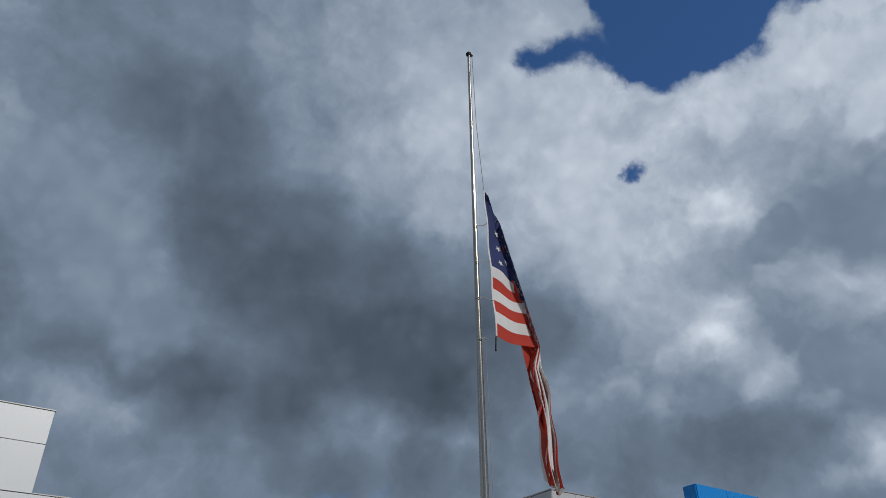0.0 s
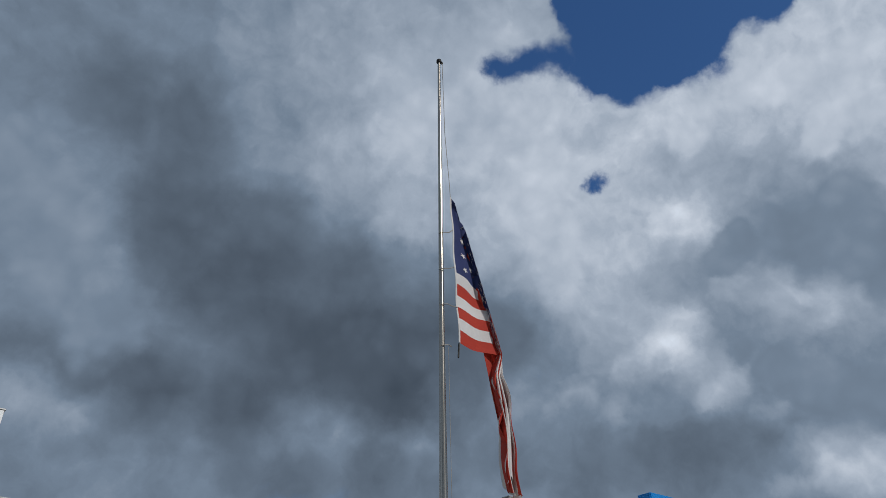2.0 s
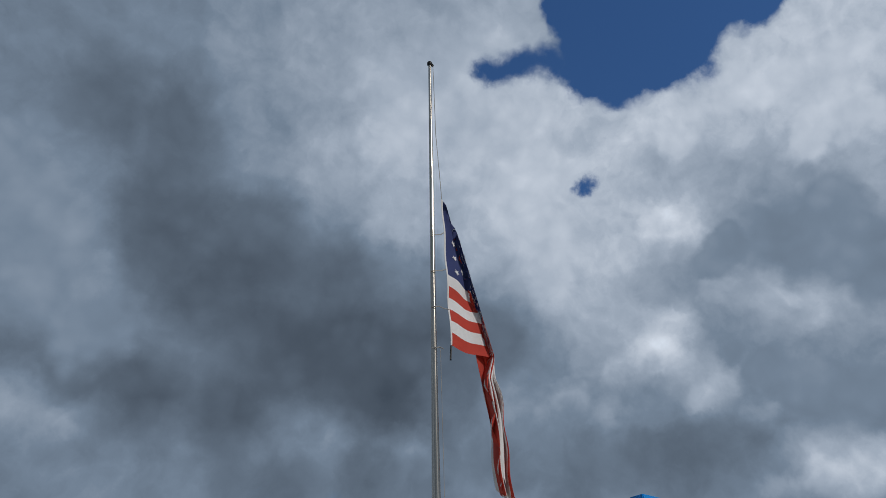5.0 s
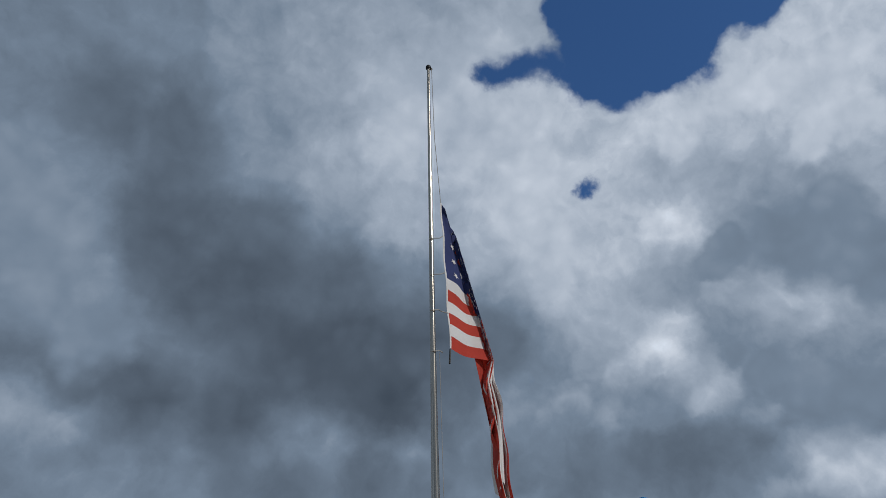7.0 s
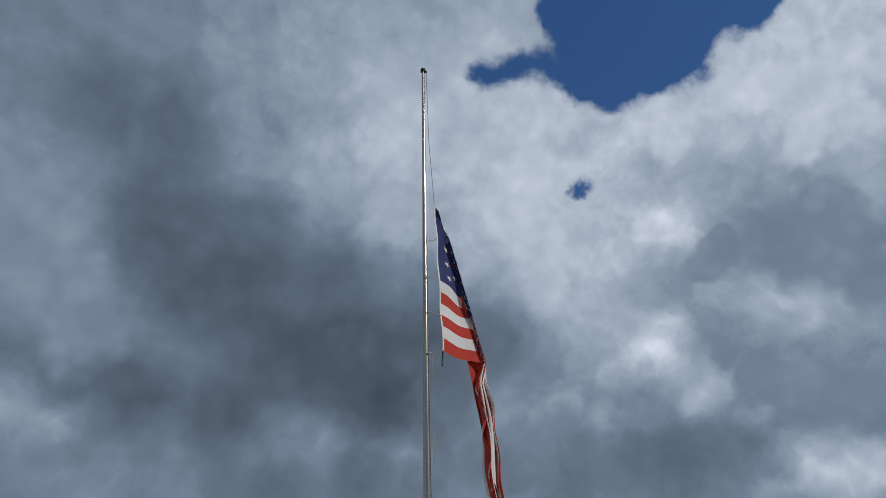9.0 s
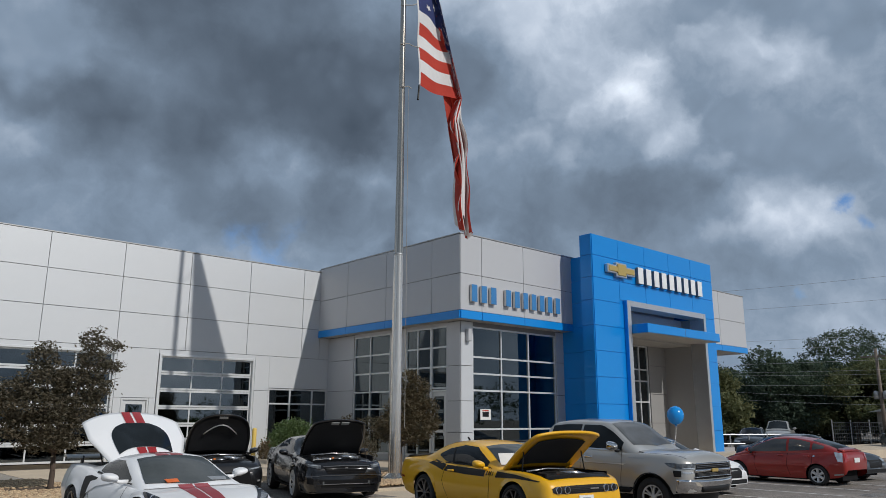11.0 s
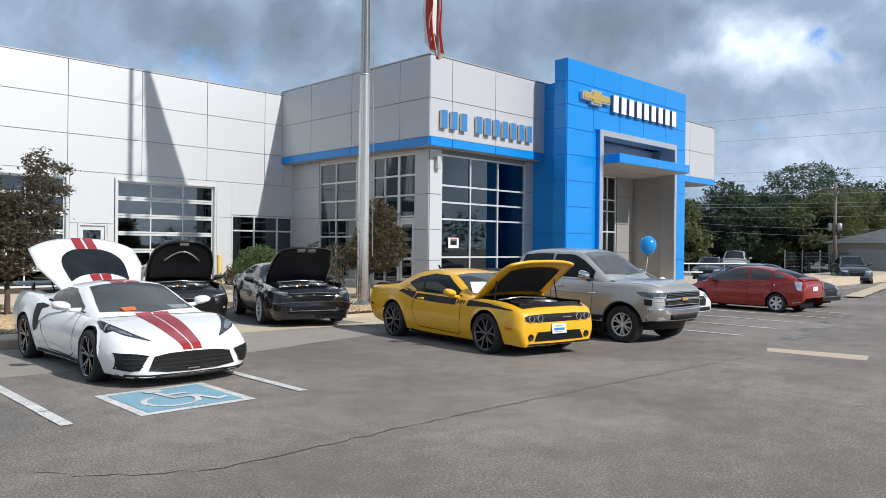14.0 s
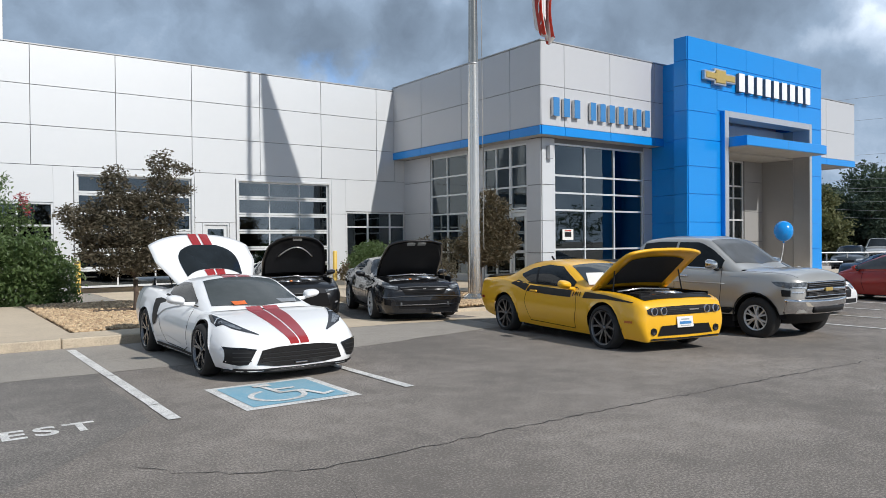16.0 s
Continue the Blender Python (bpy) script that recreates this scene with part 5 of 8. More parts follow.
        for s in (-1, 1):
            part("valve_cover", boxm((cx - L * 0.25, s * 0.3 - 0.09, z1 - 0.22), (cx + L * 0.2, s * 0.3 + 0.09, z1 - 0.11), 0.03), M["alloy" if seed % 2 else "engine"], eng)
            part("strut_tower", add_lathe(bmesh.new(), [(z0, 0.13), (z1 - 0.1, 0.11), (z1 - 0.08, 0.08), (z1 - 0.08, 0.001)], 2, 16, (x0 + L * 0.35, s * (w - 0.17), 0)), M["engine_black"], eng, smooth=True)
        part("battery_box", boxm((x0 + 0.1, w - 0.45, z0 + 0.1), (x0 + 0.35, w - 0.12, z1 - 0.12), 0.015), M["black"], eng)
        part("fluid_tank", boxm((x1 - 0.42, -w + 0.1, z0 + 0.1), (x1 - 0.15, -w + 0.33, z1 - 0.13), 0.03), M["paper"], eng)
        part("air_box", boxm((x1 - 0.5, w - 0.5, z0 + 0.1), (x1 - 0.12, w - 0.1, z1 - 0.12), 0.04), M["engine_black"], eng)
        part("radiator_shroud", boxm((x1 - 0.16, -w + 0.1, z0), (x1 - 0.05, w - 0.1, z1 - 0.13), 0.02), M["black"], eng)
        for k in range(3):
            part("pulley", add_lathe(bmesh.new(), [(-0.02, 0.07), (0.02, 0.07), (0.022, 0.03), (0.022, 0.001)], 0, 16, (x1 - 0.2 - 0.03 * k, -0.25 + 0.24 * k, z1 - 0.17)), M["alloy"], eng, smooth=True)
            part("fluid_cap", add_lathe(bmesh.new(), [(0, 0.035), (0.03, 0.035), (0.035, 0.028), (0.035, 0.001)], 2, 14, (x1 - 0.28, -w + 0.21 + 0.35 * k, z1 - 0.13)), M["amber" if k == 1 else "alloy"], eng, smooth=True)
        part("intake_pipe", tube([(x1 - 0.3, w - 0.3, z1 - 0.13), (x1 - 0.25, 0.2, z1 - 0.09), (cx + 0.1, 0.0, z1 - 0.07)], 0.05, 10), M["alloy"], eng, smooth=True)
        part("strut_brace", tube([(x0 + L * 0.35, -w + 0.17, z1 - 0.06), (x0 + L * 0.28, 0, z1 - 0.03), (x0 + L * 0.35, w - 0.17, z1 - 0.06)], 0.016, 8), M["alloy"], eng, smooth=True)
        for k in range(5):
            y = r.uniform(-w + 0.2, w - 0.2)
            pts = [(x0 + L * r.uniform(0.05, 0.3), y, z1 - 0.16), (cx, y + r.uniform(-0.15, 0.15), z1 - r.uniform(0.08, 0.12)), (x1 - L * r.uniform(0.05, 0.2), y + r.uniform(-0.2, 0.2), z1 - 0.2)]
            part("hose", tube([Vector(pts[0]).lerp(Vector(pts[1]), t) * (1 - t) + Vector(pts[1]).lerp(Vector(pts[2]), t) * t for t in [i / 8 for i in range(9)]], 0.022, 8), M["rubber"], eng, smooth=True)
        return eng


WHEEL_MESHES = {}


def wheel_maker(kind, rim_mat, spokes, rim_frac, width, spoke_w=0.05, twin=0.0, face_in=0.02, lip_mat=None, hub=0.16):
    """A wheel with its tyre, rim, spokes and brake disc. Its outer face is +y; wheels of a kind share meshes."""
    def make(parent, r):
        root = new("wheel")
        root.parent = parent
        key = (kind, round(r, 3))
        names = ("tyre", "rim", "rim_barrel", "brake_disc", "hub_cap")
        if key in WHEEL_MESHES:
            for n, me in zip(names, WHEEL_MESHES[key]):
                ob = new(n, me)
                ob.parent = root
            return root
        h = width / 2
        rr = r * rim_frac
        t = bmesh.new()
        add_lathe(t, [(-h * 0.8, rr), (-h, rr + 0.02), (-h * 1.02, (rr + r) / 2), (-h * 0.86, r - 0.012), (-h * 0.6, r), (h * 0.6, r), (h * 0.86, r - 0.012), (h * 1.02, (rr + r) / 2), (h, rr + 0.02), (h * 0.8, rr)], 1, 40)
        obs = [part("tyre", t, M["rubber"], root, smooth=True)]
        b = bmesh.new()
        fy = h * 0.86 - face_in
        add_lathe(b, [(h * 0.9, rr + 0.008), (h * 0.98, rr + 0.002), (h * 0.9, rr - 0.014), (h * 0.72, rr - 0.022)], 1, 40)
        def arm(a0, a1, w0, w1):
            r0, r1 = rr * 0.16, rr - 0.015
            for y0, y1 in ((fy, fy - 0.035),):
                def pt(rad, ang, off, y):
                    return Vector((math.cos(ang) * rad - math.sin(ang) * off, y, math.sin(ang) * rad + math.cos(ang) * off))
                vs = []
                for rad, ang, w, dy in ((r0, a0, w0, 0.0), ((r0 + r1) / 2, (a0 + a1) / 2, (w0 + w1) / 2, 0.012), (r1, a1, w1, 0.022)):
                    vs.append([b.verts.new(pt(rad, ang, o, y)) for o, y in ((-w, y1 + dy - 0.01), (-w * 0.85, y0 + dy), (w * 0.85, y0 + dy), (w, y1 + dy - 0.01))])
                for p, q in zip(vs, vs[1:]):
                    for k in range(3):
                        b.faces.new((p[k], p[k + 1], q[k + 1], q[k]))
        for k in range(spokes):
            a = 2 * math.pi * k / spokes + math.pi / 2
            if twin:
                arm(a - twin * 0.3, a - twin, spoke_w * 0.6, spoke_w * 0.5)
                arm(a + twin * 0.3, a + twin, spoke_w * 0.6, spoke_w * 0.5)
            else:
                arm(a, a, spoke_w * 0.8, spoke_w)
        bmesh.ops.recalc_face_normals(b, faces=b.faces)
        obs.append(part("rim", b, rim_mat, root))
        d = bmesh.new()
        add_lathe(d, [(h * 0.72, rr - 0.022), (-h * 0.8, rr - 0.04), (-h * 0.8, 0.02)], 1, 32)
        obs.append(part("rim_barrel", d, M["liner"], root))
        d = bmesh.new()
        add_lathe(d, [(fy - 0.085, rr * 0.2), (fy - 0.08, rr * 0.66), (fy - 0.11, rr * 0.66), (fy - 0.11, rr * 0.2)], 1, 28)
        obs.append(part("brake_disc", d, M["disc_iron"], root))
        c = bmesh.new()
        add_lathe(c, [(fy - 0.05, rr * hub * 1.25), (fy - 0.005, rr * hub * 1.2), (fy + 0.012, rr * hub * 0.8), (fy + 0.014, 0.001)], 1, 20)
        obs.append(part("hub_cap", c, rim_mat, root, smooth=True))
        WHEEL_MESHES[key] = [o.data for o in obs]
        return root
    return make


def dealer_plate(car, x, y, z, w=0.34, h=0.17, tilt=8):
    p = part("plate", boxm((-0.006, -w / 2, 0), (0.006, w / 2, h), 0.004), M["plate"], car.root, "white dealer plate with plain dark bars")
    p.matrix_basis = pose(x, y, z, 0, -tilt, 0)
    part("plate_bar", boxm((0.006, -w * 0.36, h * 0.3), (0.009, w * 0.36, h * 0.55)), M["sign_blue"], p)
    part("plate_bar", boxm((0.006, -w * 0.25, h * 0.68), (0.009, w * 0.25, h * 0.8)), M["galv"], p)
    part("plate_bar", boxm((0.006, -w * 0.3, h * 0.12), (0.009, w * 0.3, h * 0.2)), M["galv"], p)


def heading(x, y, z, degrees):
    return pose(x, y, z, 0, 0, degrees)


# -- white mid-engined sports car
def white_sports_car():
    body = [  # x, bottom, shoulder, centre, half width
        (-2.30, 0.52, 0.86, 0.90, 0.78), (-2.26, 0.40, 0.94, 0.98, 0.86), (-2.1, 0.28, 1.00, 1.02, 0.93), (-1.7, 0.20, 1.01, 1.00, 0.965), (-1.36, 0.18, 0.995, 1.0, 0.968), (-0.95, 0.16, 0.95, 1.0, 0.955),
        (-0.4, 0.15, 0.87, 0.98, 0.93), (0.3, 0.15, 0.82, 0.92, 0.915), (0.9, 0.15, 0.79, 0.82, 0.925), (1.36, 0.16, 0.785, 0.75, 0.95), (1.75, 0.16, 0.715, 0.67, 0.95), (2.05, 0.15, 0.61, 0.585, 0.91), (2.2, 0.14, 0.545, 0.535, 0.83), (2.30, 0.14, 0.48, 0.485, 0.70), (2.34, 0.14, 0.435, 0.44, 0.58)]
    cabin = [(-1.30, 0.99, 0.50), (-0.95, 1.09, 0.52), (-0.7, 1.175, 0.55), (-0.3, 1.23, 0.57), (0.0, 1.225, 0.58), (0.2, 1.185, 0.60), (0.7, 0.985, 0.68), (1.12, 0.80, 0.76)]
    c = Car("white_sports_car", "white mid-engined sports coupe with dark red stripes and raised rear hatch", heading(4.38, 11.12, 0, -90), body, cabin, 2.722, 0.335, M["white_paint"],
            arch=0.385, tuck=0.09, shoulder_in=0.13, open_deck=(-2.0, -0.95, 0.76), deck_power=2.0)
    c.wheels(wheel_maker("sport5", M["alloy_mid"], 5, 0.76, 0.25, 0.030, 0.22, hub=0.12), 0.845, rear_r=0.345)
    g = M["car_glass"]
    c.lay("windscreen", M["screen_glass"], "top", [(0.16, -0.52), (0.16, 0), (0.16, 0.52)], [(0.96, -0.66), (1.06, 0), (0.96, 0.66)], n=14, m=10, both=False)
    c.lay("side_window", g, "side", [(-0.62, 1.06), (-0.35, 1.135), (0.0, 1.13), (0.3, 1.03), (0.62, 0.90)], [(-0.62, 0.955), (-0.35, 0.91), (0.0, 0.885), (0.3, 0.865), (0.62, 0.86)], n=14)
    c.lay("window_trim", M["black"], "side", [(-0.72, 0.95), (0.0, 0.882), (0.72, 0.845)], [(-0.74, 0.925), (0.0, 0.862), (0.72, 0.828)], n=14, m=1)
    # nose
    c.lay("headlight", M["lamp_black"], "top", [(1.36, 0.825), (1.55, 0.775), (1.75, 0.695), (1.95, 0.585), (2.14, 0.455)], [(1.37, 0.835), (1.56, 0.868), (1.76, 0.868), (1.96, 0.745), (2.15, 0.47)], n=20, m=7, off=0.006)
    c.lay("lamp_blade", M["lamp_bright"], "top", [(1.585, 0.775), (1.61, 0.766)], [(1.665, 0.862), (1.70, 0.862)], n=2, m=6, off=0.010)
    c.lay("lamp_inner", M["lamp"], "top", [(1.70, 0.775), (1.82, 0.71), (1.98, 0.615)], [(1.74, 0.845), (1.86, 0.80), (2.0, 0.66)], n=10, m=3, off=0.009)
    c.lay("lower_grille", M["black_gloss"], "front", [(-0.50, 0.395), (-0.30, 0.425), (0, 0.43), (0.30, 0.425), (0.50, 0.395)], [(-0.57, 0.225), (-0.33, 0.19), (0, 0.18), (0.33, 0.19), (0.57, 0.225)], n=16, m=4, both=False, off=0.012)
    for k in range(3):
        z = 0.245 + 0.05 * k
        c.lay("grille_bar", M["engine_black"], "front", [(-0.50, z + 0.012), (0, z + 0.006), (0.50, z + 0.012)], [(-0.50, z), (0, z - 0.006), (0.50, z)], n=12, m=1, both=False, off=0.020)
    c.lay("brake_duct", M["black"], "front", [(0.575, 0.395), (0.70, 0.42), (0.89, 0.43)], [(0.665, 0.235), (0.76, 0.225), (0.88, 0.25)], n=8, m=4, off=0.012)
    c.lay("duct_lip", M["black_gloss"], "front", [(0.56, 0.41), (0.70, 0.436), (0.90, 0.446)], [(0.575, 0.395), (0.70, 0.42), (0.89, 0.43)], n=8, m=1, off=0.020)
    for k in range(3):
        z = 0.27 + 0.05 * k
        c.lay("duct_slat", M["engine_black"], "front", [(0.63, z + 0.012), (0.82, z + 0.014)], [(0.63, z), (0.82, z)], n=5, m=1, off=0.022)
    c.lay("splitter", M["black"], "front", [(-0.80, 0.195), (-0.5, 0.175), (0, 0.168), (0.5, 0.175), (0.80, 0.195)], [(-0.80, 0.165), (-0.5, 0.155), (0, 0.152), (0.5, 0.155), (0.80, 0.165)], n=20, m=1, both=False, off=0.035)
    part("splitter_blade", tube([(2.02, -0.86, 0.15), (2.26, -0.68, 0.14), (2.37, -0.35, 0.135), (2.39, 0, 0.135), (2.37, 0.35, 0.135), (2.26, 0.68, 0.14), (2.02, 0.86, 0.15)], 0.018, 8), M["black"], c.root, smooth=True)
    part("nose_badge", boxm((2.37, -0.08, 0.205), (2.385, 0.08, 0.225), 0.004), M["chrome"], c.root)
    for s in (1, -1):
        c.lay("hood_stripe", M["stripe_red"], "top", [(1.06, s * 0.014), (1.5, s * 0.013), (2.1, s * 0.011), (2.338, s * 0.009)], [(1.06, s * 0.23), (1.5, s * 0.215), (2.1, s * 0.155), (2.338, s * 0.125)], n=24, m=3, both=False, off=0.004)
        c.lay("roof_stripe", M["stripe_red"], "top", [(-0.72, s * 0.014), (0.14, s * 0.014)], [(-0.72, s * 0.21), (0.14, s * 0.21)], n=12, m=3, both=False, off=0.004)
    # flanks
    c.lay("side_intake", M["black"], "side", [(-0.98, 0.86), (-0.80, 0.885), (-0.55, 0.86)], [(-0.92, 0.46), (-0.80, 0.50), (-0.70, 0.62)], n=10, m=5, off=0.010)
    c.lay("intake_blade", M["white_paint"], "side", [(-0.70, 0.80), (-0.40, 0.86), (0.1, 0.84)], [(-0.72, 0.62), (-0.45, 0.74), (0.1, 0.82)], n=10, m=3, off=0.016)
    c.lay("sill_blade", M["black"], "side", [(-0.92, 0.215), (0.92, 0.215)], [(-0.92, 0.17), (0.92, 0.17)], n=12, m=1, off=0.012)
    c.seam("side", [(0.62, 0.80), (0.66, 0.55), (0.60, 0.28), (0.40, 0.22)])
    c.seam("side", [(-0.66, 0.62), (-0.55, 0.40), (-0.40, 0.24), (0.40, 0.22)])
    c.seam("side", [(-0.9, 0.30), (-0.3, 0.36), (0.3, 0.30)], 0.004, mat=M["galv"])
    c.mirrors(0.50, 0.90, 0.93, M["white_paint"], (0.17, 0.23, 0.13), M["white_paint"])
    # engine bay, hatch and wing
    c.engine_bay(-1.98, -0.98, 0.66, 0.5, 0.98, 4)
    hatch = bmesh.new()
    hx, hz, ang = -0.74, 1.17, radians(33)
    def hatch_at(u, v):                                  # u across -1..1, v along the hinge to the tail
        w = 0.50 + 0.30 * min(1, v * 1.6) + 0.03 * v
        y = u * w
        drop = 0.30 * abs(u) ** 3.0 * (1.0 - 0.45 * v) + 0.04 * u * u
        L = 1.26 * v + 0.05 * (1 - u * u) * (v - 0.5) * 0.6
        lx, lz = -L, -drop + 0.05 * math.sin(math.pi * v)
        return Vector((hx + lx * math.cos(ang) - lz * -math.sin(ang) * -1, y, hz + -lx * math.sin(ang) + lz * math.cos(ang)))
    add_grid(hatch, lambda u, v: hatch_at(2 * u - 1, v), 24, 18)
    bmesh.ops.recalc_face_normals(hatch, faces=hatch.faces)
    if sum(f.normal.z for f in hatch.faces) < 0:
        bmesh.ops.reverse_faces(hatch, faces=hatch.faces)
    bmesh.ops.solidify(hatch, geom=hatch.faces[:], thickness=0.03)
    h = part("rear_hatch", hatch, M["white_paint"], c.root, "raised white engine hatch", smooth=True)
    up = Vector((math.sin(ang) * 0.35, 0, math.cos(ang))).normalized() * 0.012

    def hatch_sheet(name, mat, ring, n=8, k=1.0):
        b = bmesh.new()
        def fn(u, v):
            (u0, u1), vv = ring(v)
            return hatch_at(u0 + (u1 - u0) * u, vv) + up * k
        add_grid(b, fn, n, n)
        bmesh.ops.recalc_face_normals(b, faces=b.faces)
        part(name, b, mat, h, smooth=True)
    hatch_sheet("hatch_glass", g, lambda v: ((-0.76 + 0.16 * v + 0.34 * v ** 5, 0.76 - 0.16 * v - 0.34 * v ** 5), 0.16 + 0.52 * v), 12)
    for s in (1, -1):
        hatch_sheet("hatch_stripe", M["stripe_red"], lambda v, s=s: ((s * 0.025, s * 0.28), 0.01 + 0.14 * v), 4)
        hatch_sheet("hatch_stripe", M["stripe_red"], lambda v, s=s: ((s * 0.025, s * 0.20), 0.68 + 0.31 * v), 5)
    for s in (1, -1):
        part("hatch_strut", tube([(-1.25, s * 0.55, 0.98), (-1.45, s * 0.62, 1.42)], 0.012, 8), M["black"], c.root)
        part("wing_post", boxm((-2.2, s * 0.62 - 0.015, 0.98), (-2.08, s * 0.62 + 0.015, 1.13), 0.008), M["black"], c.root)
    wing = bmesh.new()
    add_grid(wing, lambda u, v: Vector((-2.32 + 0.24 * v, (2 * u - 1) * 0.88, 1.13 + 0.03 * math.sin(math.pi * v) - 0.02 * v)), 12, 5)
    part("rear_wing", solidify(wing, 0.025), M["galv"], c.root, smooth=True)
    # cards behind the windscreen
    k = part("dash_card", boxm((-0.05, -0.13, 0), (0.05, 0.13, 0.004)), M["orange"], c.root, "orange card on the dashboard")
    pt = c.put("top", 0.96, -0.25, 0.012)
    k.matrix_basis = Matrix.Translation(pt) @ pose(0, 0, 0, 0, 24, 12)
    k2 = part("dash_card", boxm((-0.05, -0.16, 0), (0.05, 0.16, 0.004)), M["galv"], c.root, "grey card on the dashboard")
    k2.matrix_basis = Matrix.Translation(c.put("top", 0.94, 0.40, 0.012)) @ pose(0, 0, 0, 0, 25, -8)


white_sports_car()


# -- yellow muscle car
def yellow_muscle_car():
    body = [(-2.58, 0.50, 0.78, 0.80, 0.74), (-2.55, 0.42, 0.90, 0.93, 0.84), (-2.44, 0.34, 1.01, 1.05, 0.90), (-2, 0.27, 1.03, 1.06, 0.945), (-1.47, 0.24, 1.02, 1.05, 0.962), (-0.9, 0.22, 0.985, 1.03, 0.95), (-0.2, 0.20, 0.945, 1.0, 0.93),
            (0.6, 0.20, 0.93, 0.99, 0.93), (1, 0.20, 0.925, 0.985, 0.94), (1.47, 0.21, 0.92, 0.975, 0.958), (1.937, 0.22, 0.88, 0.935, 0.945), (2.157, 0.21, 0.82, 0.87, 0.92), (2.254, 0.20, 0.775, 0.81, 0.88), (2.298, 0.20, 0.72, 0.745, 0.84), (2.315, 0.21, 0.66, 0.68, 0.80)]
    cabin = [(-1.86, 1.055, 0.56), (-1.55, 1.20, 0.58), (-1.2, 1.34, 0.60), (-0.8, 1.415, 0.615), (-0.35, 1.43, 0.62), (0.0, 1.395, 0.625), (0.2, 1.345, 0.63), (0.65, 1.13, 0.70), (0.95, 0.97, 0.76)]
    c = Car("yellow_muscle_car", "yellow two-door muscle car with black stripes and open hood", heading(10.43, 9.53, -0.03, -98.1) @ Matrix.Scale(0.98, 4), body, cabin, 2.95, 0.36, M["yellow_paint"], arch=0.415, tuck=0.10, shoulder_in=0.075, open_deck=(1.0, 2.12, 0.88))
    c.wheels(wheel_maker("muscle5", M["alloy_dark"], 5, 0.77, 0.245, 0.036, 0.30, hub=0.13), 0.845)
    g = M["car_glass"]
    c.lay("windscreen", M["screen_glass"], "top", [(0.16, -0.55), (0.18, 0), (0.16, 0.55)], [(0.82, -0.68), (0.92, 0), (0.82, 0.68)], n=14, m=8, both=False)
    c.lay("rear_window", g, "top", [(-1.66, -0.46), (-1.72, 0), (-1.66, 0.46)], [(-0.98, -0.5), (-0.98, 0), (-0.98, 0.5)], n=12, m=8, both=False)
    c.lay("side_window", g, "side", [(-1.06, 1.14), (-0.78, 1.255), (-0.35, 1.33), (0.05, 1.305), (0.58, 1.05)], [(-1.02, 1.105), (-0.74, 1.0), (-0.35, 0.985), (0.05, 0.98), (0.58, 0.975)], n=16)
    c.lay("window_trim", M["black"], "side", [(-0.78, 0.995), (0.1, 0.978), (0.66, 0.972)], [(-0.76, 0.975), (0.1, 0.958), (0.68, 0.955)], n=14, m=1)
    c.lay("door_pillar", M["black"], "side", [(-0.62, 1.28), (-0.58, 1.285)], [(-0.54, 0.99), (-0.49, 0.99)], n=3, m=5, off=0.012)
    # stripes
    k = M["stripe_black"]
    c.lay("haunch_stripe", k, "side", [(-1.12, 1.03), (-0.92, 0.995), (-0.72, 0.955)], [(-1.32, 0.955), (-1.05, 0.90), (-0.80, 0.835)], n=14, m=5, off=0.005)
    c.lay("door_stripe", k, "side", [(-0.69, 0.945), (0, 0.925), (0.56, 0.915)], [(-0.76, 0.83), (0, 0.80), (0.56, 0.795)], n=18, m=4, off=0.005)
    c.lay("fender_stripe", k, "side", [(0.93, 0.91), (1.5, 0.885), (2.1, 0.81)], [(0.90, 0.80), (1.5, 0.82), (2.1, 0.795)], n=20, m=4, off=0.005)
    for q in range(4):
        c.lay("fender_mark", k, "side", [(0.62 + 0.06 * q, 0.90 - 0.01 * (q % 2)), (0.65 + 0.06 * q, 0.90)], [(0.60 + 0.065 * q, 0.82 + 0.02 * (q % 3)), (0.635 + 0.06 * q, 0.82)], n=2, m=3, off=0.006)
    c.lay("rear_spoiler", k, "top", [(-2.50, -0.72), (-2.52, 0), (-2.50, 0.72)], [(-2.22, -0.74), (-2.24, 0), (-2.22, 0.74)], n=12, m=3, both=False, off=0.045, thick=0.05)
    # nose
    c.lay("grille", M["black"], "front", [(-0.775, 0.70), (-0.70, 0.725), (-0.4, 0.735), (0, 0.738), (0.4, 0.735), (0.70, 0.725), (0.775, 0.70)], [(-0.77, 0.635), (-0.70, 0.612), (-0.4, 0.604), (0, 0.602), (0.4, 0.604), (0.70, 0.612), (0.77, 0.635)], n=24, m=4, both=False, off=0.008)
    for k in range(4):
        z = 0.628 + 0.026 * k
        c.lay("grille_bar", M["engine_black"], "front", [(-0.40, z + 0.007), (0, z + 0.008), (0.40, z + 0.007)], [(-0.40, z), (0, z + 0.001), (0.40, z)], n=10, m=1, both=False, off=0.014)
    for s in (1, -1):
        for y in (0.46, 0.65):
            p = c.put("front", y, 0.67, 0.018, s)
            lamp = part("headlight", add_lathe(bmesh.new(), [(-0.03, 0.062), (0.012, 0.062), (0.014, 0.056), (0.0, 0.052), (-0.012, 0.03), (-0.012, 0.001)], 0, 20, p), M["chrome"], c.root, smooth=True)
            part("lamp_lens", add_lathe(bmesh.new(), [(0.006, 0.052), (0.014, 0.03), (0.016, 0.001)], 0, 18, p), M["lamp_black"], lamp, smooth=True)
        p = c.put("front", 0.66, 0.36, 0.012, s)
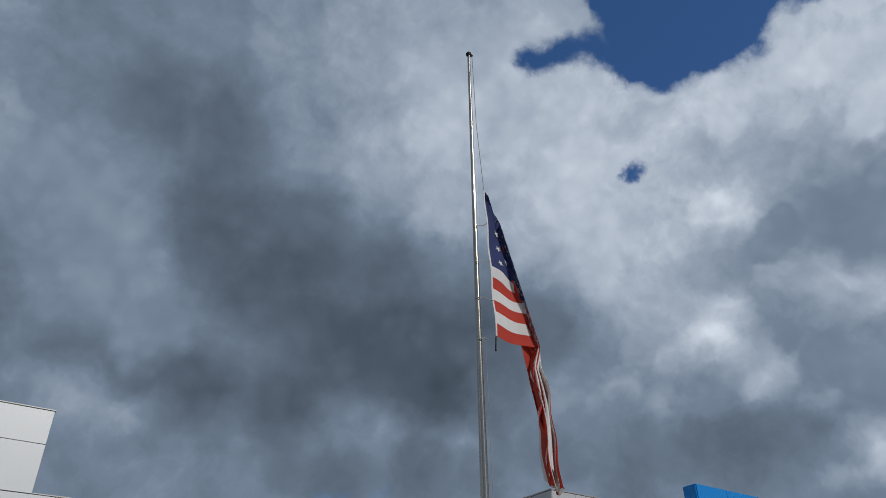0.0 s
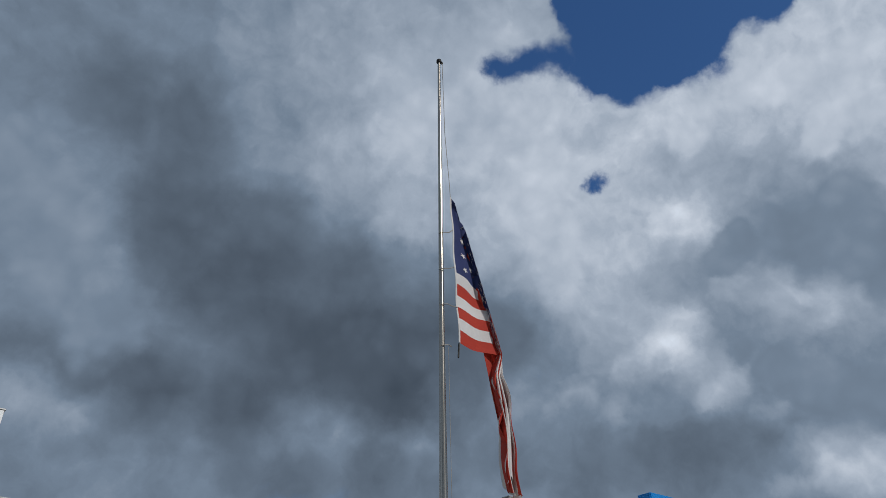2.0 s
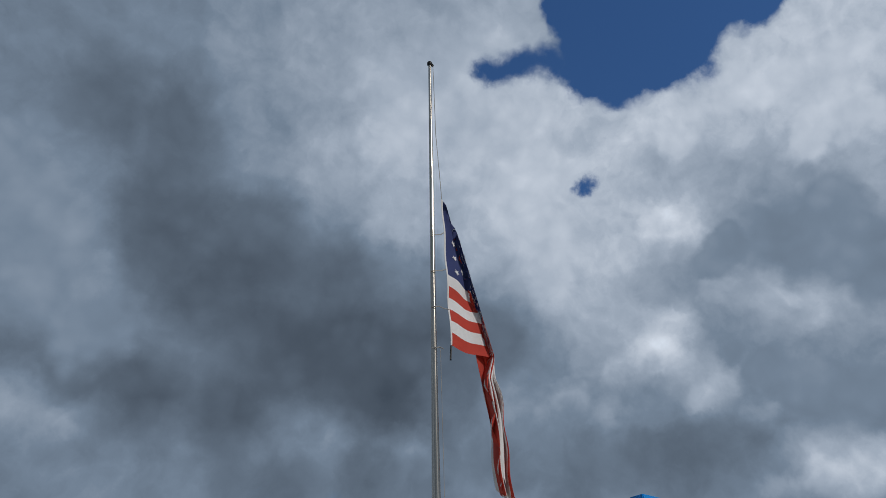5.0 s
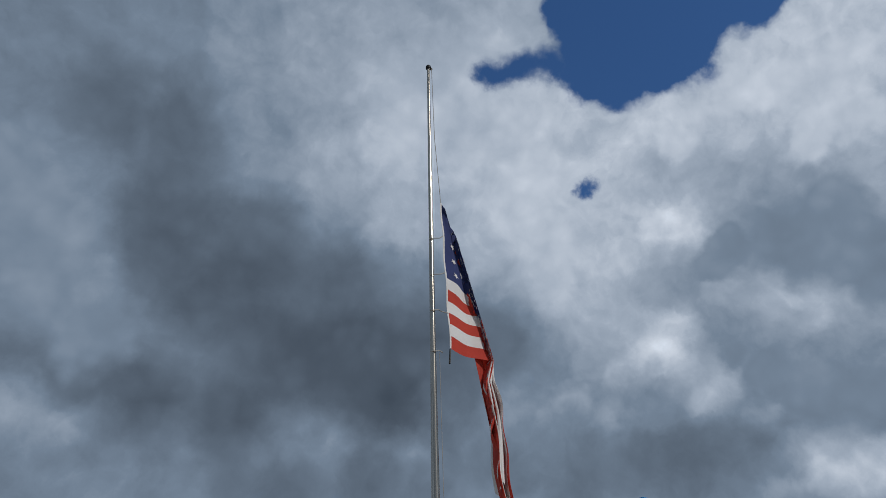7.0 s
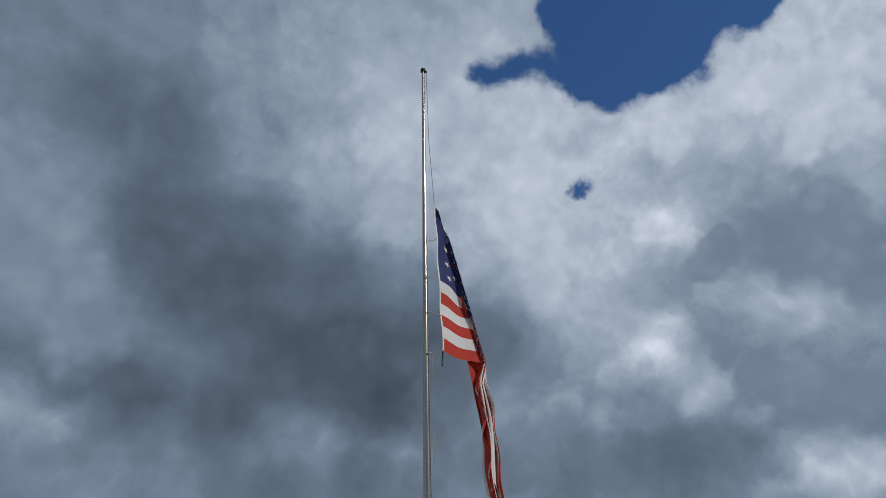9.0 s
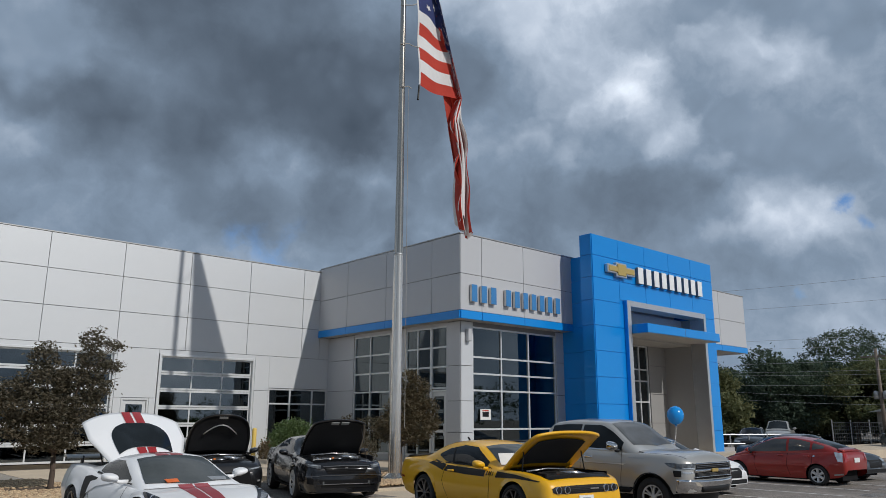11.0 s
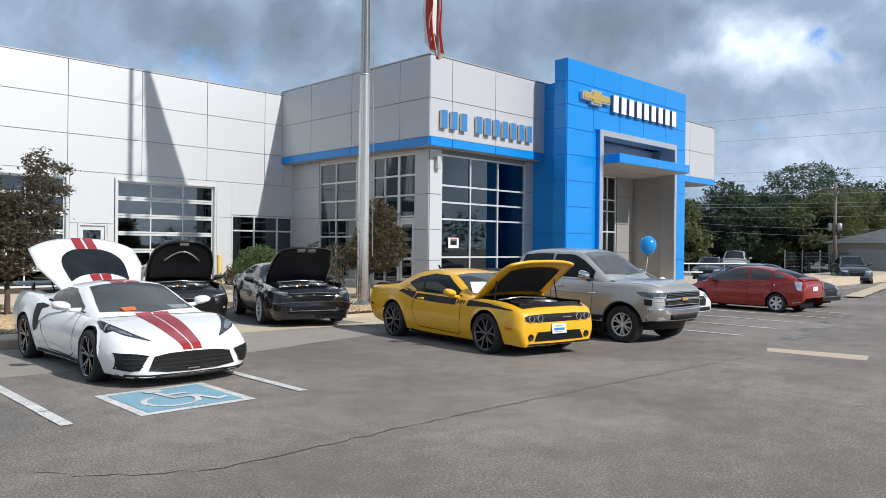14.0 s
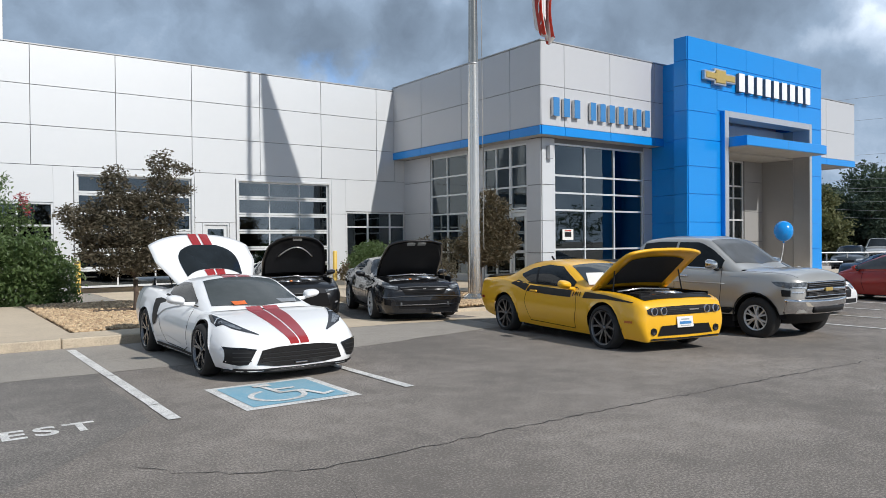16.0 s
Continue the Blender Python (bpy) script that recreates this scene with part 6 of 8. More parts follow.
        part("fog_lamp", add_lathe(bmesh.new(), [(-0.02, 0.055), (0.01, 0.055), (0.0, 0.045), (-0.01, 0.001)], 0, 18, p), M["black"], c.root, smooth=True)
    c.lay("lower_intake", M["liner"], "front", [(-0.50, 0.44), (0, 0.445), (0.50, 0.44)], [(-0.58, 0.29), (0, 0.285), (0.58, 0.29)], n=14, m=3, both=False, off=0.014)
    c.lay("chin_lip", M["black"], "front", [(-0.72, 0.255), (0, 0.245), (0.72, 0.255)], [(-0.72, 0.225), (0, 0.215), (0.72, 0.225)], n=14, m=1, both=False, off=0.02)
    c.lay("side_marker", M["amber"], "side", [(1.98, 0.52), (2.14, 0.52)], [(1.98, 0.485), (2.14, 0.485)], n=4, m=1)
    c.lay("rear_marker", M["tail"], "side", [(-2.42, 0.66), (-2.28, 0.66)], [(-2.42, 0.62), (-2.28, 0.62)], n=4, m=1)
    part("grille_badge", boxm((2.325, 0.08, 0.665), (2.335, 0.28, 0.685)), M["chrome"], c.root)
    dealer_plate(c, 2.35, -0.02, 0.40)
    c.seam("side", [(0.70, 0.95), (0.74, 0.60), (0.66, 0.28)])
    c.seam("side", [(-0.72, 0.98), (-0.80, 0.65), (-0.66, 0.30), (0.66, 0.27)])
    c.lay("door_handle", M["yellow_paint"], "side", [(-0.62, 0.865), (-0.42, 0.865)], [(-0.62, 0.83), (-0.42, 0.83)], n=4, m=2, off=0.04, thick=0.02)
    c.mirrors(0.56, 0.93, 1.02, M["yellow_paint"], (0.15, 0.23, 0.15), M["yellow_paint"])
    c.engine_bay(1.02, 2.1, 0.74, 0.45, 0.985, 1)
    c.lay("radiator_cover", M["stripe_black"], "top", [(2.10, -0.74), (2.11, 0), (2.10, 0.74)], [(2.19, -0.72), (2.215, 0), (2.19, 0.72)], n=14, m=3, both=False, off=0.012)
    part("front_brace", boxm((1.94, -0.74, 0.80), (2.1, 0.74, 0.90), 0.02), M["black"], c.root)
    turn, h = c.hood(1.0, 2.2, 0.95, 39, M["yellow_paint"], thick=0.045, label="raised yellow hood with black lining", inset=(0.16, 0.26), share=0.74, narrow=0.07)
    for s in (1, -1):
        part("hood_hinge", tube([(1.04, s * 0.72, 0.93), (1.16, s * 0.72, 1.02)], 0.02, 6), M["yellow_paint"], c.root)
        part("gas_strut", tube([(1.5, s * 0.76, 0.9), turn @ Vector((1.55, s * 0.70, 0.9))], 0.012, 6), M["black"], c.root)
    card = part("window_card", boxm((-0.006, -0.16, -0.12), (0.006, 0.16, 0.12)), M["paper"], c.root, "white card propped on the windscreen")
    card.matrix_basis = Matrix.Translation(c.put("top", 0.86, -0.58, 0.04)) @ pose(0, 0, 0.08, 0, -35, -15)
    part("aerial", tube([(-1.1, 0.0, 1.36), (-1.2, 0, 1.46)], 0.02, 6), M["black"], c.root)


yellow_muscle_car()


# -- silver pickup
def silver_pickup():
    body = [(-2.93, 0.62, 1.05, 1.06, 0.94), (-2.90, 0.55, 1.40, 1.41, 0.98), (-2.5, 0.50, 1.43, 1.43, 1.005), (-1.87, 0.46, 1.43, 1.43, 1.02), (-1.1, 0.42, 1.42, 1.42, 1.015), (-0.4, 0.42, 1.36, 1.38, 1.01), (0.6, 0.42, 1.30, 1.34, 1.01),
            (1.2, 0.43, 1.28, 1.36, 1.015), (1.87, 0.45, 1.25, 1.36, 1.025), (2.22, 0.46, 1.235, 1.35, 1.025), (2.38, 0.50, 1.215, 1.33, 1.015), (2.52, 0.52, 1.185, 1.295, 0.995), (2.61, 0.53, 1.155, 1.25, 0.945), (2.68, 0.54, 1.125, 1.19, 0.86), (2.72, 0.55, 1.09, 1.14, 0.76), (2.74, 0.56, 1.03, 1.06, 0.64)]
    cabin = [(-1.22, 1.40, 0.72), (-1.12, 1.86, 0.73), (-0.9, 1.98, 0.74), (-0.3, 2.02, 0.745), (0.36, 2.005, 0.74), (0.63, 1.96, 0.74), (1.03, 1.70, 0.80), (1.50, 1.35, 0.88)]
    c = Car("silver_pickup_truck", "silver full-size crew-cab pickup truck with chrome grille", heading(13.83, 9.55, -0.1, -90.5) @ Matrix.Scale(0.937, 4), body, cabin, 3.745, 0.405, M["silver_paint"], arch=0.475, tuck=0.07, shoulder_in=0.06, deck_power=3.5)
    c.wheels(wheel_maker("truck6", M["alloy_bright"], 6, 0.60, 0.265, 0.030, 0.20, hub=0.2), 0.885)
    g = M["car_glass"]
    c.lay("windscreen", pale_car_glass(), "top", [(0.66, -0.66), (0.70, 0), (0.66, 0.66)], [(1.31, -0.78), (1.41, 0), (1.31, 0.78)], n=14, m=8, both=False)
    c.lay("front_window", g, "side", [(-0.02, 1.88), (0.50, 1.87), (0.80, 1.73), (1.12, 1.50)], [(-0.02, 1.37), (0.50, 1.355), (0.80, 1.35), (1.09, 1.35)], n=10)
    c.lay("rear_window", g, "side", [(-0.95, 1.85), (-0.5, 1.89), (-0.08, 1.885)], [(-0.95, 1.40), (-0.5, 1.39), (-0.08, 1.375)], n=10)
    c.lay("window_trim", M["chrome"], "side", [(-1.0, 1.40), (0, 1.37), (1.08, 1.35)], [(-1.0, 1.375), (0, 1.345), (1.08, 1.325)], n=12, m=1)
    b = M["black"]
    c.lay("upper_grille", M["liner"], "front", [(-0.66, 1.10), (0, 1.115), (0.66, 1.10)], [(-0.74, 0.80), (0, 0.79), (0.74, 0.80)], n=18, m=4, both=False, off=0.010)
    for z, w, t in ((1.10, 0.66, 0.012), (0.962, 0.72, 0.030), (0.84, 0.74, 0.010)):
        c.lay("grille_bar", M["chrome"], "front", [(-w, z + t), (0, z + t + 0.006), (w, z + t)], [(-w, z - t), (0, z - t + 0.006), (w, z - t)], n=18, m=2, both=False, off=0.03, thick=0.016)
    for z in (1.06, 1.03, 0.91, 0.885, 0.865):
        c.lay("grille_slat", M["alloy_mid"], "front", [(-0.66, z + 0.007), (0.66, z + 0.007)], [(-0.66, z - 0.003), (0.66, z - 0.003)], n=14, m=1, both=False, off=0.02)
    part("gold_badge", boxm((2.77, -0.12, 0.925), (2.80, 0.12, 1.0), 0.012), M["gold"], c.root)
    c.lay("headlight", M["lamp"], "front", [(0.68, 1.11), (0.80, 1.115), (0.95, 1.11)], [(0.72, 1.0), (0.84, 1.005), (0.97, 1.01)], n=10, m=4, off=0.014)
    c.lay("headlight_wrap", M["lamp"], "side", [(2.20, 1.115), (2.40, 1.12), (2.56, 1.10)], [(2.32, 1.035), (2.44, 1.015), (2.56, 0.995)], n=8, m=4, off=0.012)
    c.lay("lamp_bar", M["lamp_bright"], "front", [(0.73, 1.02), (0.95, 1.028)], [(0.73, 1.0), (0.95, 1.01)], n=8, m=1, off=0.022)
    c.lay("running_lamp", M["lamp_bright"], "front", [(0.76, 0.94), (0.96, 0.945)], [(0.76, 0.915), (0.96, 0.92)], n=8, m=2, off=0.016)
    c.lay("lamp_recess", b, "side", [(2.40, 0.97), (2.57, 0.965)], [(2.42, 0.845), (2.57, 0.845)], n=6, m=2, off=0.010)
    bump = bmesh.new()
    def bumper_at(u, v):
        a = (2 * u - 1) * 1.45
        x, y = 2.27 + 0.57 * math.cos(a) ** 0.5, 1.01 * math.sin(a) / math.sin(1.45)
        return Vector((x - 0.05 * v * v, y * (1 - 0.03 * v), 0.80 - 0.27 * v - 0.02 * math.cos(a)))
    add_grid(bump, bumper_at, 36, 6)
    part("chrome_bumper", solidify(bump, 0.03), M["chrome"], c.root, smooth=True)
    slot = bmesh.new()
    add_grid(slot, lambda u, v: bumper_at(0.30 + 0.40 * u, 0.52 + 0.40 * v) + Vector((0.018, 0, 0)), 12, 2)
    part("bumper_opening", solidify(slot, 0.01), b, c.root, smooth=True)
    val = bmesh.new()
    add_grid(val, lambda u, v: Vector((2.15 + 0.50 * math.cos((2 * u - 1) * 1.4) ** 0.6 - 0.10 * v, 0.80 * math.sin((2 * u - 1) * 1.4), 0.55 - 0.24 * v)), 24, 3)
    part("lower_valance", solidify(val, 0.03), b, c.root, smooth=True)
    c.lay("wheel_arch_trim", b, "side", [(1.87 + 0.50 * math.cos(a), 0.405 + 0.50 * math.sin(a)) for a in [math.pi * k / 12 for k in range(13)]], [(1.87 + 0.468 * math.cos(a), 0.405 + 0.468 * math.sin(a)) for a in [math.pi * k / 12 for k in range(13)]], n=36, m=1, off=0.012)
    c.lay("running_board", b, "side", [(-1.3, 0.46), (1.3, 0.46)], [(-1.3, 0.40), (1.3, 0.40)], n=6, m=1, off=0.05, thick=0.04)
    c.lay("name_plate", M["galv"], "side", [(1.30, 1.20), (1.70, 1.19)], [(1.30, 1.18), (1.70, 1.17)], n=6, m=1, off=0.008)
    for x in (1.10, -0.04, -1.10):
        c.seam("side", [(x, 1.36), (x + 0.02, 0.95), (x - 0.04, 0.5)])
    c.lay("crease", M["silver_paint"], "side", [(-2.6, 1.09), (1.2, 1.05)], [(-2.6, 1.065), (1.2, 1.025)], n=14, m=1, off=0.016, thick=0.012)
    for x in (0.10, -0.95):
        c.lay("door_handle", M["chrome"], "side", [(x, 1.19), (x + 0.22, 1.19)], [(x, 1.145), (x + 0.22, 1.145)], n=4, m=2, off=0.045, thick=0.02)
    c.mirrors(0.98, 1.03, 1.43, M["chrome"], (0.16, 0.27, 0.22))
    c.seam("top", [(1.50, 0.86), (2.2, 0.85), (2.60, 0.78)], 0.005)
    part("mud_flap", boxm((1.36, -0.98, 0.30), (1.39, -0.75, 0.62), 0.005), M["rubber"], c.root)
    part("bed_cover", boxm((-2.86, -0.9, 1.40), (-1.24, 0.9, 1.455), 0.015), M["black"], c.root)


def pale_car_glass():
    """Lighter opaque glass: the windscreen's reflections and pale dash cover are put into its colour."""
    if "pale_glass" not in M:
        M["pale_glass"] = glass_dark("pale_opaque_windscreen", (0.09, 0.095, 0.10), 0.03)
    return M["pale_glass"]


silver_pickup()


# -- dark grey pony car
def grey_pony_car():
    body = [(-2.36, 0.5, 0.82, 0.84, 0.76), (-2.32, 0.4, 0.95, 0.98, 0.86), (-2.1, 0.30, 1.0, 1.04, 0.92), (-1.36, 0.22, 0.98, 1.02, 0.955), (-0.6, 0.19, 0.93, 0.99, 0.935), (0.3, 0.19, 0.90, 0.97, 0.925), (0.9, 0.19, 0.89, 0.965, 0.935), (1.36, 0.19, 0.88, 0.95, 0.955),
            (1.9, 0.18, 0.85, 0.92, 0.94), (2.18, 0.17, 0.81, 0.87, 0.90), (2.32, 0.17, 0.755, 0.80, 0.83), (2.40, 0.18, 0.66, 0.69, 0.73)]
    cabin = [(-2.0, 1.03, 0.52), (-1.4, 1.24, 0.56), (-0.8, 1.36, 0.58), (-0.3, 1.375, 0.59), (0.0, 1.34, 0.60), (0.5, 1.10, 0.68), (0.84, 0.95, 0.74)]
    c = Car("dark_grey_pony_car", "dark grey two-door sports coupe with open hood", heading(10.09, 15.6, 0, -108), body, cabin, 2.72, 0.345, M["grey_paint"], arch=0.40, tuck=0.09, shoulder_in=0.09, open_deck=(0.88, 2.1, 0.88))
    c.wheels(wheel_maker("pony10", M["alloy_bright"], 10, 0.79, 0.25, 0.022), 0.85)
    g = M["car_glass"]
    c.lay("windscreen", g, "top", [(0.02, -0.5), (0.02, 0.5)], [(0.72, -0.66), (0.72, 0.66)], n=12, m=8, both=False)
    c.lay("side_window", g, "side", [(-1.0, 1.16), (-0.4, 1.29), (0.0, 1.25), (0.5, 1.03)], [(-1.0, 1.03), (-0.4, 0.985), (0.0, 0.97), (0.5, 0.955)], n=12)
    b = M["black"]
    c.lay("grille", M["liner"], "front", [(-0.52, 0.725), (0, 0.745), (0.52, 0.725)], [(-0.42, 0.585), (0, 0.575), (0.42, 0.585)], n=12, m=3, both=False, off=0.012)
    c.lay("grille_rim", M["alloy_dark"], "front", [(-0.54, 0.737), (0, 0.757), (0.54, 0.737)], [(-0.52, 0.725), (0, 0.745), (0.52, 0.725)], n=12, m=1, both=False, off=0.018)
    c.lay("bumper_edge", M["alloy_dark"], "front", [(-0.88, 0.535), (-0.5, 0.555), (0, 0.555), (0.5, 0.555), (0.88, 0.535)], [(-0.88, 0.522), (-0.5, 0.541), (0, 0.541), (0.5, 0.541), (0.88, 0.522)], n=18, m=1, both=False, off=0.02)
    for k in range(3):
        c.lay("grille_slat", M["alloy_black"], "front", [(-0.46, 0.62 + 0.035 * k), (0.46, 0.62 + 0.035 * k)], [(-0.46, 0.612 + 0.035 * k), (0.46, 0.612 + 0.035 * k)], n=8, m=1, both=False, off=0.020)
    c.lay("headlight", M["lamp"], "front", [(0.57, 0.765), (0.86, 0.80)], [(0.59, 0.68), (0.84, 0.74)], n=8, m=3, off=0.012)
    c.lay("lamp_strip", M["lamp_bright"], "front", [(0.63, 0.752), (0.82, 0.78)], [(0.64, 0.738), (0.82, 0.767)], n=5, m=1, off=0.02)
    c.lay("lower_grille", M["liner"], "front", [(-0.62, 0.45), (0, 0.455), (0.62, 0.45)], [(-0.56, 0.29), (0, 0.28), (0.56, 0.29)], n=12, m=3, both=False, off=0.012)
    c.lay("grille_bar", M["grey_paint"], "front", [(-0.66, 0.375), (0.66, 0.375)], [(-0.66, 0.345), (0.66, 0.345)], n=10, m=1, both=False, off=0.03, thick=0.015)
    c.lay("fog_lamp", M["lamp"], "front", [(0.50, 0.425), (0.54, 0.425)], [(0.50, 0.345), (0.54, 0.345)], n=3, m=2, off=0.03)
    c.lay("front_lip", M["alloy_dark"], "front", [(-0.86, 0.205), (-0.5, 0.185), (0, 0.18), (0.5, 0.185), (0.86, 0.205)], [(-0.86, 0.18), (-0.5, 0.165), (0, 0.16), (0.5, 0.165), (0.86, 0.18)], n=14, m=1, both=False, off=0.04)
    c.lay("corner_vent", M["liner"], "front", [(0.74, 0.48), (0.86, 0.50)], [(0.74, 0.36), (0.85, 0.38)], n=5, m=3, off=0.012)
    part("nose_badge", boxm((2.40, -0.03, 0.69), (2.415, 0.03, 0.715)), M["chrome"], c.root)
    c.lay("side_vent", b, "side", [(-1.0, 0.90), (-0.82, 0.88)], [(-0.98, 0.62), (-0.84, 0.66)], n=5, m=3, off=0.01)
    c.lay("sill", b, "side", [(-0.95, 0.25), (0.95, 0.25)], [(-0.95, 0.205), (0.95, 0.205)], n=8, m=1, off=0.012)
    c.seam("side", [(0.62, 0.92), (0.64, 0.55), (0.56, 0.26)])
    c.seam("side", [(-0.66, 0.95), (-0.72, 0.6), (-0.58, 0.28), (0.56, 0.25)])
    c.mirrors(0.44, 0.90, 0.98, M["grey_paint"], (0.13, 0.22, 0.14))
    c.engine_bay(0.9, 2.08, 0.72, 0.42, 1.0, 3)
    turn, h = c.hood(0.88, 2.12, 0.86, 43, M["grey_paint"], label="raised dark hood with black lining", share=0.93, inset=(0.05, 0.06))
    part("hood_prop", tube([(1.9, 0.62, 0.85), turn @ Vector((1.85, 0.55, 0.84))], 0.008, 6), M["black"], c.root)
    for s in (-1, 1):
        part("hood_vent", boxm((-0.04, -0.09, 0), (0.04, 0.09, 0.012)), M["galv"], h).matrix_basis = turn @ Matrix.Translation(c.deck(2.02, 0) + Vector((0, s * 0.12, -0.06)))
    sheet_ = part("bay_sheet", boxm((-0.1, -0.16, 0), (0.1, 0.16, 0.006)), M["paper"], c.root, "white sheet lying by the engine")
    sheet_.matrix_basis = pose(1.25, 0.25, 0.93, 0, 20, 10)


grey_pony_car()


# -- black coupe behind
def black_coupe():
    body = [(-2.36, 0.5, 0.82, 0.84, 0.76), (-2.32, 0.4, 0.95, 0.98, 0.86), (-2.0, 0.30, 1.0, 1.04, 0.93), (-1.4, 0.22, 0.97, 1.02, 0.955), (-0.5, 0.19, 0.92, 0.98, 0.935), (0.9, 0.19, 0.89, 0.96, 0.935), (1.4, 0.19, 0.88, 0.94, 0.955), (2.0, 0.18, 0.80, 0.86, 0.93), (2.26, 0.17, 0.70, 0.75, 0.84), (2.38, 0.18, 0.56, 0.58, 0.70)]
    cabin = [(-1.9, 1.03, 0.52), (-1.3, 1.22, 0.56), (-0.7, 1.33, 0.58), (-0.2, 1.34, 0.59), (0.1, 1.30, 0.60), (0.55, 1.08, 0.68), (0.88, 0.95, 0.74)]
    c = Car("black_coupe", "black two-door sports coupe with open hood", heading(8.08, 17.6, 0, -106), body, cabin, 2.81, 0.345, M["black_paint"], arch=0.40, open_deck=(0.92, 2.1, 0.88))
    c.wheels(wheel_maker("coupe5", M["alloy_black"], 5, 0.78, 0.25, 0.05, 0.22), 0.85)
    c.lay("windscreen", M["car_glass"], "top", [(0.1, -0.5), (0.1, 0.5)], [(0.76, -0.66), (0.76, 0.66)], n=12, m=8, both=False)
    c.lay("side_window", M["car_glass"], "side", [(-1.0, 1.13), (-0.4, 1.25), (0.1, 1.22), (0.55, 1.03)], [(-1.0, 1.03), (-0.4, 0.98), (0.1, 0.965), (0.55, 0.955)], n=12)
    c.lay("headlight", M["lamp"], "front", [(0.52, 0.66), (0.86, 0.70)], [(0.54, 0.60), (0.84, 0.655)], n=8, m=3, off=0.012)
    c.lay("lamp_strip", M["lamp_bright"], "front", [(0.58, 0.648), (0.82, 0.682)], [(0.59, 0.630), (0.81, 0.665)], n=6, m=1, off=0.02)
    c.lay("grille", M["liner"], "front", [(-0.56, 0.58), (0.56, 0.58)], [(-0.62, 0.30), (0.62, 0.30)], n=10, m=3, both=False, off=0.012)
    c.lay("fog_lamp", M["lamp_bright"], "front", [(0.74, 0.40), (0.80, 0.405)], [(0.74, 0.36), (0.80, 0.365)], n=3, m=1, off=0.02)
    c.lay("front_lip", M["black"], "front", [(-0.86, 0.21), (0, 0.19), (0.86, 0.21)], [(-0.86, 0.18), (0, 0.165), (0.86, 0.18)], n=12, m=1, both=False, off=0.03)
    c.mirrors(0.5, 0.90, 0.98, M["black_paint"], (0.13, 0.22, 0.14))
    c.engine_bay(0.94, 2.08, 0.72, 0.42, 0.96, 7)
    turn, h = c.hood(0.92, 2.2, 0.88, 52, M["black_paint"], label="raised black hood with bare black underside", rounding=0.24, share=0.9)
    # rib under the hood; its silver paints the bright line of reflected sun
    rib = [turn @ (c.deck(1.55 + 0.30 * math.sin(math.pi * t), 0.46 * (2 * t - 1)) + Vector((0, 0, -0.06))) for t in [k / 12 for k in range(13)]]
    part("hood_rib", tube(rib, 0.016, 8), M["silver"], h, "arched hood rib, coloured silver for the sun's reflection on it", smooth=True)
    part("hood_label", boxm((-0.03, -0.1, 0), (0.03, 0.1, 0.006)), M["galv"], h).matrix_basis = turn @ Matrix.Translation(c.deck(2.1, 0) + Vector((0, 0, -0.055)))


black_coupe()


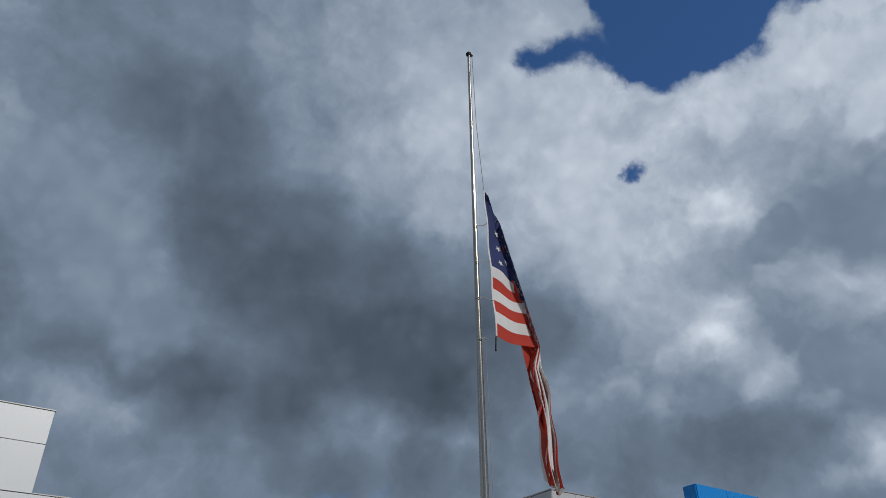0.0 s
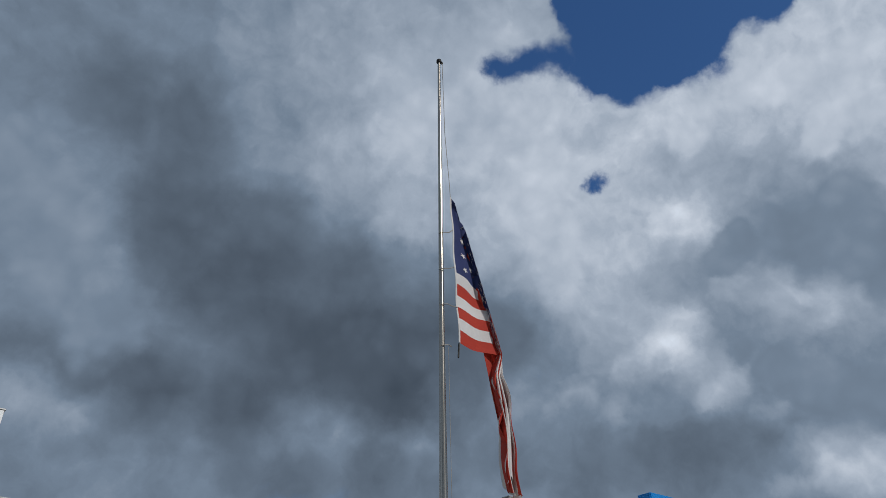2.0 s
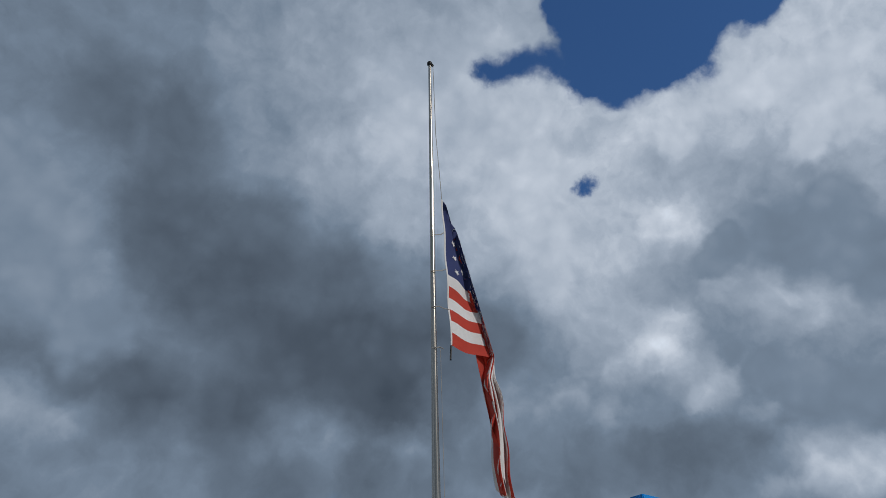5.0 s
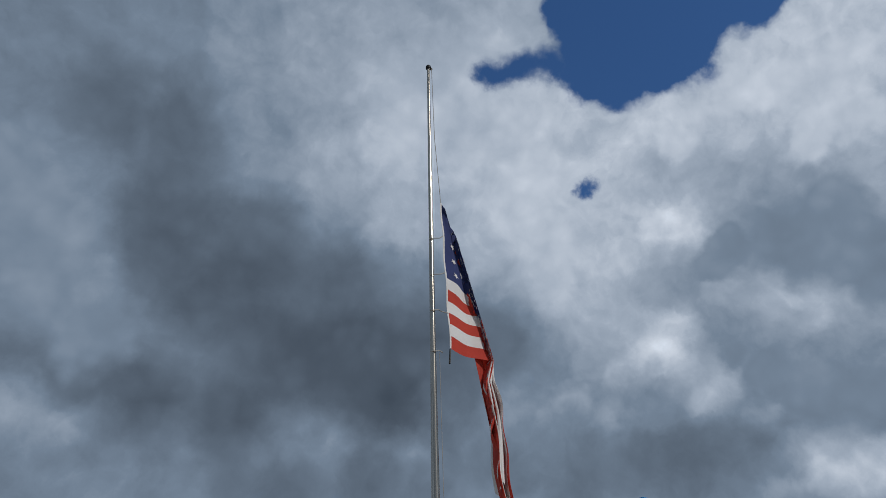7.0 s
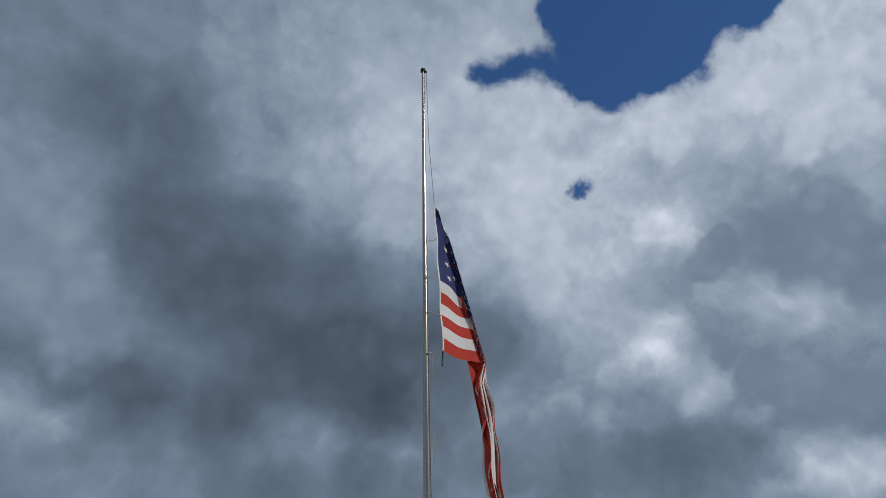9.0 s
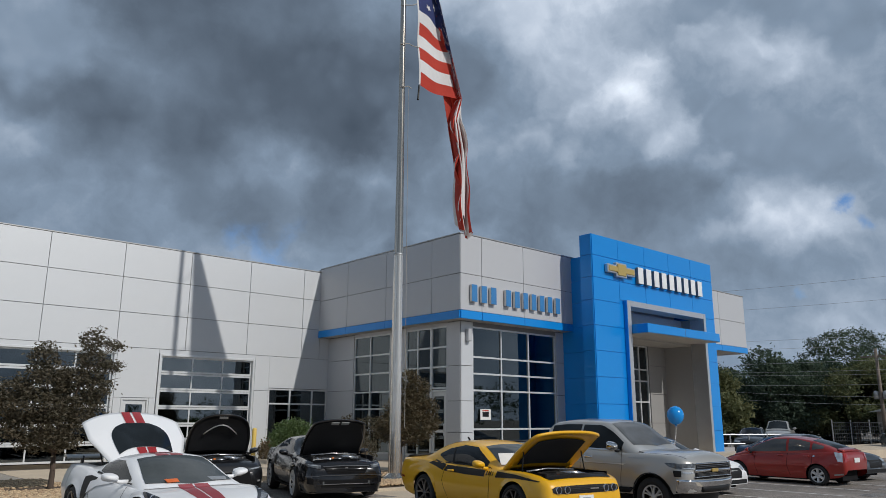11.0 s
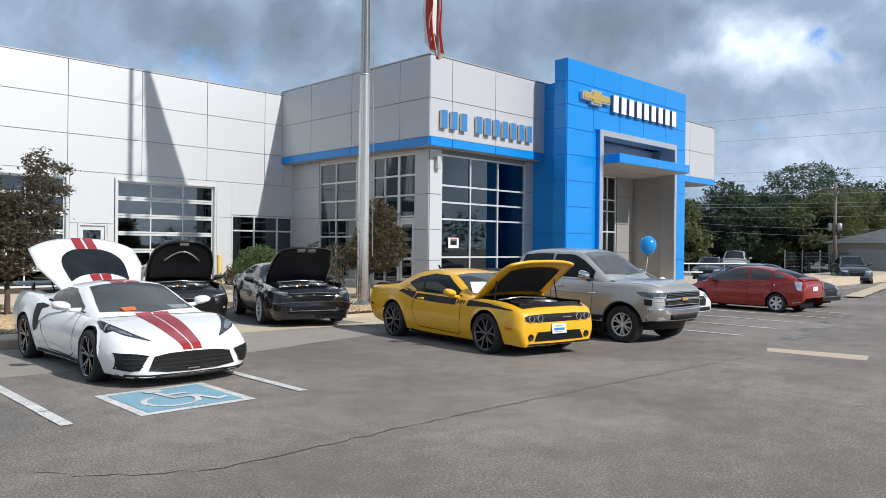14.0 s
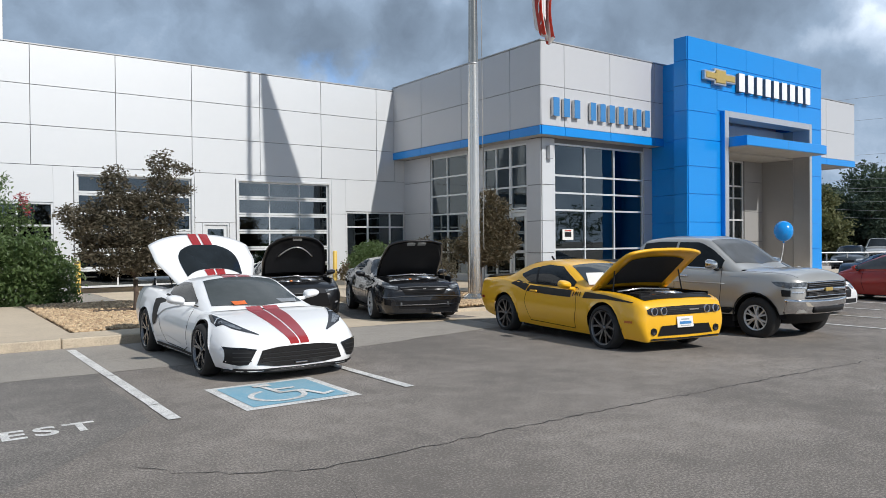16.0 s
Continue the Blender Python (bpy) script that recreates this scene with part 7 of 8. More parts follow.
# -- red hatchback
def red_hatchback():
    body = [(-2.20, 0.5, 0.86, 0.88, 0.70), (-2.16, 0.38, 1.0, 1.03, 0.78), (-1.9, 0.26, 1.04, 1.08, 0.84), (-1.35, 0.22, 1.0, 1.05, 0.865), (-0.4, 0.20, 0.95, 1.0, 0.86), (0.7, 0.20, 0.90, 0.98, 0.855), (1.35, 0.21, 0.82, 0.94, 0.85), (1.8, 0.22, 0.72, 0.82, 0.81), (2.1, 0.22, 0.60, 0.68, 0.72), (2.24, 0.26, 0.48, 0.52, 0.56)]
    cabin = [(-2.05, 1.05, 0.56), (-1.7, 1.24, 0.57), (-1.0, 1.42, 0.58), (-0.3, 1.49, 0.59), (0.1, 1.47, 0.59), (0.6, 1.30, 0.62), (1.1, 1.07, 0.68), (1.5, 0.90, 0.72)]
    c = Car("red_hatchback", "red five-door hybrid hatchback parked in a marked stall", heading(23.97, 10.0, -0.12, 86) @ Matrix.Scale(0.95, 4), body, cabin, 2.70, 0.315, M["red_paint"], arch=0.36, tuck=0.07, shoulder_in=0.10)
    c.wheels(wheel_maker("hatch6", M["alloy_bright"], 6, 0.66, 0.19, 0.045), 0.765)
    g = M["car_glass"]
    c.lay("windscreen", g, "top", [(0.25, -0.5), (0.25, 0.5)], [(1.3, -0.62), (1.3, 0.62)], n=12, m=8, both=False)
    c.lay("front_window", pale_car_glass(), "side", [(-0.35, 1.40), (0.1, 1.385), (0.55, 1.24), (1.05, 1.02)], [(-0.35, 1.02), (0.1, 0.995), (0.55, 0.975), (1.05, 0.955)], n=12)
    c.lay("rear_side_window", pale_car_glass(), "side", [(-1.12, 1.30), (-0.8, 1.37), (-0.43, 1.40)], [(-1.12, 1.07), (-0.8, 1.045), (-0.43, 1.025)], n=8)
    c.lay("quarter_window", pale_car_glass(), "side", [(-1.55, 1.20), (-1.2, 1.285)], [(-1.55, 1.13), (-1.2, 1.08)], n=6)
    c.lay("rear_window", g, "top", [(-1.95, -0.48), (-1.95, 0.48)], [(-1.15, -0.5), (-1.15, 0.5)], n=10, m=8, both=False)
    c.lay("tail_lamp", M["lamp_bright"], "side", [(-2.12, 1.00), (-1.88, 1.04)], [(-2.14, 0.74), (-2.0, 0.76)], n=5, m=5, off=0.012)
    c.lay("tail_lamp_red", M["tail"], "rear", [(0.55, 1.0), (0.74, 0.98)], [(0.58, 0.76), (0.74, 0.76)], n=4, m=4, off=0.012)
    c.lay("number_panel", M["plate"], "rear", [(-0.18, 0.86), (0.18, 0.86)], [(-0.18, 0.72), (0.18, 0.72)], n=5, m=3, both=False, off=0.02)
    c.lay("rear_spoiler", M["red_paint"], "top", [(-2.10, -0.6), (-2.10, 0.6)], [(-1.92, -0.6), (-1.92, 0.6)], n=10, m=2, both=False, off=0.04, thick=0.03)
    c.lay("headlight", M["lamp"], "top", [(1.55, 0.70), (1.95, 0.66)], [(1.6, 0.60), (2.0, 0.54)], n=6, m=3)
    for x in (0.72, -0.40, -1.22):
        c.seam("side", [(x, 0.95), (x + 0.02, 0.6), (x - 0.06, 0.28)])
    for x in (-0.25, -1.12):
        c.lay("door_handle", M["red_paint"], "side", [(x, 0.90), (x + 0.18, 0.90)], [(x, 0.86), (x + 0.18, 0.86)], n=4, m=2, off=0.035, thick=0.02)
    c.lay("fuel_cap", M["chrome"], "side", [(-1.30, 0.915), (-1.24, 0.915)], [(-1.30, 0.87), (-1.24, 0.87)], n=2, m=2)
    c.lay("rear_valance", M["galv"], "side", [(-2.1, 0.40), (-1.85, 0.37)], [(-2.1, 0.36), (-1.85, 0.33)], n=5, m=1)
    c.mirrors(0.86, 0.84, 1.02, M["red_paint"], (0.12, 0.2, 0.15))


red_hatchback()


def plain_sedan(name, label, m, mat, suv=0.0):
    """A car seen far off or mostly hidden."""
    k = suv
    body = [(-2.3, 0.5 + k * .2, 0.85 + k * .25, 0.88 + k * .25, 0.74), (-2.2, 0.36 + k * .2, 0.98 + k * .3, 1.02 + k * .3, 0.84), (-1.4, 0.24 + k * .2, 0.97 + k * .3, 1.02 + k * .3, 0.90), (0.0, 0.22 + k * .2, 0.92 + k * .3, 0.98 + k * .3, 0.90), (1.4, 0.22 + k * .2, 0.86 + k * .3, 0.94 + k * .3, 0.90), (2.0, 0.22 + k * .2, 0.76 + k * .3, 0.84 + k * .3, 0.86), (2.28, 0.26 + k * .2, 0.56 + k * .3, 0.60 + k * .3, 0.68)]
    cabin = [(-1.9, 1.02 + k * .35, 0.54), (-1.2, 1.32 + k * .4, 0.57), (-0.5, 1.44 + k * .42, 0.58), (0.0, 1.43 + k * .42, 0.58), (0.5, 1.22 + k * .35, 0.62), (0.95, 0.97 + k * .3, 0.70)]
    c = Car(name, label, m, body, cabin, 2.75, 0.33 + k * .06, mat, tuck=0.07)
    c.wheels(wheel_maker("plain5" + ("s" if k else ""), M["alloy"], 5, 0.68, 0.21, 0.05), 0.80)
    g = M["car_glass"]
    c.lay("windscreen", g, "top", [(0.12, -0.5), (0.12, 0.5)], [(0.82, -0.62), (0.82, 0.62)], n=10, m=6, both=False)
    c.lay("rear_window", g, "top", [(-1.75, -0.48), (-1.75, 0.48)], [(-1.05, -0.5), (-1.05, 0.5)], n=10, m=6, both=False)
    c.lay("side_window", g, "side", [(-1.15, 1.25 + k * .36), (-0.5, 1.36 + k * .4), (0.1, 1.33 + k * .38), (0.62, 1.08 + k * .33)], [(-1.15, 1.06 + k * .3), (-0.5, 1.02 + k * .3), (0.1, 1.0 + k * .3), (0.62, 0.98 + k * .3)], n=12)
    c.lay("headlight", M["lamp_bright"], "front", [(0.45, 0.70 + k * .3), (0.78, 0.73 + k * .3)], [(0.47, 0.60 + k * .3), (0.78, 0.64 + k * .3)], n=5, m=3, off=0.012)
    c.lay("grille", M["black"], "front", [(-0.4, 0.66 + k * .3), (0.4, 0.66 + k * .3)], [(-0.36, 0.42 + k * .28), (0.36, 0.42 + k * .28)], n=6, m=3, both=False, off=0.012)
    c.lay("lower_grille", M["black"], "front", [(-0.6, 0.38 + k * .22), (0.6, 0.38 + k * .22)], [(-0.6, 0.28 + k * .2), (0.6, 0.28 + k * .2)], n=6, m=2, both=False, off=0.012)
    c.lay("tail_lamp", M["tail"], "rear", [(0.45, 0.90 + k * .3), (0.78, 0.90 + k * .3)], [(0.47, 0.78 + k * .3), (0.78, 0.76 + k * .3)], n=5, m=3, off=0.012)
    c.lay("number_panel", M["plate"], "rear", [(-0.17, 0.84 + k * .2), (0.17, 0.84 + k * .2)], [(-0.17, 0.70 + k * .2), (0.17, 0.70 + k * .2)], n=4, m=2, both=False, off=0.015)
    c.mirrors(0.6, 0.90, 1.02 + k * .34, mat, (0.12, 0.2, 0.14))
    return c


plain_sedan("white_sedan", "white sedan parked beyond the pickup", heading(18.32, 11.15, -0.1, -92), M["white_paint"])
plain_sedan("dark_sedan", "dark grey sedan parked beyond the red hatchback", heading(26.6, 10.5, -0.12, -98), M["slate_paint"])
plain_sedan("dark_pickup", "dark pickup-like car with pale grille parked far off", heading(49.5, 14.6, -0.35, 205), M["slate_paint"], 1.0)
plain_sedan("silver_suv", "silver sport utility car far off behind the rail", heading(49.0, 21.6, -0.1, 200), M["silver_paint"], 1.0)
plain_sedan("grey_sedan", "grey sedan parked far off behind the rail", heading(44.5, 21.2, -0.1, 200), M["slate_paint"])


# ---- flagpole and flag ----
FX, FY = 12.3, 15.3


def flagpole():
    root = thing("flagpole", "tall tapered satin metal flagpole standing in the gravel bed", "flagpole", pose(FX - 0.07, FY, 0, 0, 0.17, 0))
    prof = [(0.05, 0.166), (3.0, 0.152), (6.18, 0.128)]
    part("lower_shaft", add_lathe(bmesh.new(), prof, 2, 28), M["pole_metal_lit"], root, smooth=True)
    part("joint_ring", add_lathe(bmesh.new(), [(6.16, 0.128), (6.165, 0.133), (6.21, 0.133), (6.215, 0.126)], 2, 28), M["galv"], root, smooth=True)
    part("upper_shaft", add_lathe(bmesh.new(), [(6.2, 0.127), (10.0, 0.098), (14.0, 0.083), (18.0, 0.071), (23.55, 0.054)], 2, 28), M["steel"], root, smooth=True)
    part("base_collar", add_lathe(bmesh.new(), [(0.06, 0.36), (0.13, 0.35), (0.17, 0.27), (0.22, 0.20), (0.25, 0.16)], 2, 28), M["steel"], root, smooth=True)
    cap = part("pulley_truck", add_lathe(bmesh.new(), [(23.52, 0.07), (23.56, 0.10), (23.66, 0.10), (23.72, 0.06), (23.74, 0.001)], 2, 16), M["black"], root, smooth=True)
    part("pulley_wheel", add_lathe(bmesh.new(), [(-0.02, 0.07), (0.02, 0.07), (0.02, 0.001)], 1, 16, (0.12, 0, 23.62)), M["black"], cap)
    return root


flagpole()


def flag():
    L = 10.4
    apex, corner, tip = Vector((12.74, FY, 17.12)), Vector((14.5, FY, 11.6)), Vector((14.93, FY, 7.22))

    def place(u, v):
        hoist = Vector((12.74 + 0.22 * u, FY, 17.12 - 5.5 * u))
        s = u ** 0.85
        edge = apex.lerp(corner, s)
        w = (edge - hoist).length
        d = v * L
        if d <= w or w <= 0:
            t = d / w if w else 0
            p = hoist.lerp(edge, t)
            p.z -= 0.05 * math.sin(math.pi * t) * u - 0.02 * math.sin(7 * t + 9 * u)
            p.y += 0.07 * math.sin(5.0 * t + 6 * u) * t + 0.03 * math.sin(19 * u + 3 * t)
            return p
        path1, path2 = (corner - edge).length, (tip - corner).length
        k = (d - w) / (L - w) * (path1 + path2) * (1 - 0.06 * math.sin(9 * u))
        if k < path1:
            p = edge.lerp(corner, k / path1)
            b = 0.0
        else:
            tt = min((k - path1) / path2, 1.0)
            p = corner.lerp(tip, tt)
            p.x += 0.20 * math.sin(2.4 * tt + 0.1) - 0.02
            b = min(1.0, tt * 5)
        width = 0.38 + 0.08 * math.sin(3 * b) + 0.14 * v
        p.x += -b * width * (0.5 - 0.5 * math.cos(3.1 * u * math.pi + 1.8 * max(0.0, v - 0.6) * b)) * 0.95
        deep = (0.10 + 0.36 * b) * math.sin(7.4 * u * math.pi + 2.2 * v) - 0.16 * (1 - u) * (1 - b)
        p += Vector((0.5 * b, 1 - 0.21 * b, 0)) * deep
        p.x += (0.05 * math.sin(17 * v + 6 * u) + 0.09 * math.sin(26 * v) * u) * b
        return p

    root = thing("flag", "large striped flag with starred blue corner hanging limp at half mast", "flag")
    bm = bmesh.new()
    nu, nv = 52, 120
    add_grid(bm, place, nu, nv)
    bm.faces.ensure_lookup_table()
    for i in range(nu):
        stripe = i * 13 // nu
        for j in range(nv):
            f = bm.faces[i * nv + j]
            f.smooth = True
            f.material_index = 2 if stripe < 7 and j < nv * 0.4 else (0 if stripe % 2 == 0 else 1)
    part("cloth", bm, [M["red"], M["white_cloth"], M["navy"]], root)
    header = bmesh.new()
    add_grid(header, lambda a, b: place(a, 0) + Vector((-0.05 + 0.06 * b, -0.012, 0)), 30, 1)
    part("hoist_header", solidify(header, 0.01), M["white_cloth"], root)
    for row in range(9):
        for k in range(6 if row % 2 == 0 else 5):
            u = (row + 1) * (7 / 13) / 10
            v = 0.4 * (k + (0.6 if row % 2 == 0 else 1.1)) / 6.2
            p = place(u, v)
            du, dv = (place(u + 0.005, v) - p).normalized(), (place(u, v + 0.004) - p).normalized()
            n = du.cross(dv).normalized()
            b = bmesh.new()
            ring = [b.verts.new(p - Vector((0, 0.02, 0)) + (du * math.cos(a) + dv * math.sin(a)) * r) for a, r in [(math.pi * i / 5, 0.12 if i % 2 == 0 else 0.048) for i in range(10)]]
            b.faces.new(ring)
            part("star", b, M["white_cloth"], root)
    return root


flag()
hal = thing("halyard", "thin rope with retaining loops between flagpole and flag", "rope")
part("rope_line", tube([(FX + 0.12, FY - 0.05, 23.6), (FX + 0.2, FY - 0.03, 20), (12.7, FY, 17.5), (12.72, FY, 17.1)], 0.012, 6), M["rope"], hal)
part("rope_line", tube([(12.94, FY, 11.6), (12.90, FY, 11.2), (12.88, FY - 0.02, 11.1)], 0.03, 6), M["black"], hal)
part("rope_line", tube([(FX + 0.14, FY - 0.09, 11.3), (FX + 0.16, FY - 0.1, 6), (FX + 0.18, FY - 0.1, 1.4)], 0.008, 6), M["rope"], hal)
for z, x1, dz in ((15.45, 12.80, 0.34), (14.05, 12.85, 0.3), (12.75, 12.9, 0.1), (11.35, 12.6, 0.06)):
    pts = [(FX - 0.13, FY - 0.02, z - 0.05), (FX - 0.06, FY - 0.14, z - 0.06), (FX + 0.1, FY - 0.14, z), (FX + 0.28, FY - 0.06, z + dz * 0.35), (x1, FY, z + dz)]
    part("retaining_loop", tube(pts, 0.016, 6), M["rope"], hal)


# ---- plants ----
def leaf_cloud(name, blobs, count, size, mat, parent, seed, label="", spray=7, flat=0.35):
    """Leaves in sprays round twig ends spread through the given clumps (centre, radii)."""
    r = np.random.RandomState(seed)
    vol = np.array([b[3] * b[4] * b[5] for b in blobs]) ** 0.75
    pick = r.choice(len(blobs), count // spray, p=vol / vol.sum())
    bl = np.array(blobs)[pick]
    d = r.normal(size=(len(pick), 3))
    d /= np.linalg.norm(d, axis=1, keepdims=True)
    rad = r.uniform(0.35, 1.08, (len(pick), 1)) ** 0.5
    twig = bl[:, :3] + d * rad * bl[:, 3:6]
    c = np.repeat(twig, spray, 0) + r.normal(size=(len(pick) * spray, 3)) * size * 1.5 * np.array([1, 1, 0.7])
    n = len(c)
    a = r.normal(size=(n, 3)) * np.array([1, 1, flat + 0.2])
    a /= np.linalg.norm(a, axis=1, keepdims=True)
    b = np.cross(a, r.normal(size=(n, 3)) + np.array([0, 0, 1.2]))
    b /= np.linalg.norm(b, axis=1, keepdims=True)
    s = size * r.uniform(0.6, 1.3, (n, 1))
    up = np.cross(a, b)
    v = np.stack([c - a * s, c + b * s * 0.45 + up * s * 0.15, c + a * s, c - b * s * 0.45 + up * s * 0.15], 1).reshape(-1, 3)
    f = np.arange(n * 4).reshape(-1, 4)
    me = bpy.data.meshes.new(name)
    me.from_pydata(v.tolist(), [], f.tolist())
    me.materials.append(mat)
    ob = new(name, me)
    if parent is not None:
        ob.parent = parent
    else:
        ob.scale = (UNIT, UNIT, UNIT)
    if label:
        ob["label"] = label
    return ob, twig


def limbs(base, tops, r0, parent, seed, mat, trunk_h):
    """A tapered trunk that forks into limbs, one towards each clump."""
    r = random.Random(seed)
    base = Vector(base)
    fork = base + Vector((r.uniform(-0.05, 0.05), r.uniform(-0.05, 0.05), trunk_h))
    part("trunk", tube([base + Vector((0, 0, -0.05)), base + Vector((0.01, 0, 0.1)), base.lerp(fork, 0.5) + Vector((0.02, 0.01, 0)), fork], [r0 * 1.5, r0 * 1.1, r0, r0 * 0.85], 10), mat, parent, smooth=True)
    for t in tops:
        t = Vector(t)
        mid = fork.lerp(t, 0.5) + Vector((r.uniform(-0.1, 0.1), r.uniform(-0.1, 0.1), 0.12)) * (t - fork).length
        part("limb", tube([fork - Vector((0, 0, 0.05)), mid, t], [r0 * 0.6, r0 * 0.35, r0 * 0.12], 7), mat, parent, smooth=True)
        for k in range(3):
            e = mid.lerp(t, r.uniform(0.2, 0.9))
            q = e + Vector((r.uniform(-1, 1), r.uniform(-1, 1), r.uniform(-0.1, 0.7))) * (t - fork).length * 0.2
            part("branch", tube([e, q], [r0 * 0.2, r0 * 0.06], 5), mat, parent)


def small_maple(x, y, z, label, blobs, seed, mat, count, size=0.055):
    root = thing("maple_tree", label, "tree")
    bl = [(x + b[0], y + b[1], z + b[2], b[3], b[4], b[5]) for b in blobs]
    limbs((x, y, z), [b[:3] for b in bl], 0.055, root, seed, M["bark"], 0.75)
    leaf_cloud("crown", bl, count, size, mat, root, seed)
    return root


small_maple(4.30, 17.05, 0.14, "small purple-leaved maple in the gravel bed", [
    (-0.15, 0, 0.98, 0.60, 0.6, 0.20), (-0.35, 0, 1.30, 0.85, 0.7, 0.32), (-0.45, 0, 1.72, 0.90, 0.7, 0.32), (0.42, 0, 1.65, 0.46, 0.5, 0.36), (-1.08, 0, 2.05, 0.46, 0.4, 0.22), (-0.35, 0, 2.2, 0.56, 0.5, 0.36), (0.68, 0, 2.15, 0.36, 0.4, 0.26),
    (-0.4, 0, 2.78, 0.26, 0.3, 0.32), (0.58, 0, 2.7, 0.34, 0.35, 0.32), (0.55, 0, 3.2, 0.22, 0.22, 0.30), (1.05, 0, 3.15, 0.24, 0.2, 0.13), (0.95, 0, 2.65, 0.28, 0.25, 0.13), (0.1, 0, 2.35, 0.36, 0.4, 0.26)], 11, M["leaf_maple"], 19000, 0.045)
small_maple(13.55, 16.7, 0.10, "small brown-leaved maple behind the flagpole", [
    (0.2, 0, 1.20, 0.70, 0.6, 0.42), (0.65, 0, 1.35, 0.55, 0.5, 0.42), (0.0, 0, 1.75, 0.50, 0.5, 0.42), (0.45, 0, 2.05, 0.50, 0.4, 0.40), (0.3, 0, 2.60, 0.36, 0.3, 0.36), (0.85, 0, 1.85, 0.4, 0.4, 0.36), (1.15, 0, 1.45, 0.25, 0.3, 0.28), (-0.45, 0, 1.25, 0.35, 0.4, 0.4), (0.75, 0, 2.45, 0.25, 0.3, 0.28)], 12, M["leaf_rust"], 12000, 0.05)


def bush(name, label, blobs, count, size, mat, seed, category="shrub"):
    root = thing(name, label, category)
    x, y, z = blobs[0][:3]
    part("stem", tube([(x, y, 0.05), (x + 0.03, y, max(0.3, z * 0.6))], [0.04, 0.02], 6), M["bark"], root)
    leaf_cloud("foliage", blobs, count, size, mat, root, seed, spray=5, flat=0.8)
    return root


HEDGE = [(-0.2 + 0.44 * i, 20.6 + 0.12 * (i % 2), 0.42 + 0.5 * k, 0.46, 0.6, 0.38) for i in range(9) for k in range(3) if not (i == 8 and k == 2)]
bush("clipped_hedge", "dense clipped green hedge beside the gravel bed", HEDGE, 27000, 0.06, M["leaf_green"], 21, "hedge")
bush("crape_myrtle", "loose leafy shrub with a few dark red flowers behind the hedge", [(2.0, 22.0, 2.0, 0.7, 0.5, 0.5), (1.5, 22.0, 2.4, 0.4, 0.4, 0.5), (2.5, 22.0, 2.35, 0.42, 0.4, 0.45), (1.95, 22.0, 2.9, 0.30, 0.3, 0.42), (1.75, 22.0, 3.3, 0.16, 0.2, 0.35), (2.25, 22.0, 3.15, 0.14, 0.2, 0.3), (2.95, 22.0, 1.9, 0.3, 0.3, 0.35)], 3400, 0.05, M["leaf_green"], 22)
cm = thing("flower_cluster", "dark red crape myrtle flowers among leaves", "flowers")
leaf_cloud("blossom", [(2.63, 21.6, 2.78, 0.13, 0.12, 0.16), (2.75, 21.6, 2.5, 0.08, 0.08, 0.12)], 200, 0.035, M["flower"], cm, 23)
bush("round_shrub", "rounded bright green shrub before the office window", [(12.95, 22.2, 0.95, 0.62, 0.5, 0.62), (13.5, 22.2, 1.0, 0.5, 0.5, 0.58), (13.2, 22.2, 1.05, 0.5, 0.5, 0.56)], 7000, 0.05, M["leaf_green"], 24)
bush("rust_shrub", "browned upright shrub beside the flagpole", [(11.75, 17.0, 0.75, 0.35, 0.4, 0.7), (11.9, 17.0, 1.25, 0.28, 0.3, 0.45), (12.2, 17.0, 0.6, 0.3, 0.3, 0.5)], 2600, 0.05, M["leaf_rust"], 25)
bush("low_shrub", "dark low shrub against the showroom wall", [(15.2, 22.0, 1.0, 0.4, 0.4, 0.55), (15.8, 21.5, 1.15, 0.4, 0.4, 0.6), (14.6, 20.0, 0.6, 0.5, 0.5, 0.45)], 2400, 0.05, M["leaf_maple"], 26)
bush("low_shrub", "small grey-green grass clump by the bollard", [(13.95, 25.5, 0.45, 0.25, 0.25, 0.35)], 700, 0.06, M["leaf_rust"], 27)


# ---- bollards, bins and balloon ----
def bollard(x, y, h):
    root = thing("bollard", "yellow plastic-sleeved steel bollard before the service bays", "bollard", pose(x, y, 0.0), group="bollards")
    part("sleeve", add_lathe(bmesh.new(), [(0.06, 0.085), (h - 0.05, 0.085), (h - 0.015, 0.07), (h, 0.035), (h + 0.003, 0.001)], 2, 20), M["yellow_post"], root, smooth=True)
    part("foot", add_lathe(bmesh.new(), [(0.0, 0.11), (0.05, 0.11), (0.07, 0.086)], 2, 20), M["concrete"], root)


bollard(4.56, 25.6, 1.07)
bollard(8.95, 25.6, 1.1)
bollard(13.62, 25.8, 1.28)


def balloon():
    root = thing("balloon", "round blue balloon on a white ribbon", "balloon", pose(13.9, 7.85, 1.74))
    bm = bmesh.new()
    add_lathe(bm, [(0.185 * math.cos(a) if a < math.pi / 2 else 0.205 * math.cos(a), 0.172 * math.sin(a) + 0.002) for a in [math.pi * k / 16 for k in range(17)]], 2, 28)
    part("skin", bm, M["balloon"], root, smooth=True)
    part("knot", add_lathe(bmesh.new(), [(-0.20, 0.004), (-0.215, 0.014), (-0.235, 0.022), (-0.236, 0.001)], 2, 10), M["balloon"], root)
    part("ribbon", tube([(0, 0, -0.23), (-0.03, 0, -0.4), (-0.08, 0.02, -0.62), (-0.16, 0.02, -0.85)], 0.006, 5), M["paper"], root)


balloon()

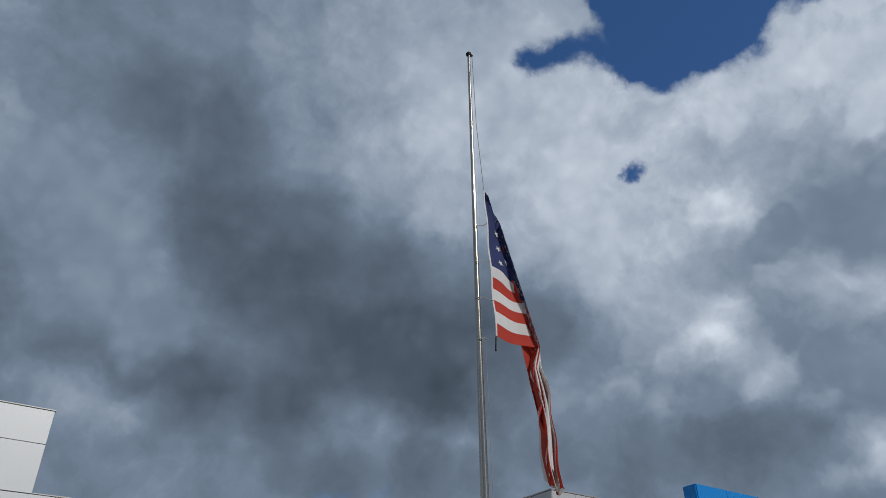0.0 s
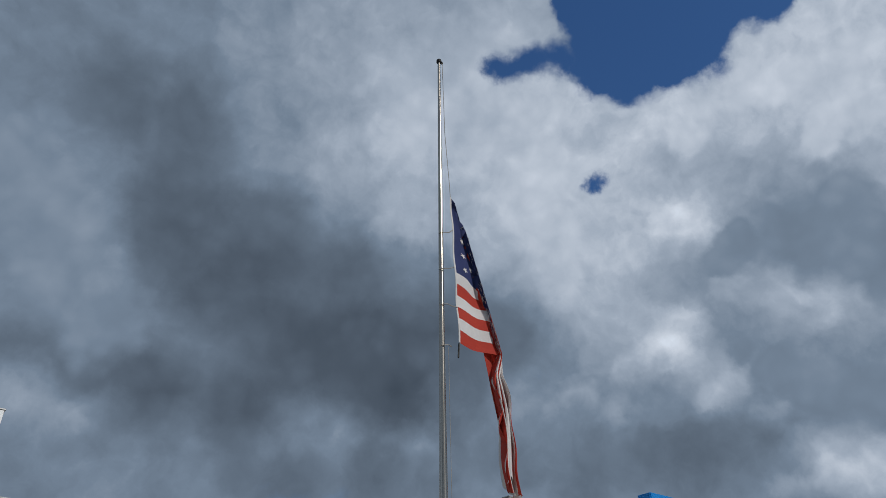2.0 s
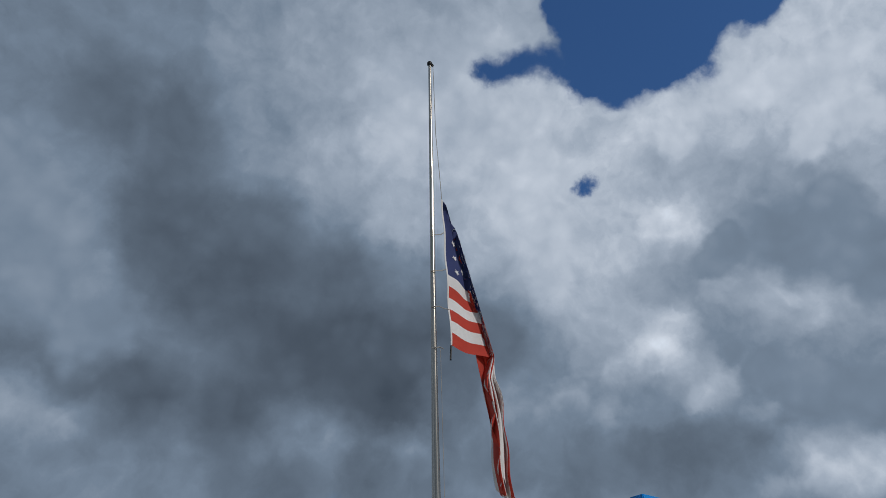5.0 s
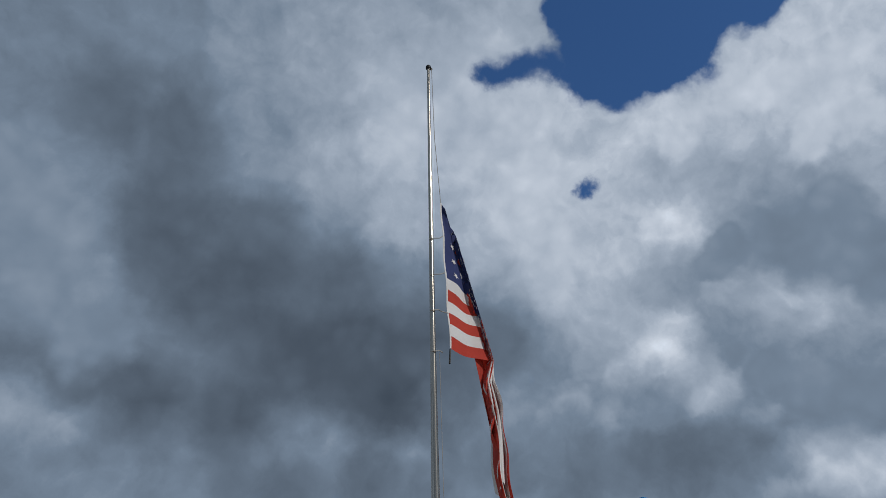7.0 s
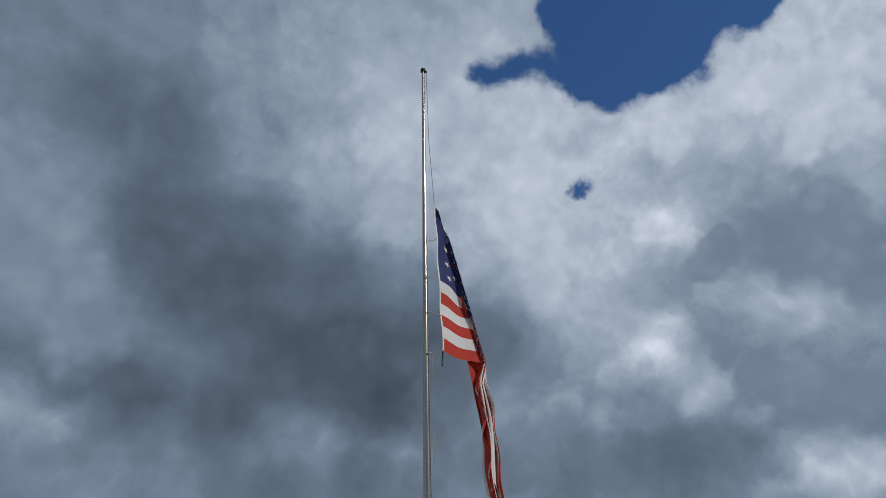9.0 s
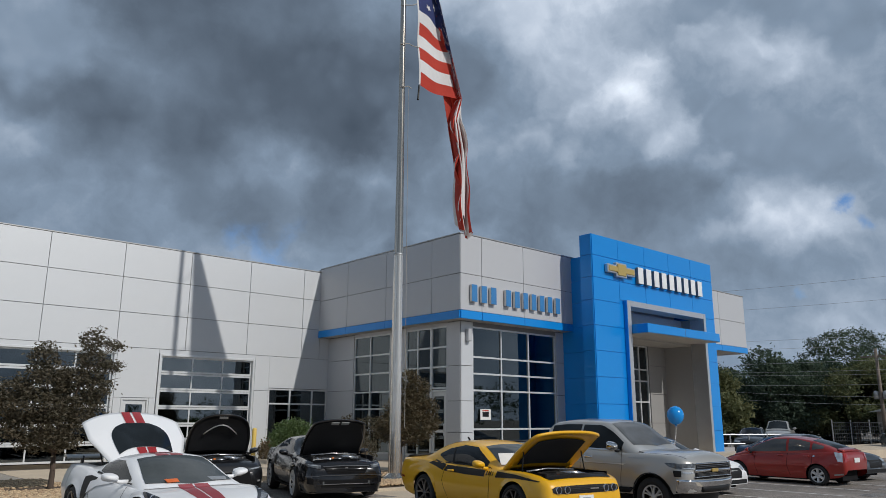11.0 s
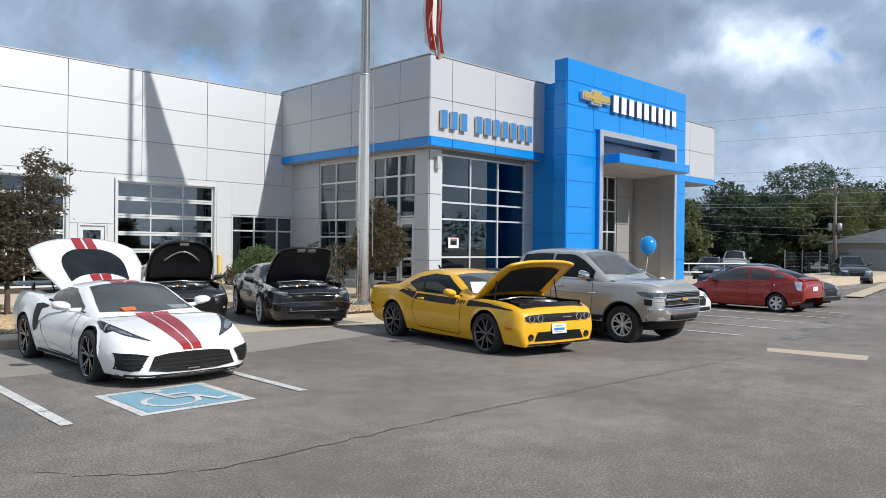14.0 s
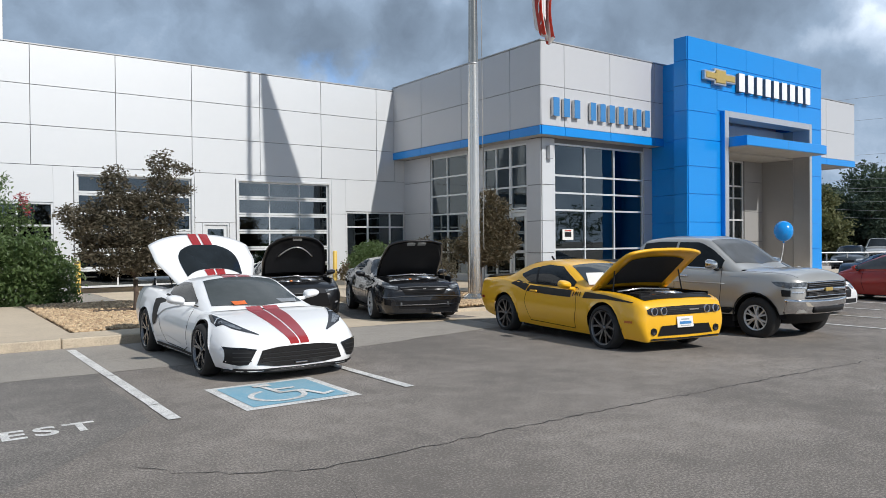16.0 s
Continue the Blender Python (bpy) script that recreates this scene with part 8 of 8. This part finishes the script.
# ---- beyond the lot ----
def far_tree(name, label, x, y, height, spread, mat, seed, count=9000, size=0.15, low=0.22):
    """A broad tree: trunk, limbs and many clumps of leaves with gaps between them."""
    root = thing(name, label, "tree", pose(x, y, 0))
    r = random.Random(seed)
    blobs = []
    for k in range(34):
        a, q = r.uniform(0, 6.28), r.uniform(0, 1) ** 0.5
        h = r.uniform(low, 0.96)
        w = spread * (0.35 + 0.75 * math.sin(math.pi * min(1, (h - low * 0.6) * 1.15)) ** 0.7)
        s = spread * r.uniform(0.16, 0.34)
        blobs.append((math.cos(a) * w * q, math.sin(a) * w * q, height * h, s, s, s * 0.75))
    part("trunk", tube([(0, 0, -0.1), (0.1, 0, height * 0.3), (0.0, 0.1, height * 0.75)], [height * 0.03, height * 0.022, height * 0.008], 9), M["bark"], root)
    for b in blobs[:9]:
        part("limb", tube([(0.05, 0.05, height * 0.25), (b[0] * 0.5, b[1] * 0.5, b[2] * 0.75), b[:3]], [height * 0.013, height * 0.008, 0.03], 6), M["bark"], root)
    leaf_cloud("crown", blobs, count, size, mat, root, seed, spray=9, flat=0.6)
    return root


for k, (b, d, h, s, mat, n) in enumerate((
        (62.6, 52, 4.6, 2.0, "leaf_olive_hazy", 7000), (65.6, 66, 6.6, 4.6, "leaf_wood_hazy", 16000), (63.6, 72, 5.6, 4.2, "leaf_wood_hazy", 12000), (67.6, 68, 6.0, 4.4, "leaf_wood_hazy", 14000), (69.4, 72, 6.0, 4.4, "leaf_olive_hazy", 14000), (70.9, 66, 5.7, 4.0, "leaf_olive_hazy", 14000),
        (71.7, 98, 11.2, 6.6, "leaf_wood_hazy", 14000), (72.6, 70, 6.2, 4.0, "leaf_olive_hazy", 13000), (74.6, 74, 6.6, 4.6, "leaf_olive_hazy", 13000), (76.5, 80, 7.6, 5.5, "leaf_wood_hazy", 11000), (78.8, 78, 7.0, 5.0, "leaf_wood_hazy", 9000), (60.8, 80, 5.6, 5.0, "leaf_wood_hazy", 8000))):
    a = radians(b)
    far_tree("far_tree", "broad leafy tree beyond the car park" if mat == "leaf_wood_hazy" else "yellowing leafy tree beyond the car park", math.sin(a) * d, math.cos(a) * d, h, s, M[mat], 40 + k, int(n * 1.7))


def woods(name, label, b0, b1, dist, h, count, seed):
    """The closed foot of the wood, and the far tree line round the lot: leaf clumps in a band."""
    r = random.Random(seed)
    blobs = []
    for k in range(int((b1 - b0) * dist / 130) + 10):
        a, d = radians(r.uniform(b0, b1)), dist * r.uniform(0.95, 1.12)
        z = h * r.uniform(0.05, 0.85)
        s = h * r.uniform(0.16, 0.32)
        blobs.append((math.sin(a) * d, math.cos(a) * d, z, s * 1.3, s * 1.3, s))
    ob, _ = leaf_cloud(name, blobs, count, h * 0.045, M["leaf_wood_hazy"], None, seed, spray=9, flat=0.6)
    return tagged(ob, label, "woods", kind="stuff")


woods("undergrowth", "dark dense foot of the wood beyond the fence", 60.0, 80.0, 74, 4.2, 30000, 71)
woods("far_woods", "distant dark tree line", 80, 355, 190, 11.0, 30000, 72)
woods("far_woods", "distant dark tree line", -5, 60, 170, 8.0, 6000, 73)


def utility_pole():
    a = radians(72.55)
    root = thing("utility_pole", "weathered wooden utility pole with two grey transformers", "utility pole", pose(math.sin(a) * 60, math.cos(a) * 60, 0))
    part("pole_shaft", tube([(0, 0, -0.2), (0, 0, 6.6)], [0.14, 0.10], 10), M["wood_pole"], root, smooth=True)
    part("cross_arm", boxm((-0.05, -1.0, 6.0), (0.05, 1.0, 6.12)), M["wood_pole"], root)
    for s in (-1, 1):
        part("transformer", add_lathe(bmesh.new(), [(3.1, 0.001), (3.1, 0.17), (3.6, 0.17), (3.66, 0.10), (3.68, 0.001)], 2, 16, (0.0, s * 0.3, 0)), M["galv"], root, smooth=True)
    return root


utility_pole()


def cable(z0, z1, sag, dist, r=0.009, b0=58.0, b1=80.0):
    root = thing("overhead_cable", "thin overhead cable crossing before the wood", "cable", group="overhead cables")
    p0 = Vector((math.sin(radians(b0)) * dist, math.cos(radians(b0)) * dist, z0))
    p1 = Vector((math.sin(radians(b1)) * dist, math.cos(radians(b1)) * dist, z1))
    part("strand", tube([p0.lerp(p1, t) - Vector((0, 0, 4 * sag * t * (1 - t))) for t in [k / 16 for k in range(17)]], r, 5), M["galv"], root)


for z0, z1, sag in ((7.1, 7.3, 0.1), (6.5, 6.7, 0.1), (5.5, 5.7, 0.1), (5.0, 5.0, 0.12), (4.9, 4.75, 0.2), (4.3, 4.2, 0.3), (4.1, 3.2, 0.4), (3.6, 2.7, 0.4), (9.3, 9.7, 0.1), (10.7, 11.3, 0.1)):
    cable(z0, z1, sag, 57)


def rail_fence():
    root = thing("rail_fence", "pale tubular rail fence at the edge of the lot", "fence")
    pts = [(36.4 + 1.0 * k, 20.6 - 0.55 * k) for k in range(7)]
    for x, y in pts:
        part("post", tube([(x, y, -0.15), (x, y, 0.93)], 0.04, 8), M["galv"], root)
    for (x0, y0), (x1, y1) in zip(pts, pts[1:]):
        for z in (0.40, 0.88):
            part("rail", tube([(x0, y0, z), (x1, y1, z)], 0.04, 8), M["galv"], root)


rail_fence()


def mesh_fence():
    root = thing("mesh_fence", "dark mesh fence with leaning steel posts", "fence")
    pts = [(56 + 0.9 * k, 21.0 - 0.9 * k) for k in range(7)]
    for k, (x, y) in enumerate(pts):
        part("post", tube([(x, y, 0), (x + 0.05 * (k % 3), y, 1.7)], 0.04, 8), M["galv"], root)
    for (x0, y0), (x1, y1) in zip(pts, pts[1:]):
        bm = bmesh.new()
        for z in [0.25 * j for j in range(1, 7)]:
            add_tube(bm, [(x0, y0, z), (x1, y1, z)], 0.018, 4)
        for t in [j / 8 for j in range(1, 8)]:
            add_tube(bm, [(x0 + (x1 - x0) * t, y0 + (y1 - y0) * t, 0.1), (x0 + (x1 - x0) * t, y0 + (y1 - y0) * t, 1.55)], 0.018, 4)
        part("mesh_panel", bm, M["fence_dark"], root)


mesh_fence()


def shed():
    root = thing("storage_shed", "tan sided shed with pale low gable roof", "shed", pose(59.0, 16.2, -0.1, 0, 0, -15))
    part("wall", boxm((0, -9, 0), (9, 3.2, 2.4)), M["tan_wall"], root)
    part("roller_door", boxm((-0.04, -2.5, 0), (0.0, 1.6, 1.9)), M["galv"], root)
    bm = bmesh.new()
    v = [bm.verts.new(p) for p in ((-0.4, 3.6, 2.35), (-0.4, -2.9, 3.7), (-0.4, -9.4, 2.35), (9.4, 3.6, 2.35), (9.4, -2.9, 3.7), (9.4, -9.4, 2.35))]
    for f in ((0, 1, 4, 3), (1, 2, 5, 4), (0, 2, 1), (3, 4, 5), (0, 3, 5, 2)):
        bm.faces.new([v[i] for i in f])
    part("roof", bm, M["pale_roof"], root)


shed()
cottage = thing("cottage", "small grey house half hidden among the trees", "house", pose(52.0, 28.5, -0.1, 0, 0, 20))
part("wall", boxm((0, 0, 0), (7, 5, 2.6)), M["soffit"], cottage)
bm = bmesh.new()
v = [bm.verts.new(p) for p in ((-0.3, -0.3, 2.6), (-0.3, 5.3, 2.6), (-0.3, 2.5, 4.4), (7.3, -0.3, 2.6), (7.3, 5.3, 2.6), (7.3, 2.5, 4.4))]
for f in ((0, 2, 5, 3), (2, 1, 4, 5), (0, 1, 2), (3, 5, 4), (0, 3, 4, 1)):
    bm.faces.new([v[i] for i in f])
part("roof", bm, M["fence_dark"], cottage)
for x in (1.2, 4.4):
    part("window", boxm((x, -0.03, 1.0), (x + 1.1, 0.0, 2.0)), M["car_glass"], cottage)
